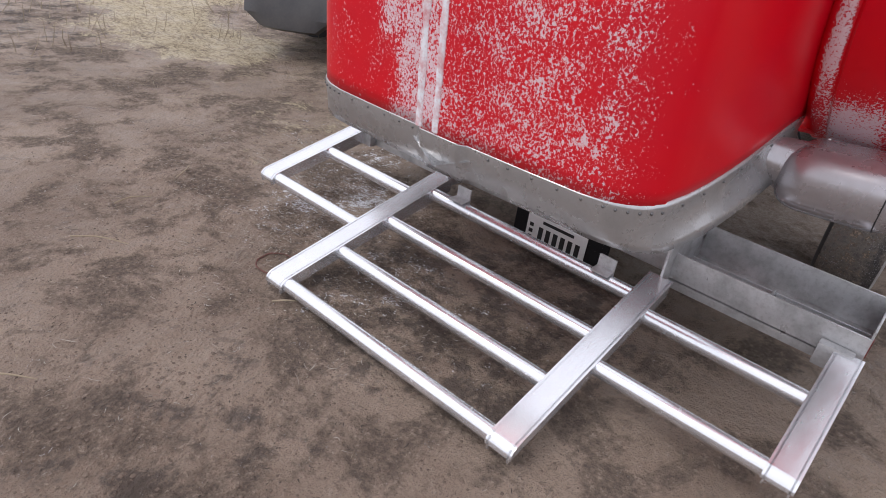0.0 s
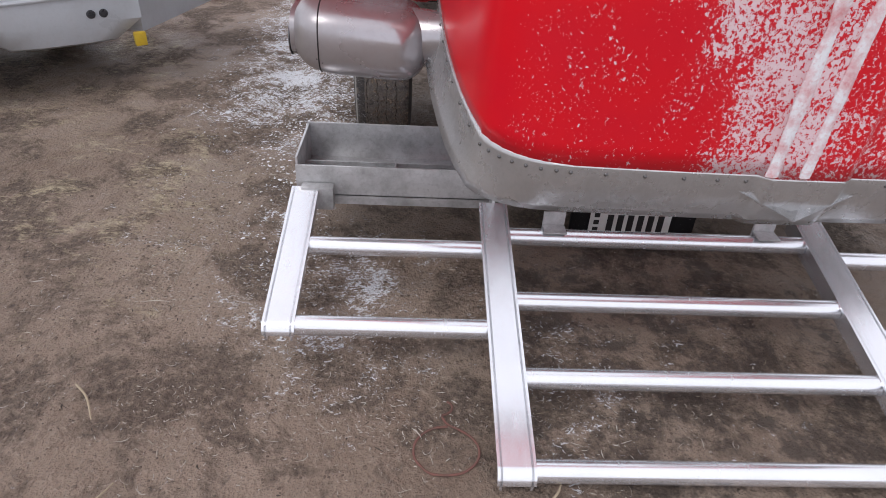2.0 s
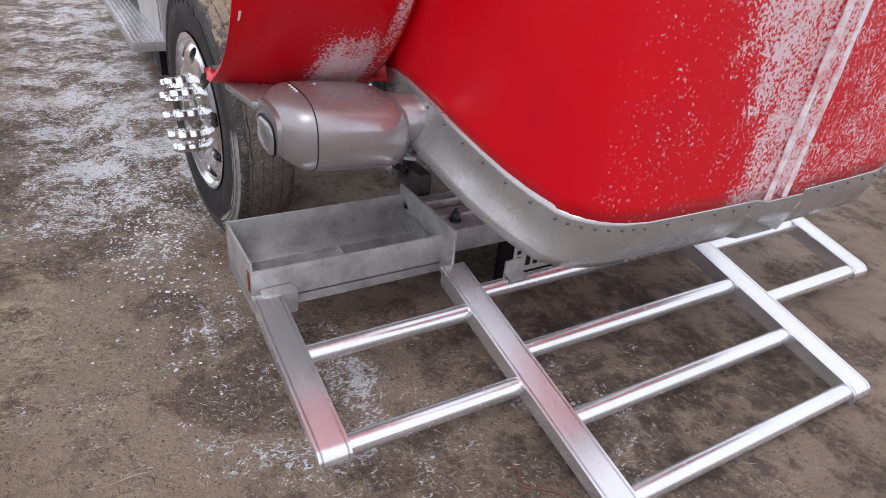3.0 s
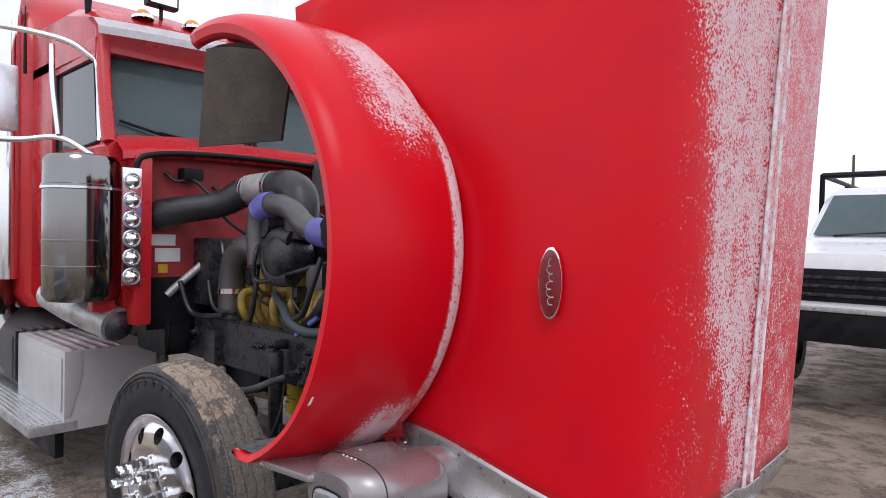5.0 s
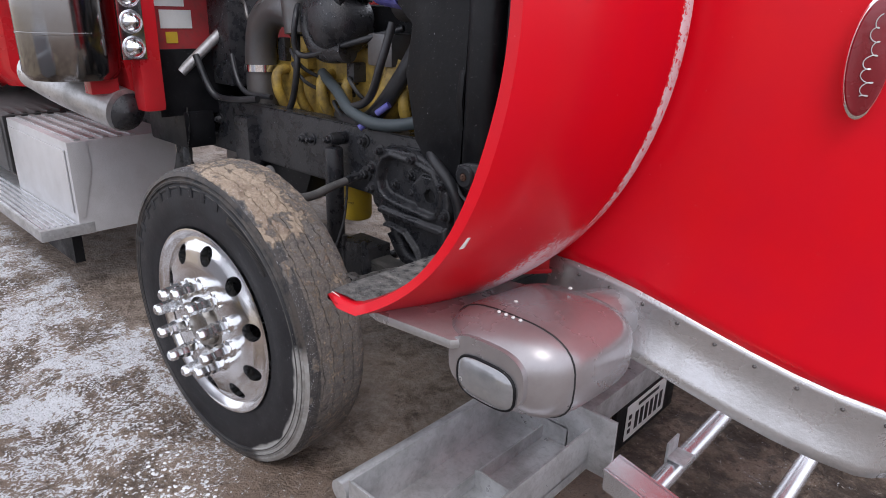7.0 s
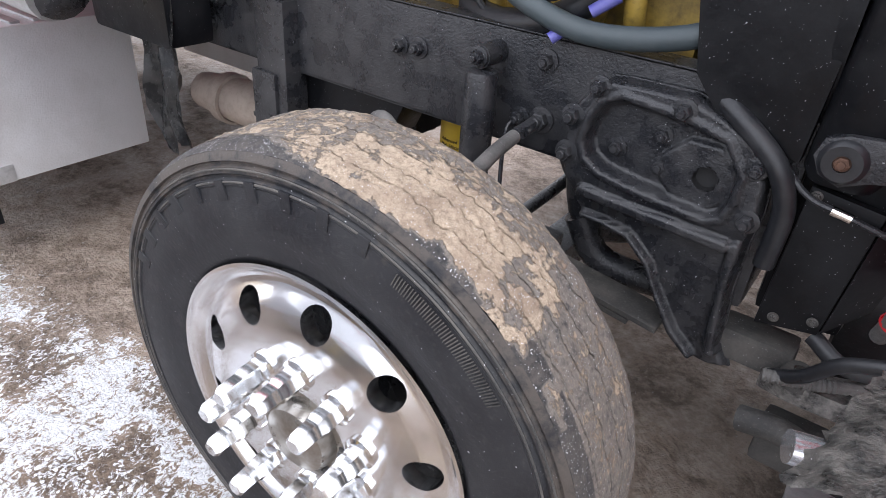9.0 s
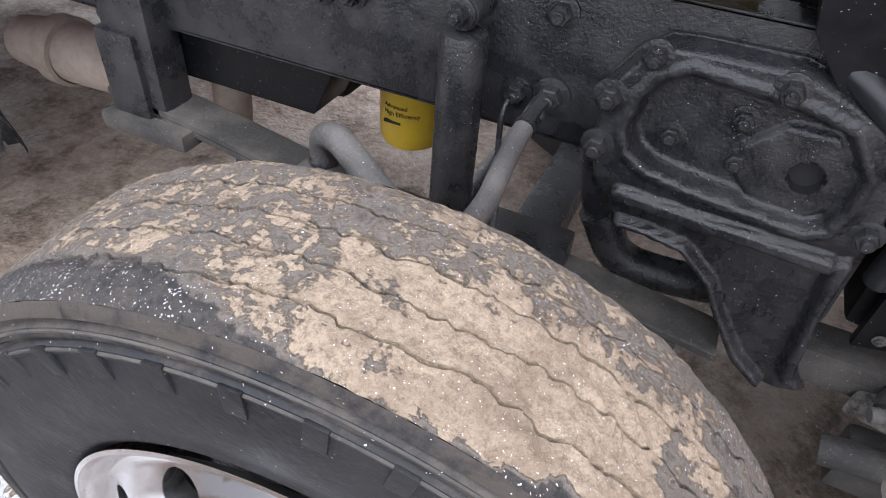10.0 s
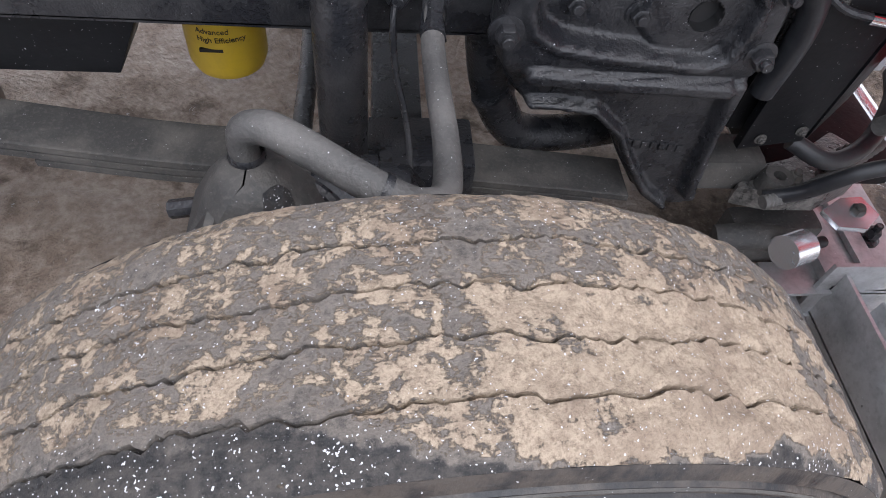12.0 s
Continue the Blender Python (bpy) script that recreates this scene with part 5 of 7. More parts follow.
part("radiator_tank", upright(0.735, 0.862, 0.36, 0.475, 0.93, 1.74, 0.045), BLACK2, rad, "black rounded radiator tank")
part("condenser_frame", upright(0.885, 0.962, 0.37, 0.468, 0.92, 1.70, 0.026), BLACK2, cond, "black condenser frame")
guard = part("lower_guard", plate([(0.755, CY - 0.438, 0.612), (0.865, CY - 0.438, 0.635), (0.885, CY - 0.438, 0.90), (0.762, CY - 0.438, 0.915)], (0, 1, 0), 0.02), BLACK2, truck, "flat black plastic deflector")
part("guard_fold", plate([(0.868, CY - 0.44, 0.64), (0.93, CY - 0.40, 0.70), (0.965, CY - 0.39, 0.92), (0.888, CY - 0.44, 0.90)], (0, 1, 0), 0.012), BLACK2, guard)
for x, z in ((0.775, 0.90), (0.85, 0.66), (0.785, 0.64)):
    part("guard_bolt", bolt((x, CY - 0.440, z), (0, -1, 0), 0.007, 0.006), DUSTY, guard)
arm = part("mount_bracket", plate([(0.748, CY - 0.49, 0.985), (0.765, CY - 0.49, 0.955), (0.80, CY - 0.49, 0.942), (0.84, CY - 0.49, 0.962), (0.945, CY - 0.49, 0.985), (0.94, CY - 0.49, 1.032), (0.86, CY - 0.49, 1.036), (0.79, CY - 0.49, 1.03), (0.756, CY - 0.49, 1.018)], (0, 1, 0), 0.022, None, 0.005), BLACK, truck, "black radiator mounting arm with a rubber bush")
part("bush", lathe([(0.014, -0.006), (0.014, -0.012), (0.03, -0.012), (0.036, -0.006), (0.038, 0.0)], (0.793, CY - 0.49, 0.986), "y", 26), HOSE, arm)
part("bush_bolt", bolt((0.793, CY - 0.494, 0.986), (0, -1, 0), 0.012, 0.010), RUST, arm)
part("air_line", tube([(0.70, CY - 0.44, 0.95), (0.76, CY - 0.46, 0.905), (0.83, CY - 0.465, 0.89), (0.93, CY - 0.44, 0.86)], 0.006, 8, 5), BLACK, truck)
part("line_coupler", tube([(0.805, CY - 0.467, 0.894), (0.838, CY - 0.467, 0.889)], 0.0095, 10, 1), CHROME, truck)
part("loom", tube([(0.56, CY - 0.42, 1.03), (0.62, CY - 0.45, 1.0), (0.70, CY - 0.46, 0.94), (0.735, CY - 0.45, 0.86), (0.735, CY - 0.44, 0.74)], 0.02, 12, 6), HOSE, truck)
part("heater_hose", tube([(-0.2, CY - 0.30, 1.22), (0.0, CY - 0.38, 1.17), (0.15, CY - 0.44, 1.12), (0.30, CY - 0.44, 1.085), (0.48, CY - 0.42, 1.11), (0.62, CY - 0.38, 1.18)], 0.023, 14, 6), BLUEHOSE, truck, "dark blue-grey rubber hose")
for p, q in (((0.22, CY - 0.45, 1.06), (0.26, CY - 0.42, 1.10)), ((0.285, CY - 0.42, 1.12), (0.33, CY - 0.40, 1.155))):
    part("blue_cap", tube([p, q], 0.013, 10, 1), BLUE, truck, "blue plastic connector")
part("frame_horn", box((0.84, CY - 0.46, 0.30), (1.03, CY - 0.40, 0.42), 0.015), DUSTY, truck)
part("frame_horn", box((0.84, CY + 0.40, 0.30), (1.03, CY + 0.46, 0.42), 0.015), ALU_DULL, truck)
for s in (-1, 1):
    part("drain_hose", tube([(0.82, CY + s * 0.49, 0.545), (0.87, CY + s * 0.51, 0.585), (0.92, CY + s * 0.53, 0.655), (1.0, CY + s * 0.54, 0.70), (1.10, CY + s * 0.52, 0.76)], 0.014, 12, 6), HOSE, truck, "grey rubber drain hose")
for s in (-1, 1):
    part("frame_extension", box((0.69, min(CY + s * 0.34, CY + s * 0.425), 0.49), (0.85, max(CY + s * 0.34, CY + s * 0.425), 0.565), 0.02), DUSTY, truck, "grimy black frame end")
part("tow_eye", tube([(0.80, CY - 0.47, 0.40), (0.88, CY - 0.48, 0.42), (0.95, CY - 0.48, 0.40)], 0.028, 12, 4), DUSTY, truck)
part("ribbed_sleeve", tube([(0.808, CY - 0.508, 0.552), (0.88, CY - 0.49, 0.560), (0.96, CY - 0.45, 0.566), (1.08, CY - 0.38, 0.58)], 0.012, 12, 18, rib=0.0018), GREYHOSE, truck, "grey ribbed cable sleeve")
part("chrome_collar", tube([(0.898, CY - 0.535, 0.440), (0.950, CY - 0.515, 0.436)], 0.034, 24, 1), ALU, truck)
latch = part("hinge_plate", plate([(0.955, CY - 0.488, 0.50), (1.00, CY - 0.462, 0.505), (1.045, CY - 0.458, 0.505), (1.066, CY - 0.50, 0.50), (1.03, CY - 0.53, 0.495), (0.975, CY - 0.525, 0.495)], (0, 0, 1), 0.012, None, 0.003), ALU, truck, "bright frosted metal hinge plate")
part("hinge_bolt", bolt((1.025, CY - 0.49, 0.506), (0, 0, 1), 0.014, 0.012), DUSTY, latch)
part("collar_pin", tube([(0.945, CY - 0.518, 0.436), (1.00, CY - 0.50, 0.43)], 0.012, 12, 1), BLACK2, truck)
part("support_tube", tube([(0.985, CY - 0.46, 0.265), (0.98, CY - 0.80, 0.258), (0.965, CY - 1.16, 0.25)], 0.034, 18, 4), ALU_DULL, truck, "grey aluminium support tube")
part("support_tube", tube([(0.985, CY + 0.46, 0.265), (0.98, CY + 0.80, 0.258), (0.965, CY + 1.16, 0.25)], 0.034, 18, 4), ALU_DULL, truck, "grey aluminium support tube")
for s in (-1, 1):
    lo, hi = sorted((CY + s * 0.47, CY + s * 0.55))
    part("support_bracket", box((0.93, lo, 0.22), (1.066, hi, 0.232), 0.002), ALU_DULL, truck)
    part("support_bracket", box((0.93, lo, 0.31), (1.066, hi, 0.32), 0.002), ALU_DULL, truck)

# hinge casting, its bolts and the hoses beside the radiator's foot
for s in (-1, 1):
    hinge = part("hinge_bracket", plate([(0.80, CY + s * 0.44, 0.52), (0.86, CY + s * 0.47, 0.535), (0.95, CY + s * 0.475, 0.54), (1.04, CY + s * 0.43, 0.535), (1.10, CY + s * 0.35, 0.53), (1.06, CY + s * 0.28, 0.52), (0.94, CY + s * 0.36, 0.52), (0.84, CY + s * 0.38, 0.51)], (0, 0, -1), 0.05, None, 0.012), LINER, truck, "frosted black hood hinge casting")
    for x, d in ((0.90, 0.44), (0.97, 0.43), (1.04, 0.37)):
        part("hinge_bolt", bolt((x, CY + s * d, 0.538), (0, 0, 1), 0.013, 0.016), DUSTY, hinge)
    part("hinge_boss", lathe([(0.012, 0.50), (0.012, 0.556), (0.026, 0.556), (0.032, 0.545), (0.034, 0.52)], (0.865, CY + s * 0.445, 0), "z", 24), DUSTY, hinge)
    part("loop_hose", tube([(0.86, CY + s * 0.42, 0.62), (0.93, CY + s * 0.45, 0.60), (1.02, CY + s * 0.41, 0.605), (1.10, CY + s * 0.32, 0.63), (1.16, CY + s * 0.22, 0.62)], 0.017, 12, 6), HOSE, truck, "black rubber hose along the hinge")
part("lower_support", box((0.90, CY - 0.36, 0.44), (1.20, CY + 0.36, 0.50), 0.02), BLACK2, truck, "black lower radiator support")

# inside of the tipped hood
# added sheet: hides bright ground where the far hood interior is in shade
part("gap_shade_panel", box((0.78, CY + 0.62, 0.965), (1.16, CY + 0.64, 1.50), 0.006), LINER, truck, "dark sheet added beside the radiator for the shaded hood interior")
for k, (d0, d1) in enumerate(((-0.50, -0.44), (0.44, 0.50))):
    part("hood_frame", box((1.18, CY + d0, 0.74), (1.24, CY + d1, 1.55), 0.012), RED_INNER, truck, "red inner hood frame")
part("hood_frame", box((1.16, CY - 0.50, 0.93), (1.22, CY + 0.50, 1.0), 0.012), RED_INNER, truck)
part("hood_frame", box((1.14, CY - 0.60, 0.80), (1.30, CY + 0.60, 0.86), 0.015), RED_INNER, truck)
cross = part("hood_frame", box((0.998, CY - 0.50, 0.735), (1.066, CY + 0.52, 0.758), 0.006), CAB_RED, truck, "red cross channel at the hood's lower edge")
for x in (0.998, 1.058):
    part("channel_lip", box((x, CY - 0.50, 0.757), (x + 0.008, CY + 0.52, 0.778), 0.002), CAB_RED, cross)
for d in (0.30, 0.46):
    part("channel_web", box((1.006, CY + d, 0.757), (1.058, CY + d + 0.012, 0.790), 0.002), CAB_RED, cross)
part("pale_strip", box((0.945, CY - 0.36, 0.728), (0.990, CY + 0.52, 0.752), 0.004), LIGHTP, cross, "pale bluish strip with dark seams")
for x in (0.958, 0.974):
    part("strip_seam", box((x, CY - 0.35, 0.7515), (x + 0.004, CY + 0.51, 0.754), 0.0), BLACK2, cross)
part("strip_clamp", box((0.935, CY + 0.30, 0.745), (0.985, CY + 0.36, 0.785), 0.006), ALU_DULL, cross)
for k in range(9):
    part("mesh_bar", box((1.09 + 0.016 * k, CY - 0.42, 0.742), (1.095 + 0.016 * k, CY + 0.50, 0.752), 0.0), DUSTY, cross)
for d in np.linspace(-0.40, 0.40, 9):
    part("grille_bar", tube([(1.26, CY + d, 0.76), (1.27, CY + d, 1.10), (1.28, CY + d, 1.5)], 0.008, 8, 2), DIM_CHROME, truck)
for s in (-1, 1):
    part("hood_brace", tube([(0.95, CY + s * 0.47, 0.70), (0.965, CY + s * 0.53, 0.80), (1.02, CY + s * 0.57, 0.845), (1.10, CY + s * 0.60, 0.855), (1.17, CY + s * 0.62, 0.82)], 0.016, 12, 6), GREYHOSE, truck, "dusty grey hose over the red frame")
    part("frame_elbow", tube([(0.955, CY + s * 0.49, 0.74), (0.985, CY + s * 0.52, 0.815), (1.04, CY + s * 0.53, 0.825), (1.07, CY + s * 0.50, 0.775)], 0.021, 12, 5), CAB_RED, truck, "red bent end of the hood frame")
    # torn rubber flap at the fender's foot
    bm = bmesh.new()
    rings = []
    for u in np.linspace(0, 1, 12):
        row = []
        for v in np.linspace(0, 1, 22):
            inner = Vector((0.945, 0.74, 0.805)).lerp(Vector((1.075, 0.77, 0.870)), u)
            outer = Vector((0.875, 1.05, 0.842)).lerp(Vector((1.01, 1.135, 0.858)), u)
            q = inner.lerp(outer, v)
            torn = step(0.85, 1.0, v) + step(0.15, 0.0, u)
            row.append(Vector((q.x + 0.016 * torn * noise.noise((u * 14, v * 14, s)), CY + s * (q.y + 0.02 * torn * noise.noise((u * 15, v * 15, 3))), q.z + 0.014 * noise.noise((u * 3.5, v * 4.5, 9)) + 0.006 * noise.noise((u * 11, v * 11, 4)) - 0.03 * step(0.35, 0.0, u) * v)))
        rings.append(row)
    loft(rings, bm, False, False)
    bmesh.ops.solidify(bm, geom=bm.faces[:], thickness=0.006)
    part("rubber_flap", bm, LINER, truck, "frosted torn grey rubber flap")

# ---- engine ----
eng = part("engine_block", box((-0.66, CY - 0.26, 0.86), (0.46, CY + 0.26, 1.34), 0.03), YELLOW, truck, "greasy yellow diesel engine block")
part("valve_cover", box((-0.60, CY - 0.2, 1.34), (0.40, CY + 0.2, 1.50), 0.04), BLACK2, eng)
for x in np.linspace(-0.52, 0.32, 6):
    part("exhaust_runner", tube([(x, CY - 0.24, 1.22), (x + 0.01, CY - 0.32, 1.20), (x + 0.02, CY - 0.33, 1.12), (x + 0.01, CY - 0.27, 1.02)], 0.023, 12, 4), YELLOW, eng)
for x, z in ((-0.45, 0.93), (-0.2, 0.95), (0.05, 0.93), (0.26, 0.96)):
    part("block_cover", lathe([(0.0, -0.02), (0.05, -0.018), (0.055, 0.0)], (x, CY - 0.262, z), "y", 20), YELLOW, eng)
part("water_pump", tube([(0.18, CY - 0.28, 1.0), (0.22, CY - 0.31, 1.12), (0.26, CY - 0.31, 1.2), (0.28, CY - 0.28, 1.3)], 0.055, 16, 4), YELLOW, eng)
part("pump_housing", box((0.16, CY - 0.36, 1.28), (0.30, CY - 0.22, 1.40), 0.02), PIPE, eng)
tur = part("turbocharger", lathe([(0.0, -0.13), (0.05, -0.13), (0.09, -0.11), (0.125, -0.05), (0.13, 0.02), (0.10, 0.08), (0.05, 0.10), (0.0, 0.1)], (-0.03, CY - 0.32, 1.43), "y", 32), BLACK, truck, "sooty black turbocharger")
part("turbo_scroll", tube([(0.05, CY - 0.36, 1.33), (-0.1, CY - 0.37, 1.33), (-0.16, CY - 0.37, 1.43), (-0.08, CY - 0.37, 1.53), (0.06, CY - 0.36, 1.52)], 0.05, 14, 5), BLACK, tur)
part("exhaust_elbow", tube([(-0.35, CY - 0.30, 1.45), (-0.48, CY - 0.32, 1.47), (-0.58, CY - 0.33, 1.41), (-0.625, CY - 0.33, 1.28), (-0.63, CY - 0.33, 1.10), (-0.63, CY - 0.33, 0.95)], 0.072, 20, 5), PIPE, truck, "dull grey exhaust elbow")
part("elbow_clamp", lathe([(0.073, 0), (0.08, 0), (0.08, 0.03), (0.073, 0.03)], (-0.628, CY - 0.33, 1.2), "z", 24), CHROME, truck)
part("intake_hose", tube([(-0.93, CY - 0.63, 1.64), (-0.86, CY - 0.60, 1.665), (-0.76, CY - 0.50, 1.69), (-0.66, CY - 0.38, 1.72), (-0.56, CY - 0.29, 1.79)], [0.088, 0.082, 0.075, 0.075, 0.085], 22, 7, rib=0.003), HOSE, truck, "ribbed black intake hose")
part("intake_pipe", tube([(-0.54, CY - 0.28, 1.80), (-0.40, CY - 0.27, 1.81), (-0.27, CY - 0.26, 1.81)], 0.085, 24, 4), ALU_DULL, truck, "grey metal intake pipe")
for x in (-0.53, -0.50, -0.28):
    part("hose_clamp", lathe([(0.086, 0), (0.091, 0), (0.091, 0.015), (0.086, 0.015)], (x, CY - 0.275, 1.80 if x < -0.4 else 1.81), "x", 24), CHROME, truck)
part("intake_elbow", tube([(-0.27, CY - 0.26, 1.81), (-0.14, CY - 0.26, 1.80), (-0.03, CY - 0.27, 1.75), (0.02, CY - 0.29, 1.64), (0.02, CY - 0.31, 1.52)], [0.09, 0.098, 0.098, 0.09, 0.08], 22, 6), HOSE, truck, "wide black rubber elbow")
part("charge_pipe", tube([(-0.26, CY - 0.37, 1.38), (-0.28, CY - 0.37, 1.55), (-0.26, CY - 0.37, 1.66), (-0.18, CY - 0.37, 1.70), (-0.05, CY - 0.37, 1.70), (0.06, CY - 0.37, 1.67), (0.16, CY - 0.37, 1.60), (0.28, CY - 0.37, 1.56), (0.36, CY - 0.37, 1.553), (0.43, CY - 0.37, 1.55)], 0.058, 20, 6), PIPE, truck, "grey charge air pipe with blue couplers")
part("blue_coupler", tube([(-0.255, CY - 0.37, 1.668), (-0.22, CY - 0.37, 1.69), (-0.18, CY - 0.37, 1.702), (-0.135, CY - 0.37, 1.705)], 0.066, 20, 4, rib=0.004), BLUE, truck, "blue silicone coupler")
part("blue_coupler", tube([(0.26, CY - 0.37, 1.567), (0.33, CY - 0.37, 1.557), (0.39, CY - 0.37, 1.552)], 0.066, 20, 5, rib=0.004), BLUE, truck, "blue silicone coupler")
part("fan_shroud", loft([[Vector((x, CY + r * math.cos(a), 1.22 + r * math.sin(a))) for a in np.linspace(0, 2 * math.pi, 36, endpoint=False)] for x, r in ((0.50, 0.36), (0.60, 0.38), (0.72, 0.46), (0.74, 0.46))], caps=False), BLACK2, truck, "black fan shroud")
part("top_shroud", plate([(0.40, CY - 0.45, 1.60), (0.43, CY - 0.45, 1.50), (0.50, CY - 0.45, 1.44), (0.47, CY - 0.45, 1.28), (0.52, CY - 0.45, 1.06), (0.58, CY - 0.45, 0.99), (0.73, CY - 0.45, 0.95), (0.76, CY - 0.45, 1.80), (0.58, CY - 0.45, 1.78)], (0, 1, 0), 0.10), BLACK2, truck, "black fan shroud side")
part("radiator_hose", tube([(-0.08, CY - 0.30, 1.06), (0.05, CY - 0.36, 1.05), (0.22, CY - 0.38, 1.10), (0.36, CY - 0.36, 1.26), (0.44, CY - 0.32, 1.42)], 0.032, 14, 6), HOSE, truck, "black coolant hose")
part("fuel_line", tube([(-0.30, CY - 0.35, 1.42), (-0.27, CY - 0.38, 1.25), (-0.33, CY - 0.37, 1.10), (-0.42, CY - 0.36, 1.0)], 0.014, 10, 6), HOSE, truck)
part("wire_loom", tube([(-0.4, CY - 0.2, 1.60), (-0.2, CY - 0.42, 1.46), (-0.19, CY - 0.42, 1.30), (0.1, CY - 0.38, 1.36), (0.3, CY - 0.3, 1.42)], 0.012, 10, 6), HOSE, truck)
part("brake_line", tube([(-0.92, CY - 0.3, 1.45), (-0.7, CY - 0.36, 1.5), (-0.62, CY - 0.38, 1.42), (-0.5, CY - 0.38, 1.5), (-0.42, CY - 0.3, 1.42)], 0.008, 8, 6), PIPE, truck)
part("air_compressor", lathe([(0.0, -0.1), (0.07, -0.1), (0.08, -0.05), (0.08, 0.1)], (-0.22, CY - 0.28, 1.6), "y", 20), BLACK, truck)
part("alternator", lathe([(0.0, -0.1), (0.08, -0.1), (0.085, 0.08), (0.0, 0.08)], (0.30, CY - 0.2, 1.52), "x", 22), PIPE, truck)
tank = part("coolant_tank", box((-0.86, CY + 0.38, 1.74), (-0.50, CY + 0.66, 2.06), 0.03), GREYP, truck, "grey coolant tank with a pale plate")
part("tank_plate", box((-0.52, CY + 0.36, 1.76), (-0.495, CY + 0.60, 1.97), 0.004), PAPER, tank)
part("tank_cap", lathe([(0.0, 0.04), (0.05, 0.04), (0.055, 0.0)], (-0.68, CY + 0.52, 2.06), "z", 20), BLACK2, tank)
random.seed(21)
for k in range(16):
    x, z = random.uniform(-0.55, 0.42), random.uniform(0.92, 1.36)
    w, h = random.uniform(0.02, 0.05), random.uniform(0.02, 0.06)
    if k % 3:
        part("engine_boss", box((x - w, CY - 0.262 - random.uniform(0.02, 0.07), z - h), (x + w, CY - 0.258, z + h), 0.008), YELLOW if k % 2 else BLACK, eng)
    else:
        part("fuel_pipe", tube([(x, CY - 0.27, z), (x + 0.06, CY - 0.36, z + 0.03), (x + 0.13, CY - 0.35, z - 0.04), (x + 0.18, CY - 0.27, z - 0.09)], 0.008, 8, 5), HOSE, eng)
# black sheet added for the darkness under the firewall and round the tunnel
part("lower_firewall_shade", box((-0.93, CY - 0.70, 0.98), (-0.912, CY + 0.70, 1.285), 0.006), BLACK2, truck, "black sheet for the shaded lower firewall and tunnel")
part("bell_housing", lathe([(0.0, -0.9), (0.20, -0.9), (0.24, -0.75), (0.27, -0.66), (0.0, -0.66)], (0, CY, 0.98), "x", 28), BLACK, truck, "grimy black bell housing")
part("cab_mount", box((-1.30, CY - 0.60, 0.82), (-0.90, CY - 0.44, 1.00), 0.03), BLACK2, truck, "black cab mount behind the rail")
part("hanging_cable", tube([(-0.88, CY - 0.52, 1.26), (-0.80, CY - 0.50, 1.10), (-0.70, CY - 0.47, 1.07), (-0.5, CY - 0.44, 1.09)], 0.016, 10, 6), HOSE, truck)
part("hanging_cable", tube([(-0.90, CY - 0.35, 1.50), (-0.78, CY - 0.40, 1.32), (-0.66, CY - 0.42, 1.12), (-0.45, CY - 0.40, 1.10)], 0.012, 10, 6), HOSE, truck)
part("hanging_cable", tube([(0.35, CY - 0.40, 1.44), (0.33, CY - 0.44, 1.30), (0.26, CY - 0.44, 1.17), (0.12, CY - 0.43, 1.12)], 0.015, 10, 6), HOSE, truck)
part("steering_shaft", tube([(-0.92, CY - 0.58, 1.18), (-0.85, CY - 0.40, 1.36)], 0.024, 12, 1), ALU_DULL, truck, "pale steering shaft")

# ---- cab ----
def mirrored(points):
    """A section: points on the right side, then their mirror images."""
    return [Vector((x, CY - d, z)) for x, d, z in points] + [Vector((x, CY + d, z)) for x, d, z in points[::-1]]


bm = bmesh.new()
rows = []
for x0, x1, wide in ((-0.96, -0.96, 0.0), (-1.02, -1.02, 0.02), (-2.30, -2.30, 0.03)):
    rows.append(mirrored([(x0, 0.70 + wide, 1.02), (x0, 0.80 + wide, 1.10), (x0, 0.86 + wide, 1.5), (x0, 0.88 + wide, 1.9), (x0, 0.90 + wide, 2.02), (x1, 0.84 + wide, 2.09), (x1, 0.5, 2.12)]))
loft(rows, bm)
cab = part("cab_lower", bm, CAB_RED, truck, "red cab body and cowl")
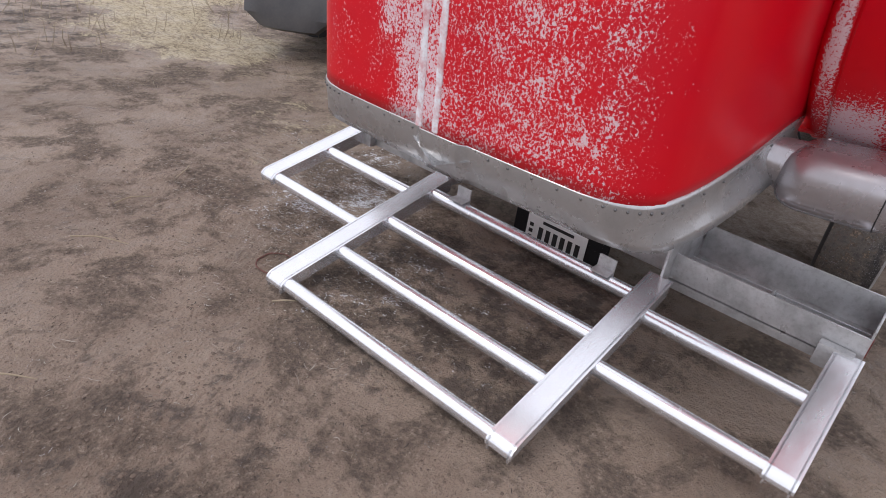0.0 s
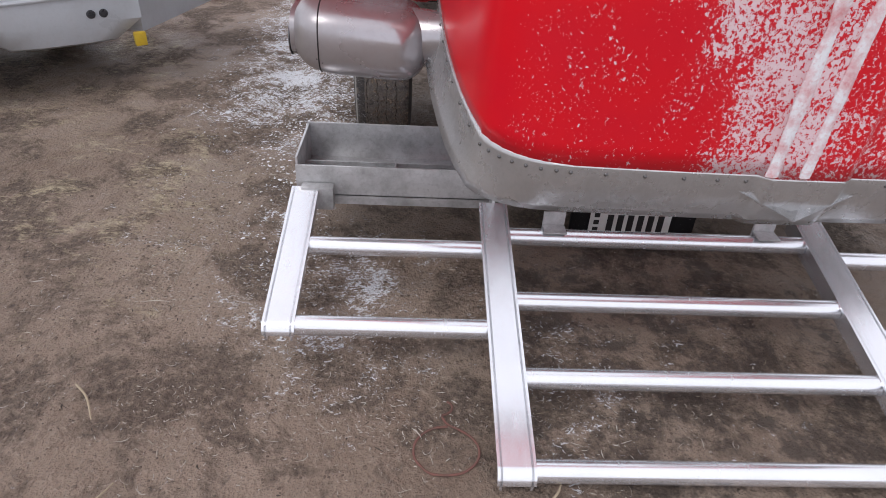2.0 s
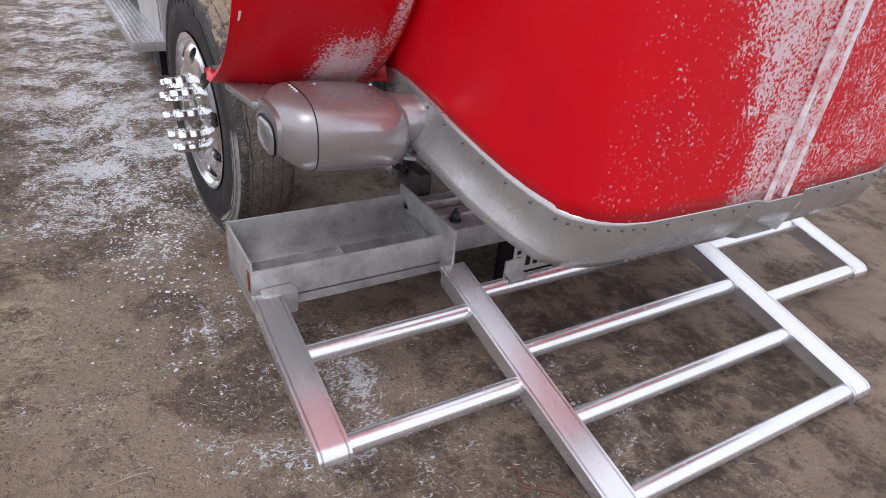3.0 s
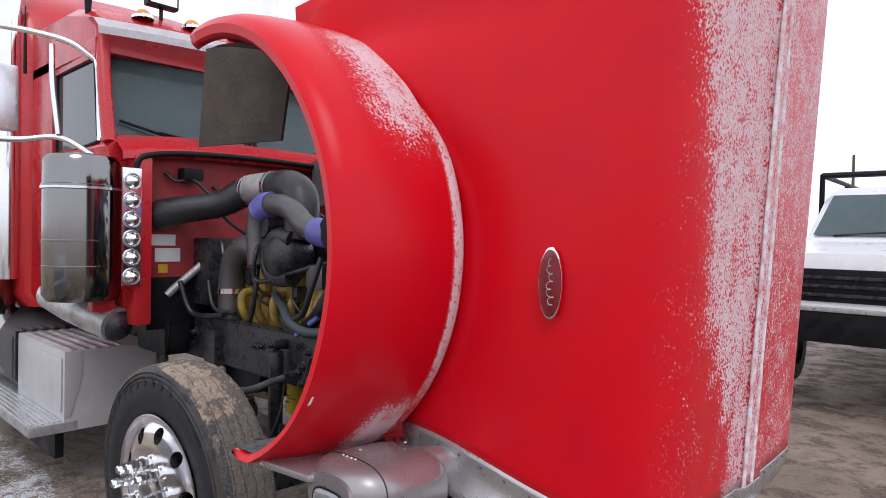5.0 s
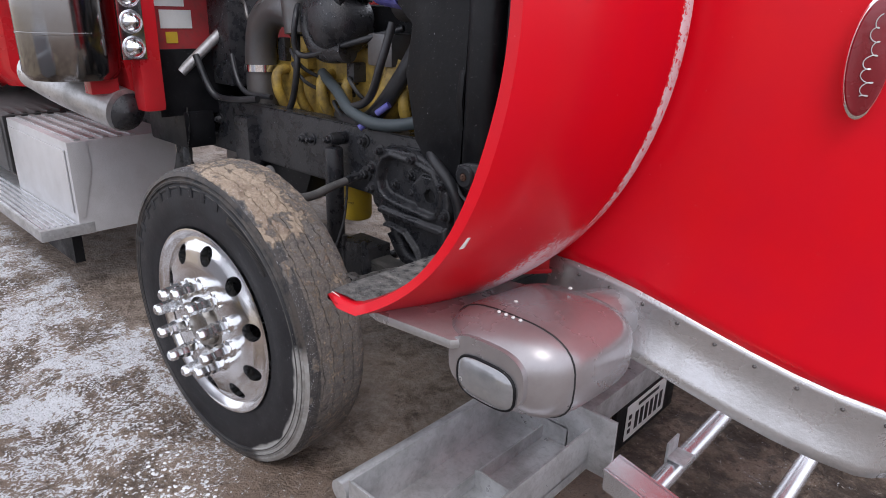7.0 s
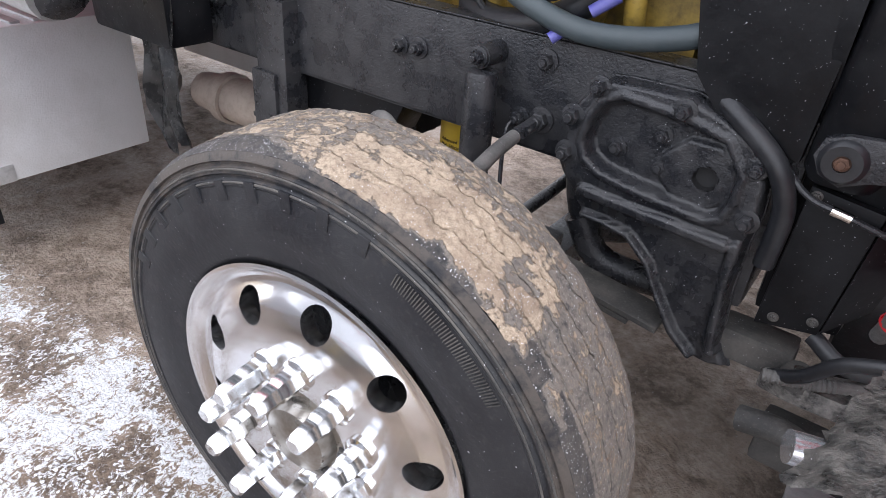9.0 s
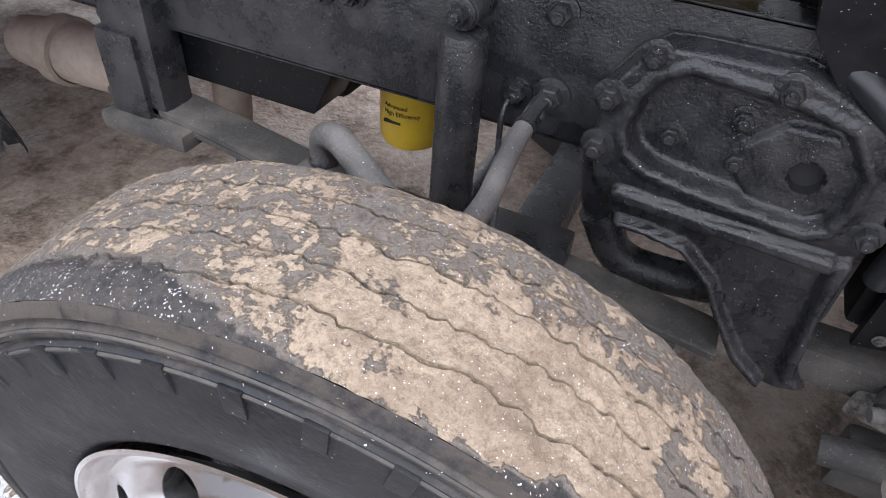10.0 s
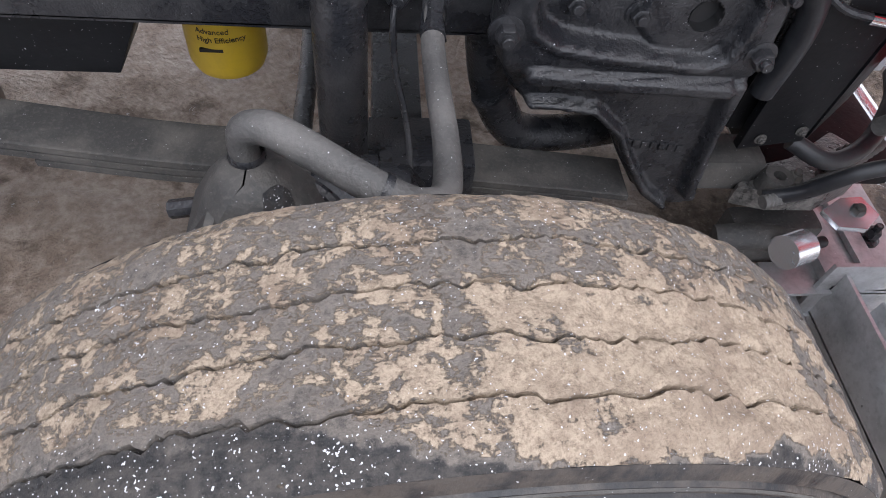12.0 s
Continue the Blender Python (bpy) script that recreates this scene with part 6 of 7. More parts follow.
# upper cab: pillars, roof and rear wall leave the window openings free
for s in (-1, 1):
    part("front_pillar", tube([(-0.99, CY + s * 0.885, 2.05), (-1.06, CY + s * 0.885, 2.35), (-1.16, CY + s * 0.87, 2.72)], 0.038, 12, 3), CAB_RED, cab)
    part("rear_pillar", box((-2.30, min(CY + s * 0.83, CY + s * 0.93), 2.02), (-1.86, max(CY + s * 0.83, CY + s * 0.93), 2.66), 0.02), CAB_RED, cab)
    part("door_top", box((-1.88, min(CY + s * 0.84, CY + s * 0.92), 2.54), (-1.12, max(CY + s * 0.84, CY + s * 0.92), 2.66), 0.02), CAB_RED, cab)
    lo, hi = sorted((CY + s * 0.885, CY + s * 0.893))
    part("side_window", plate([(-1.10, CY + s * 0.888, 2.10), (-1.17, CY + s * 0.888, 2.55), (-1.86, CY + s * 0.888, 2.55), (-1.86, CY + s * 0.888, 2.0), (-1.2, CY + s * 0.888, 2.0)], (0, s, 0), 0.008, None, 0), GLASS, cab, "dark side window")
    part("window_frame", tube([(-1.08, CY + s * 0.905, 2.06), (-1.16, CY + s * 0.905, 2.56), (-1.5, CY + s * 0.905, 2.575), (-1.87, CY + s * 0.905, 2.56), (-1.88, CY + s * 0.905, 1.98)], 0.012, 8, 4), CHROME, cab)
    part("door_seam", tube([(-1.06, CY + s * 0.905, 2.0), (-1.05, CY + s * 0.895, 1.6), (-1.08, CY + s * 0.84, 1.12)], 0.006, 6, 4), INK, cab)
    part("window_rubber", tube([(-1.12, CY + s * 0.90, 2.09), (-1.18, CY + s * 0.90, 2.54), (-1.85, CY + s * 0.90, 2.54), (-1.85, CY + s * 0.90, 2.02), (-1.12, CY + s * 0.90, 2.06)], 0.010, 6, 1), BLACK2, cab)
bm = bmesh.new()
rows = []
for x, h, w in ((-1.12, 2.68, 0.86), (-1.15, 2.78, 0.90), (-1.28, 2.86, 0.92), (-1.6, 2.93, 0.93), (-2.3, 2.96, 0.93)):
    rows.append(mirrored([(x, w, 2.58), (x, w, h - 0.06), (x, w - 0.07, h), (x, 0.45, h + 0.03), (x, 0.15, h + 0.035)]))
loft(rows, bm)
part("roof", bm, CAB_RED, cab, "red cab roof")
# windscreen in two panes
for s in (-1, 1):
    def ws(d, z, off=0.0):
        return (-0.985 - 0.27 * (z - 2.07) - 0.10 * (d / 0.85) ** 2 + off, CY + s * d, z)
    ring = [ws(d, 2.09) for d in np.linspace(0.03, 0.86, 6)] + [ws(d, 2.68) for d in np.linspace(0.84, 0.03, 6)]
    bm = loft([[Vector(ws(d, z)) for d in np.linspace(0.03, 0.85, 8)] for z in np.linspace(2.09, 2.70, 5)], closed=False, caps=False)
    bmesh.ops.solidify(bm, geom=bm.faces[:], thickness=0.008)
    part("windscreen_pane", bm, TEAL, cab, "greenish windscreen pane")
    part("windscreen_rubber", tube(ring + ring[:1], 0.016, 8, 1), BLACK2, cab)
    wiper = part("wiper", tube([ws(0.40, 2.085, 0.03), ws(0.55, 2.12, 0.035), ws(0.80, 2.19, 0.03)], 0.009, 8, 3), BLACK2, cab, "black wiper")
    part("wiper_arm", tube([ws(0.28, 2.07, 0.03), ws(0.42, 2.11, 0.05), ws(0.60, 2.14, 0.04)], 0.007, 8, 3), BLACK2, wiper)
part("centre_post", tube([(-0.985, CY, 2.08), (-1.13, CY, 2.62)], 0.018, 10, 1), BLACK2, cab)
bm = loft([[Vector((x - 0.12 * (d / 0.9) ** 2, CY + d, z)) for d in np.linspace(-0.93, 0.93, 15)] for x, z in ((-1.14, 2.80), (-1.0, 2.765), (-0.91, 2.70), (-0.905, 2.655))], closed=False, caps=False)
bmesh.ops.solidify(bm, geom=bm.faces[:], thickness=0.006)
part("sun_visor", bm, SNOWM, truck, "snow-covered metal sun visor")
# cowl lip, firewall
part("cowl", loft([[Vector((x, CY + d, z - 0.05 * (d / 0.85) ** 4)) for d in np.linspace(-0.86, 0.86, 13)] for x, z in ((-1.02, 2.115), (-0.94, 2.10), (-0.86, 2.045), (-0.85, 2.0), (-0.88, 1.99))], closed=False, caps=False), CAB_RED, truck, "red cowl with a rubber seal")
part("hood_seal", tube([(-0.855, CY - 0.80, 1.62), (-0.85, CY - 0.79, 1.90), (-0.845, CY - 0.70, 1.985), (-0.84, CY - 0.3, 2.02), (-0.84, CY + 0.3, 2.02), (-0.845, CY + 0.70, 1.985), (-0.85, CY + 0.79, 1.90), (-0.855, CY + 0.80, 1.62)], 0.017, 10, 5), BLACK2, truck)
fw = part("firewall", box((-0.958, CY - 0.76, 1.08), (-0.93, CY + 0.76, 2.03), 0.02), RED_INNER, truck, "dirty red firewall")
part("lower_pillar", box((-0.95, CY - 0.80, 1.02), (-0.84, CY - 0.70, 1.98), 0.025), CAB_RED, truck)
part("lower_pillar", box((-0.95, CY + 0.70, 1.02), (-0.84, CY + 0.80, 1.98), 0.025), CAB_RED, truck)
for y0, z0, y1, z1, mt in ((-0.70, 1.47, -0.53, 1.535, PAPER), (-0.65, 1.375, -0.50, 1.455, PAPER), (-0.63, 1.31, -0.575, 1.36, FILTER_Y)):
    part("sticker", box((-0.929, CY + y0, z0), (-0.926, CY + y1, z1), 0.0), mt, fw)
part("heater_box", box((-0.93, CY - 0.42, 1.12), (-0.74, CY - 0.16, 1.52), 0.02), BLACK, truck, "dark heater box")
part("junction_box", box((-0.93, CY - 0.52, 1.86), (-0.84, CY - 0.40, 1.93), 0.01), BLACK2, truck)
for y, z in ((-0.6, 1.9), (-0.3, 1.84), (-0.45, 1.72), (0.1, 1.86)):
    part("cable", tube([(-0.92, CY + y, z), (-0.88, CY + y + 0.05, z - 0.05), (-0.85, CY + y + 0.14, z - 0.04), (-0.8, CY + y + 0.22, z - 0.12), (-0.7, CY + y + 0.3, z - 0.2)], 0.011, 8, 5), HOSE, truck)
# air cleaners, their lamps and pipes
for s in (-1, 1):
    cx, cy = -1.04, CY + s * 1.005
    can = part("air_cleaner", lathe([(0.0, 1.965), (0.13, 1.965), (0.172, 1.955), (0.19, 1.93), (0.192, 1.80), (0.198, 1.796), (0.198, 1.772), (0.192, 1.768), (0.192, 1.50), (0.194, 1.498), (0.194, 1.49), (0.192, 1.488), (0.192, 1.36), (0.194, 1.358), (0.194, 1.35), (0.192, 1.348), (0.192, 1.20), (0.17, 1.165), (0.0, 1.16)], (cx, cy, 0), "z", 56), DIM_CHROME, truck, "polished stainless air cleaner canister")
    part("band", lathe([(0.1935, 1.785), (0.201, 1.785), (0.201, 1.772), (0.1935, 1.772)], (cx, cy, 0), "z", 56), ALU, can)
    part("lamp_panel", box((-0.852, min(CY + s * 0.765, CY + s * 0.87), 1.25), (-0.832, max(CY + s * 0.765, CY + s * 0.87), 1.90), 0.004), CHROME, truck)
    for k in range(6):
        z = 1.30 + k * 0.105
        lamp = part("cab_lamp", lathe([(0.0, 0.05), (0.012, 0.047), (0.028, 0.03), (0.042, 0.0)], (-0.832, CY + s * 0.818, z), "x", 22), CHROME, truck, "small clear lamp in a chrome bezel")
        part("bezel", lathe([(0.041, 0.002), (0.047, 0.006), (0.049, 0.0)], (-0.832, CY + s * 0.818, z), "x", 22), ALU, lamp)
    part("intake_tube", tube([(-1.55, CY + s * 1.0, 1.16), (-1.3, CY + s * 0.95, 1.10), (-0.96, CY + s * 0.845, 1.02)], 0.098, 24, 4), ALU_DULL, truck, "dull metal pipe under the air cleaner")
    part("tube_end", lathe([(0.0, 0.05), (0.06, 0.03), (0.09, 0.0)], (-0.96, CY + s * 0.845, 1.02), "x", 20), BLACK, truck)
    for t in (0.3, 0.75):
        p = Vector((-1.55, CY + s * 1.0, 1.16)).lerp(Vector((-0.96, CY + s * 0.845, 1.02)), t)
        part("pipe_band", tube([p + Vector((-0.012, 0, 0.003 if t > 0.5 else 0)), p + Vector((0.012, 0, -0.002))], 0.1015, 24, 1), BLACK, truck)
    part("air_cleaner_bracket", box((-1.02, min(CY + s * 0.86, CY + s * 0.98), 1.1), (-0.94, max(CY + s * 0.86, CY + s * 0.98), 1.2), 0.01), CAB_RED, truck)
    # mirror on its bent tube frame
    my = CY + s * 1.25
    arm = part("mirror_arm", tube([(-1.16, CY + s * 0.90, 2.53), (-1.25, CY + s * 1.04, 2.63), (-1.50, CY + s * 1.30, 2.70), (-1.66, CY + s * 1.41, 2.69), (-1.69, CY + s * 1.41, 2.60), (-1.69, CY + s * 1.41, 2.15), (-1.66, CY + s * 1.41, 2.08), (-1.5, CY + s * 1.2, 2.07), (-1.30, CY + s * 1.04, 2.08), (-1.10, CY + s * 0.92, 1.97)], 0.017, 12, 6), CHROME, truck, "bent chrome mirror bracket")
    part("mirror_brace", tube([(-1.32, CY + s * 1.08, 2.61), (-1.31, CY + s * 1.08, 2.40), (-1.30, CY + s * 1.05, 2.10)], 0.015, 12, 3), CHROME, arm)
    part("mirror", box((-1.77, my - 0.10, 2.14), (-1.71, my + 0.10, 2.54), 0.02), ALU, truck, "tall rectangular mirror with a metal back")
    # exhaust stacks and their guards
    st = part("exhaust_pipe", lathe([(0.075, 1.2), (0.075, 3.9), (0.068, 3.9), (0.068, 3.6)], (-2.48, CY + s * 1.03, 0), "z", 36), CHROME, truck, "tall chrome exhaust stack")
    part("stack_guard", lathe([(0.0, 0.95), (0.15, 0.95), (0.15, 2.12), (0.10, 2.18), (0.08, 2.18)], (-2.62, CY + s * 1.10, 0), "z", 40), DIM_CHROME, st, "dark-toned chrome muffler guard")
    for k in range(3):
        part("slot", box((-2.47 + 0.0, CY + s * 1.08 - 0.002 - 0.03 * k, 1.35), (-2.465, CY + s * 1.08 + 0.008 - 0.03 * k, 1.95), 0.001), BLACK, st)
# sleeper
bm = bmesh.new()
rows = []
for x, h, w in ((-2.33, 2.92, 0.92), (-2.40, 3.12, 0.97), (-2.75, 3.36, 1.0), (-3.4, 3.5, 1.0), (-4.2, 3.52, 1.0)):
    rows.append(mirrored([(x, w - 0.06, 1.0), (x, w, 1.1), (x, w, h - 0.2), (x, w - 0.05, h - 0.06), (x, w - 0.2, h), (x, 0.2, h + 0.03)]))
loft(rows, bm)
part("sleeper", bm, CAB_RED, truck, "tall red sleeper behind the cab")
# roof fittings
for d in (-0.62, -0.31, 0.0, 0.31, 0.62):
    x = -1.22
    z = 2.85 + 0.02 * (1 - (d / 0.7) ** 2)
    lamp = part("marker_lamp", lathe([(0.0, 0.055), (0.04, 0.05), (0.065, 0.025), (0.07, 0.0)], (0, 0, 0), "z", 20), AMBER, truck, "amber roof marker lamp")
    lamp.location, lamp.scale = (x, CY + d, z), (1.0, 0.7, 0.9)
    part("lamp_base", lathe([(0.0, 0.012), (0.085, 0.010), (0.09, -0.012)], (0, 0, 0), "z", 20), CHROME, lamp)
for s in (-1, 1):
    sp = part("work_lamp", box((-1.36, CY + s * 0.46 - 0.10, 2.98), (-1.29, CY + s * 0.46 + 0.10, 3.10), 0.015), BLACK2, truck, "rectangular work lamp on the roof")
    part("lamp_glass", box((-1.292, CY + s * 0.46 - 0.085, 2.995), (-1.284, CY + s * 0.46 + 0.085, 3.085), 0.004), CHROME, sp)
    part("lamp_stem", tube([(-1.33, CY + s * 0.46, 2.99), (-1.33, CY + s * 0.46, 2.86)], 0.012, 10, 1), BLACK2, sp)
    part("antenna", tube([(-1.36, CY + s * 0.86, 2.62), (-1.36, CY + s * 0.88, 2.80), (-1.36, CY + s * 0.88, 2.98)], [0.022, 0.014, 0.024], 10, 3), BLACK2, truck, "stubby black antenna")
part("whip_antenna", tube([(-2.2, CY - 1.0, 2.6), (-2.2, CY - 1.0, 3.05)], [0.012, 0.01, 0.004], 8, 2), BLACK2, truck)

# ---- steps, tool box and tanks ----
for s in (-1, 1):
    def ys(a, b):
        return sorted((CY + s * a, CY + s * b))
    lo, hi = ys(0.42, 0.975)
    tb = part("tool_box", box((-2.42, lo, 0.335), (-1.42, hi, 0.82), 0.01), GREYBOX, truck, "grey metal step box")
    lo, hi = ys(0.978, 0.984)
    part("box_door", box((-2.38, lo, 0.45), (-1.45, hi, 0.775), 0.002), GREYBOX, tb)
    part("door_latch", lathe([(0.0, 0.012), (0.022, 0.012), (0.026, 0.0)], (-1.95, CY + s * 0.984, 0.55), "y", 16), BLACK, tb)
    bm = plate([(-1.418, CY + s * 0.975, 0.815), (-1.418, CY + s * 0.88, 0.815), (-1.418, CY + s * 0.875, 0.68), (-1.418, CY + s * 0.94, 0.43), (-1.418, CY + s * 0.975, 0.43)], (1, 0, 0), 0.006, None, 0.001)
    part("corner_panel", bm, GREYBOX, tb)
    for k in range(5):
        lo, hi = ys(0.62 + 0.07 * k, 0.65 + 0.07 * k)
        part("tread_strip", box((-2.40, lo, 0.82), (-1.44, hi, 0.828), 0.002), ALU_DULL, tb)
    lo, hi = ys(0.90, 1.16)
    stp = part("running_step", box((-3.2, lo, 0.335), (-1.415, hi, 0.395), 0.008), ALU_DULL, truck, "ribbed aluminium step")
    for k in range(6):
        lo, hi = ys(0.985 + 0.03 * k, 0.998 + 0.03 * k)
        part("rib", box((-3.18, lo, 0.395), (-1.44, hi, 0.402), 0.002), ALU, stp)
    lo, hi = ys(0.95, 1.0)
    part("step_skirt", box((-3.1, lo, 0.16), (-1.50, hi, 0.335), 0.004), BLACK2, truck)
    part("fuel_tank", tube([(-2.46, CY + s * 0.78, 0.72), (-3.2, CY + s * 0.78, 0.72), (-4.4, CY + s * 0.78, 0.72)], 0.32, 40, 3), DIM_CHROME, truck, "cylindrical polished fuel tank")
    for x in (-2.8, -3.6):
        part("tank_strap", lathe([(0.321, 0), (0.328, 0), (0.328, 0.06), (0.321, 0.06)], (x, CY + s * 0.78, 0.72), "x", 40), ALU, truck)
    for x0, x1, z0, lean in ((-1.13, -0.985, 0.50, 0.0), (-1.0, -0.90, 0.54, 0.02)):
        rows = []
        for u in np.linspace(0, 1, 20):
            z = 1.02 + (z0 - 1.02) * u
            w = 1 - 0.45 * step(0.75, 1.0, u)
            row = []
            for v in np.linspace(0, 1, 9):
                crease = 0.030 * noise.noise((u * 3.5, v * 2.5, x0 * 9)) + 0.014 * noise.noise((u * 9, v * 7, x0 * 7)) + 0.018 * abs(v - 0.45)
                row.append(Vector((x0 + (x1 - x0) * (0.5 + (v - 0.5) * w) + 0.05 * u + 0.02 * noise.noise((u * 3, 2, x0)), CY + s * (0.555 + 0.02 * u + lean + crease), z - 0.03 * v * step(0.8, 1, u))))
            rows.append(row)
        bm = loft(rows, closed=False, caps=False)
        bmesh.ops.solidify(bm, geom=bm.faces[:], thickness=0.005)
        part("crumpled_flap", bm, CRUMPLE, truck, "crumpled dark rubber flap hanging behind the wheel")
    pipe = part("cross_pipe", tube([(-1.40, CY + s * 0.16, 0.49), (-1.28, CY + s * 0.16, 0.495), (-1.15, CY + s * 0.16, 0.50), (-0.90, CY + s * 0.16, 0.515)], [0.07, 0.082, 0.086, 0.086], 20, 4), PALEPIPE, truck, "dusty cream-coloured pipe")
    part("pipe_collar", lathe([(0.087, 0.0), (0.098, 0.004), (0.098, 0.05), (0.087, 0.054)], (-1.26, CY + s * 0.16, 0.495), "x", 26), PALEPIPE, pipe)
    part("short_pipe", tube([(-0.60, CY + s * 0.24, 0.46), (-0.59, CY + s * 0.24, 0.56), (-0.58, CY + s * 0.24, 0.70)], 0.045, 16, 3), PALEPIPE, truck, "dusty upright pipe")
    part("post_foot", box((-0.72, min(CY + s * 0.37, CY + s * 0.50), 0.58), (-0.50, max(CY + s * 0.37, CY + s * 0.50), 0.62), 0.012), DUSTY, truck)
    part("hanger_post", box((-0.69, min(CY + s * 0.38, CY + s * 0.465), 0.60), (-0.565, max(CY + s * 0.38, CY + s * 0.465), 1.0), 0.022), BLACK, truck)

# ---- parked pickup ----
pick = new("pickup_truck")
tagged(pick, "white pickup truck with black grille, bumper and roof rack", "pickup truck")
pick.matrix_world = Matrix.Translation((1.75, 4.4, 0.25)) @ Matrix.Rotation(radians(-88), 4, "Z")


def section(x, w, z0, z1, r=0.08):
    return [Vector((x, d, z)) for d, z in ((-w, z0), (-w, z1 - r), (-w + r, z1), (w - r, z1), (w, z1 - r), (w, z0))]


part("body", loft([section(x, w, z0, z1) for x, w, z0, z1 in ((0.0, 0.90, 0.55, 1.12), (-0.06, 0.97, 0.5, 1.22), (-0.6, 1.0, 0.5, 1.29), (-1.35, 1.0, 0.5, 1.34), (-1.42, 1.0, 0.5, 1.35), (-5.4, 1.0, 0.5, 1.35))]), WHITE, pick)
part("cabin", loft([section(x, w, 1.3, z1, 0.1) for x, w, z1 in ((-1.40, 0.90, 1.34), (-2.05, 0.80, 1.93), (-2.3, 0.80, 1.98), (-3.3, 0.80, 1.98), (-3.6, 0.86, 1.4))]), WHITE, pick)
bm = loft([[Vector((-1.42 - 0.60 * t + 0.02, d * (0.80 - 0.10 * t), 1.38 + 0.52 * t)) for d in np.linspace(-1, 1, 7)] for t in (0.05, 0.5, 0.95)], closed=False, caps=False)
bmesh.ops.solidify(bm, geom=bm.faces[:], thickness=0.01)
part("windscreen", bm, TEAL, pick)
part("wiper", tube([(-1.44, -0.6, 1.40), (-1.47, 0.0, 1.44), (-1.46, 0.1, 1.40)], 0.012, 8, 3), BLACK2, pick)
gr = part("grille", box((-0.04, -0.72, 0.78), (0.02, 0.72, 1.08), 0.02), BLACK2, pick)
for k in range(3):
    part("grille_slat", box((0.02, -0.68, 0.83 + 0.08 * k), (0.035, 0.68, 0.86 + 0.08 * k), 0.004), BLACK, gr)
for s in (-1, 1):
    part("headlight", box((-0.08, min(s * 0.72, s * 0.95), 0.82), (0.0, max(s * 0.72, s * 0.95), 1.06), 0.02), DIM_CHROME, pick)
    for x in (-0.85, -4.2):
        part("wheel", lathe([(0.0, 0.10), (0.2, 0.08), (0.22, 0.12), (0.36, 0.12), (0.39, 0.08), (0.39, -0.12), (0.3, -0.14)], (x, s * 0.9, 0.26), "y", 36), BLACK2, pick)
part("bumper", box((-0.02, -0.98, 0.42), (0.12, 0.98, 0.70), 0.03), BLACK2, pick)
part("bumper_edge", box((0.0, -0.98, 0.70), (0.13, 0.98, 0.735), 0.01), ALU_DULL, pick)
rack = part("roof_rack", tube([(-2.1, -0.85, 2.12), (-2.1, 0.85, 2.12)], 0.035, 8, 1), BLACK2, pick)
part("rack_rail", tube([(-2.1, -0.85, 2.12), (-5.0, -0.85, 2.12)], 0.03, 8, 1), BLACK2, rack)
part("rack_rail", tube([(-2.1, 0.85, 2.12), (-5.0, 0.85, 2.12)], 0.03, 8, 1), BLACK2, rack)
for y in (-0.85, 0.85):
    for x in (-2.1, -3.6, -5.0):
        part("rack_post", tube([(x, y, 2.12), (x - 0.3, y * 1.08, 1.33)], 0.03, 8, 1), BLACK2, rack)
part("roof_marker", box((-2.2, -0.06, 1.985), (-2.14, 0.06, 2.01), 0.005), AMBER, pick)

# ---- machine parked beyond the yard ----
mach = new("parked_machine")
tagged(mach, "pale and dark grey parked machine on dead grass", "machine")
mach.matrix_world = Matrix.Translation((0.13, -2.98, 0.0)) @ Matrix.Rotation(radians(125), 4, "Z")


def skirt(x0, x1, top, mat_, name, lift=0.0, label=""):
    rings = []
    for x in np.linspace(x0, x1, 7):
        t = (x - x0) / (x1 - x0)
        e = 0.10 * (abs(2 * t - 1)) ** 6
        rings.append([Vector((x, y, z)) for y, z in ((0.05, 0.20 + e + lift), (-0.03, 0.23 + e + lift), (-0.07, 0.34 + lift), (-0.06, 0.52), (0.02, top), (0.30, top + 0.02), (0.34, 0.25 + lift))])
    return part(name, loft(rings), mat_, mach, label)


skirt(-0.68, -0.008, 0.60, GREYP, "dark_panel", 0.0, "dark grey rounded plastic panel")
pp = skirt(0.008, 0.76, 0.92, LIGHTP, "pale_panel", 0.02, "pale grey body panel with bolts")
for x, z in ((0.07, 0.33), (0.52, 0.40), (0.58, 0.40)):
    part("panel_bolt", lathe([(0.0, -0.012), (0.018, -0.01), (0.022, 0.0)], (x, -0.068, z), "y", 14), BLACK, pp)
part("stripe", box((0.02, -0.072, 0.66), (0.74, -0.03, 0.69), 0.002), RED_INNER, pp)
part("crease", tube([(0.02, -0.066, 0.48), (0.4, -0.066, 0.49), (0.75, -0.064, 0.50)], 0.010, 8, 3), LIGHTP, pp)
part("yellow_reflector", box((0.70, -0.095, 0.22), (0.76, -0.06, 0.29), 0.008), FILTER_Y, mach, "yellow reflector")
part("side_panel", box((0.0, 0.0, 0.26), (0.85, 0.2, 0.95), 0.03, None, Matrix.Translation((0.77, 0.0, 0)) @ Matrix.Rotation(radians(42), 4, "Z")), LIGHTP, mach)
part("chassis", box((-0.62, 0.36, 0.2), (0.8, 1.2, 0.8), 0.05), BLACK2, mach)
part("body_top", box((-0.65, 0.1, 0.62), (0.74, 1.25, 1.3), 0.08), LIGHTP, mach)
for x in (-0.4, 0.5):
    part("tyre", lathe([(0.12, 0.1), (0.25, 0.12), (0.28, 0.05), (0.28, -0.1), (0.2, -0.12)], (x, 1.0, 0.27), "y", 32), SIDEWALL, mach)

# ---- far things ----
random.seed(11)


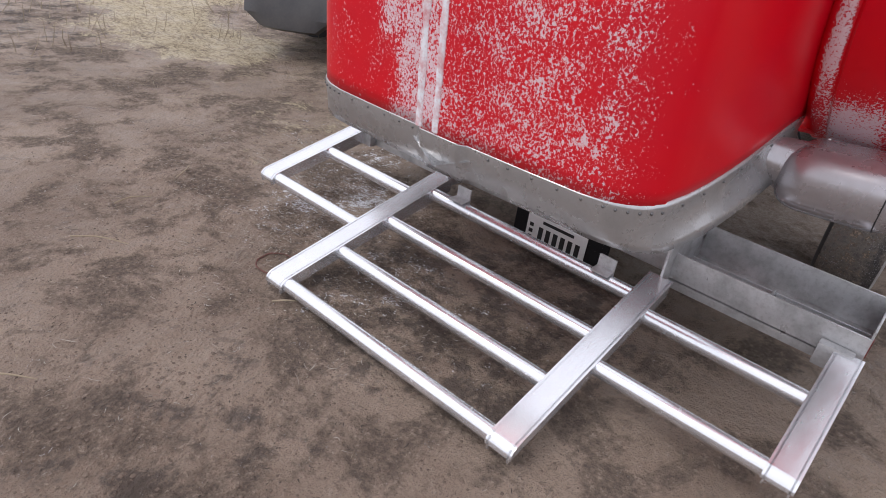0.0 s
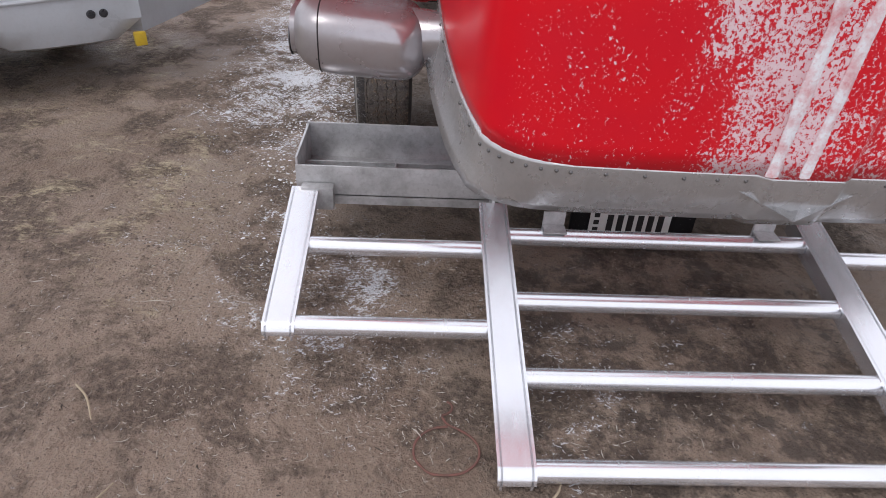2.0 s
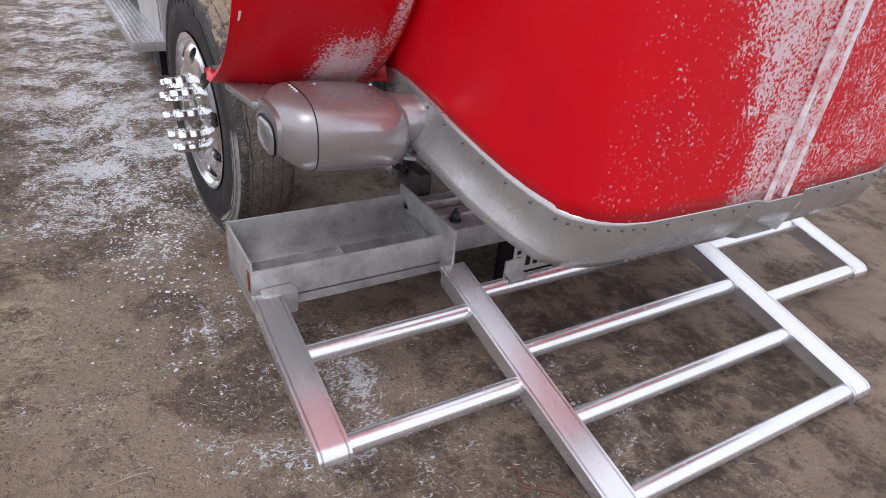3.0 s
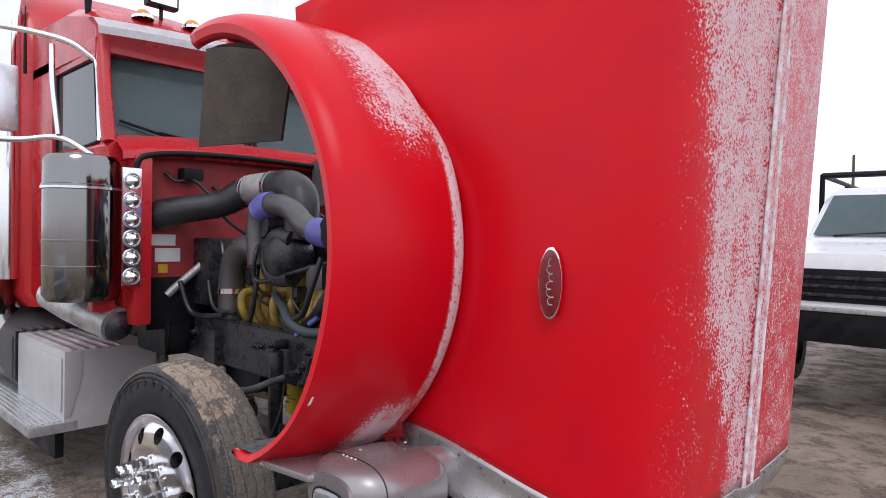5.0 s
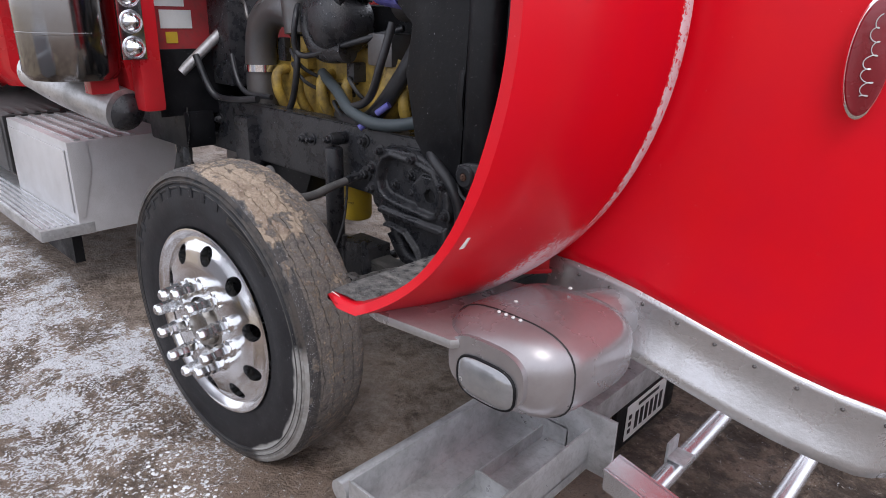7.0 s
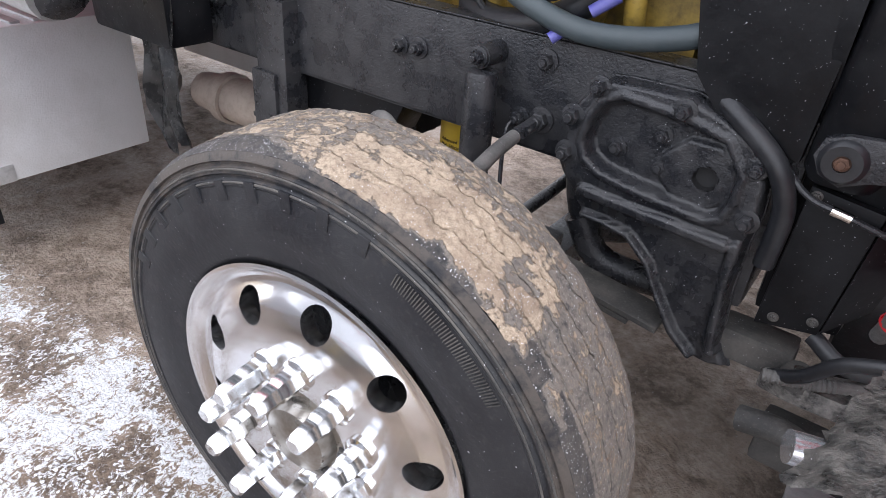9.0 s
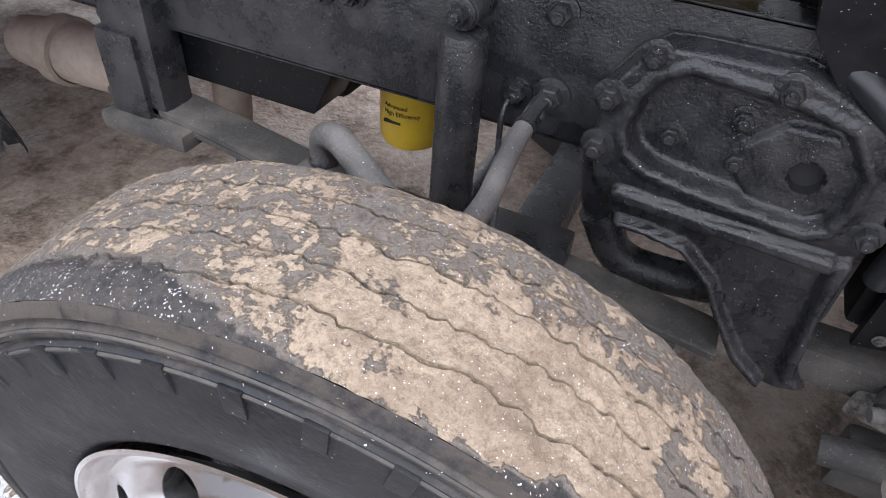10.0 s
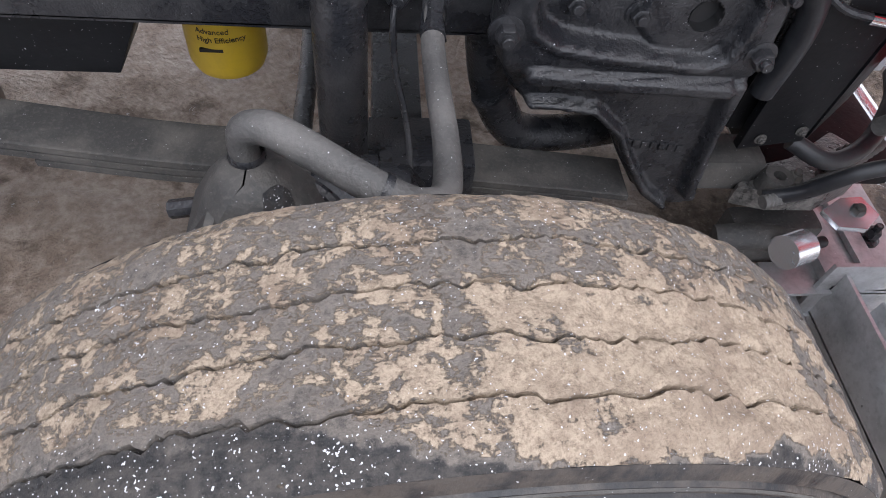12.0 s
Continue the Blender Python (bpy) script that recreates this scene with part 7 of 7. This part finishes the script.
def build_tree(x, y, h):
    tree = new("bare_tree")
    tree.location = (x, y, -0.1)
    tagged(tree, "bare leafless tree beyond the yard", "tree", "bare trees")
    part("trunk", tube([(0, 0, 0), (0.1, 0.05, h * 0.3), (0.0, 0.1, h * 0.62), (0.15, 0, h)], [0.16, 0.12, 0.07, 0.015], 8, 4), BARK, tree)
    limbs, twigs = bmesh.new(), bmesh.new()
    for k in range(16):
        z = h * random.uniform(0.25, 0.9)
        a = random.uniform(0, 2 * math.pi)
        ln = (h - z) * random.uniform(0.45, 0.75) + 0.5
        d = Vector((math.cos(a), math.sin(a), random.uniform(0.4, 0.9)))
        p0 = Vector((0.05, 0.05, z))
        p1, p2 = p0 + d * ln * 0.5, p0 + d * ln + Vector((0, 0, 0.2 * ln))
        tube([p0, p1, p2], [0.05, 0.03, 0.008], 5, 2, limbs)
        for q in range(9):
            b0 = p0.lerp(p2, random.uniform(0.3, 1))
            e = b0 + Vector((random.gauss(0, 1), random.gauss(0, 1), random.uniform(0.2, 1.2))) * ln * 0.28
            tube([b0, e], [0.014, 0.004], 4, 1, twigs)
    part("limbs", limbs, BARK, tree)
    part("crown", twigs, BARK, tree, "thin bare twigs")


for x, y, h in ((-9, 8.5, 3.4), (-12, 10.5, 4), (-7.5, 10, 3.4), (-15, 15, 4.6), (-10, 14, 4.2), (-20, 14, 5), (-6.2, 14, 3.8), (-18, 21, 5.5)):
    build_tree(x, y, h)
pole = part("utility_pole", tube([(0, 0, -0.5), (0, 0, 9)], [0.16, 0.13, 0.1], 10, 2), BARK)
pole.location = (-9.5, 60, 0)
tagged(pole, "distant wooden utility pole against the sky", "pole")

# ---- loose straw, sticks and clods ----
random.seed(5)


def flat_bits(count, spots, length, width, name, mat_, label, thick=0.0015):
    vs, fs = [], []
    for _ in range(count):
        cx, cy, rx, ry = random.choice(spots)
        x, y = random.gauss(cx, rx), random.gauss(cy, ry)
        if -1.25 < y < 1.1 and x < 1.0:
            continue
        if noise.noise((x * 4, y * 4, 21)) + 0.5 * noise.noise((x * 11, y * 11, 23)) < random.uniform(-0.3, 0.25):
            continue
        a = random.gauss(0.6, 0.9)
        ln = length * math.exp(random.gauss(-0.35, 0.6))
        w = width * random.uniform(0.35, 1.2)
        z = ground_height(x, y) + 0.001
        rise = random.uniform(-0.004, 0.008) * min(1, ln / 0.03)
        bend = random.gauss(0, 0.25)
        p = Vector((x, y, z))
        i = len(vs)
        for k in range(4):
            u = Vector((math.cos(a + bend * k), math.sin(a + bend * k), 0))
            n_ = Vector((-u.y, u.x, 0))
            wide = w * (0.25, 1.0, 0.8, 0.15)[k] * random.uniform(0.7, 1.3)
            q = p + u * (ln * k / 3) + Vector((0, 0, rise * k / 3))
            vs += [q - n_ * wide / 2, q + Vector((0, 0, wide * 0.5)), q + n_ * wide / 2]
        for k in (0, 3, 6):
            fs += [(i + k, i + k + 1, i + k + 4, i + k + 3), (i + k + 1, i + k + 2, i + k + 5, i + k + 4)]
    me = bpy.data.meshes.new(name)
    me.from_pydata(vs, [], fs)
    me.materials.append(mat_)
    ob = new(name, me)
    tagged(ob, label, "ground litter", kind="stuff")
    return ob


flat_bits(9000, [(0.3, -3.3, 0.9, 0.55), (1.2, -3.8, 0.8, 0.6), (-0.6, -3.0, 0.7, 0.4), (0.8, -3.0, 0.5, 0.3), (-1.5, -2.6, 1.0, 0.4)], 0.05, 0.0022, "dead_grass", STRAW, "pale dead grass blades lying on the mud")
flat_bits(900, [(0.85, -1.72, 0.22, 0.13), (1.0, -1.8, 0.3, 0.15), (0.5, -1.95, 0.4, 0.15)], 0.04, 0.0024, "matted_straw", STRAW, "matted pale straw trodden into the mud")
flat_bits(1500, [(2.4, -1.5, 0.8, 0.7), (1.9, 0.0, 0.5, 0.4), (1.3, -1.55, 0.45, 0.3), (1.5, -1.45, 0.4, 0.2), (0.0, -1.6, 0.9, 0.3), (0.8, -1.8, 0.4, 0.2), (0.9, -1.75, 0.3, 0.2), (1.5, -1.9, 0.6, 0.3)], 0.026, 0.0018, "straw_bits", STRAW, "short scattered straw on the mud")

PALE = surface("frosted_straw", (0.50, 0.46, 0.41), 0.85, dirt=(0.27, 0.22, 0.165), dirt_amount=0.8, scale=5)
TWIG = surface("dark_wet_twig", (0.05, 0.036, 0.028), 0.8, dirt=(0.11, 0.085, 0.062), dirt_amount=0.6, scale=6)
flat_bits(3400, [(1.55, -1.50, 0.42, 0.16), (1.95, -1.42, 0.28, 0.14), (2.2, -1.0, 0.2, 0.22), (2.28, -0.62, 0.16, 0.22), (1.25, -1.6, 0.4, 0.16), (1.75, -0.95, 0.22, 0.2), (2.0, -0.1, 0.3, 0.25), (1.7, -1.75, 0.5, 0.22)], 0.016, 0.0032, "frosted_straw", PALE, "short frosted straw scattered on the mud")
flat_bits(2200, [(2.6, -1.1, 0.7, 0.6), (3.0, -0.2, 0.5, 0.5), (2.1, -1.9, 0.7, 0.35), (1.2, -2.0, 0.6, 0.3), (2.3, 0.3, 0.6, 0.5)], 0.015, 0.0036, "dark_twigs", TWIG, "small dark wet twigs on the mud")
flat_bits(700, [(2.6, -1.3, 0.7, 0.6), (2.9, -0.4, 0.5, 0.6), (1.9, -2.1, 0.8, 0.4)], 0.034, 0.0024, "pale_stalks", PALE, "pale dry stalks lying on the mud")


def weeds(count):
    bm = bmesh.new()
    for _ in range(count):
        x, y = random.uniform(-1.0, 4.5), random.uniform(-8.0, -3.7)
        h = random.uniform(0.05, 0.22)
        p = Vector((x, y, ground_height(x, y) - 0.01))
        top = p + Vector((random.gauss(0, 0.3) * h, random.gauss(0, 0.3) * h, h))
        tube([p, p.lerp(top, 0.5) + Vector((random.gauss(0, 0.06) * h, 0, 0)), top], [0.003, 0.0025, 0.001], 4, 2, bm)
    ob = part("dead_weeds", bm, STRAW)
    return tagged(ob, "upright dry weed stalks at the yard's edge", "weeds", kind="stuff")


weeds(420)


def clods(count, spots, size, name, mat_, label):
    vs, fs = [], []
    base = bmesh.new()
    bmesh.ops.create_icosphere(base, subdivisions=1, radius=1)
    bv, bf = [v.co.copy() for v in base.verts], [[v.index for v in f.verts] for f in base.faces]
    base.free()
    for _ in range(count):
        cx, cy, rx, ry = random.choice(spots)
        x, y = random.gauss(cx, rx), random.gauss(cy, ry)
        if -1.2 < y < 1.1 and x < 0.9:
            continue
        r = size * random.uniform(0.3, 1.0) ** 1.6
        q = Euler((random.uniform(0, 6), random.uniform(0, 6), random.uniform(0, 6)))
        i = len(vs)
        for v in bv:
            p = v.copy()
            p.rotate(q)
            p *= r * (1 + 0.35 * noise.noise(v * 1.7 + Vector((x * 9, y * 9, 0))))
            vs.append((x + p.x * 1.3, y + p.y * 1.3, ground_height(x, y) + p.z * 0.45 + r * 0.05))
        fs += [[i + k for k in f] for f in bf]
    me = bpy.data.meshes.new(name)
    me.from_pydata(vs, [], fs)
    me.materials.append(mat_)
    ob = new(name, me)
    return tagged(ob, label, "ground litter", kind="stuff")


CLOD = surface("dark_mud_clod", (0.12, 0.085, 0.065), 0.95, dirt=(0.22, 0.17, 0.13), dirt_amount=0.7, scale=9, fine=90, bumps=0.6)
clods(4200, [(2.7, -0.8, 0.7, 0.7), (3.0, -0.3, 0.4, 0.4), (1.6, -1.6, 0.6, 0.3), (2.1, -0.4, 0.5, 0.5)], 0.0042, "mud_crumbs", CLOD, "fine brown crumbs of mud")
clods(1000, [(3.0, -0.3, 0.30, 0.26), (2.4, -1.2, 0.7, 0.6), (2.2, 0.0, 0.6, 0.5), (1.2, -1.8, 0.7, 0.4)], 0.0065, "mud_clods", CLOD, "small dark clods of trodden mud")
clods(1800, [(-0.6, -1.5, 0.6, 0.18), (0.3, -1.4, 0.4, 0.1), (-1.6, -1.4, 0.5, 0.2)], 0.006, "snow_crumbs", SNOWM, "crumbs of old snow on the mud")
for pts in ([(2.78, -1.36, 0.01), (2.70, -1.28, 0.018), (2.633, -1.18, 0.01)], [(2.42, -0.52, 0.01), (2.385, -0.48, 0.02), (2.34, -0.46, 0.008)], [(3.35, -0.75, 0.01), (3.25, -0.68, 0.015), (3.18, -0.60, 0.01)], [(2.05, -1.75, 0.004), (2.10, -1.70, 0.01), (2.17, -1.66, 0.004)], [(2.52, -1.55, 0.004), (2.44, -1.56, 0.01), (2.36, -1.53, 0.004)]):
    st = part("stick", tube(pts, [0.0028, 0.0034, 0.002], 7, 5), STRAW)
    tagged(st, "thin pale dry stick lying on mud", "stick", "sticks on the ground")
coil = [(2.08 + 0.05 * t + 0.004 * math.sin(25 * t), -0.735 + 0.015 * math.sin(4 * t), 0.005) for t in np.linspace(0, 1.6, 9)] + [(2.245 + 0.075 * math.cos(a), -0.74 + 0.085 * math.sin(a), 0.006) for a in np.linspace(2.6, -3.2, 14)]
cord = part("cord", tube([(x, y, ground_height(x, y) + z * 0.6) for x, y, z in coil], 0.0035, 7, 3), surface("faded_red_cord", (0.16, 0.07, 0.055), 0.9, dirt=(0.10, 0.07, 0.055), dirt_amount=0.8, scale=30))
tagged(cord, "faded reddish cord looped on the mud", "cord")
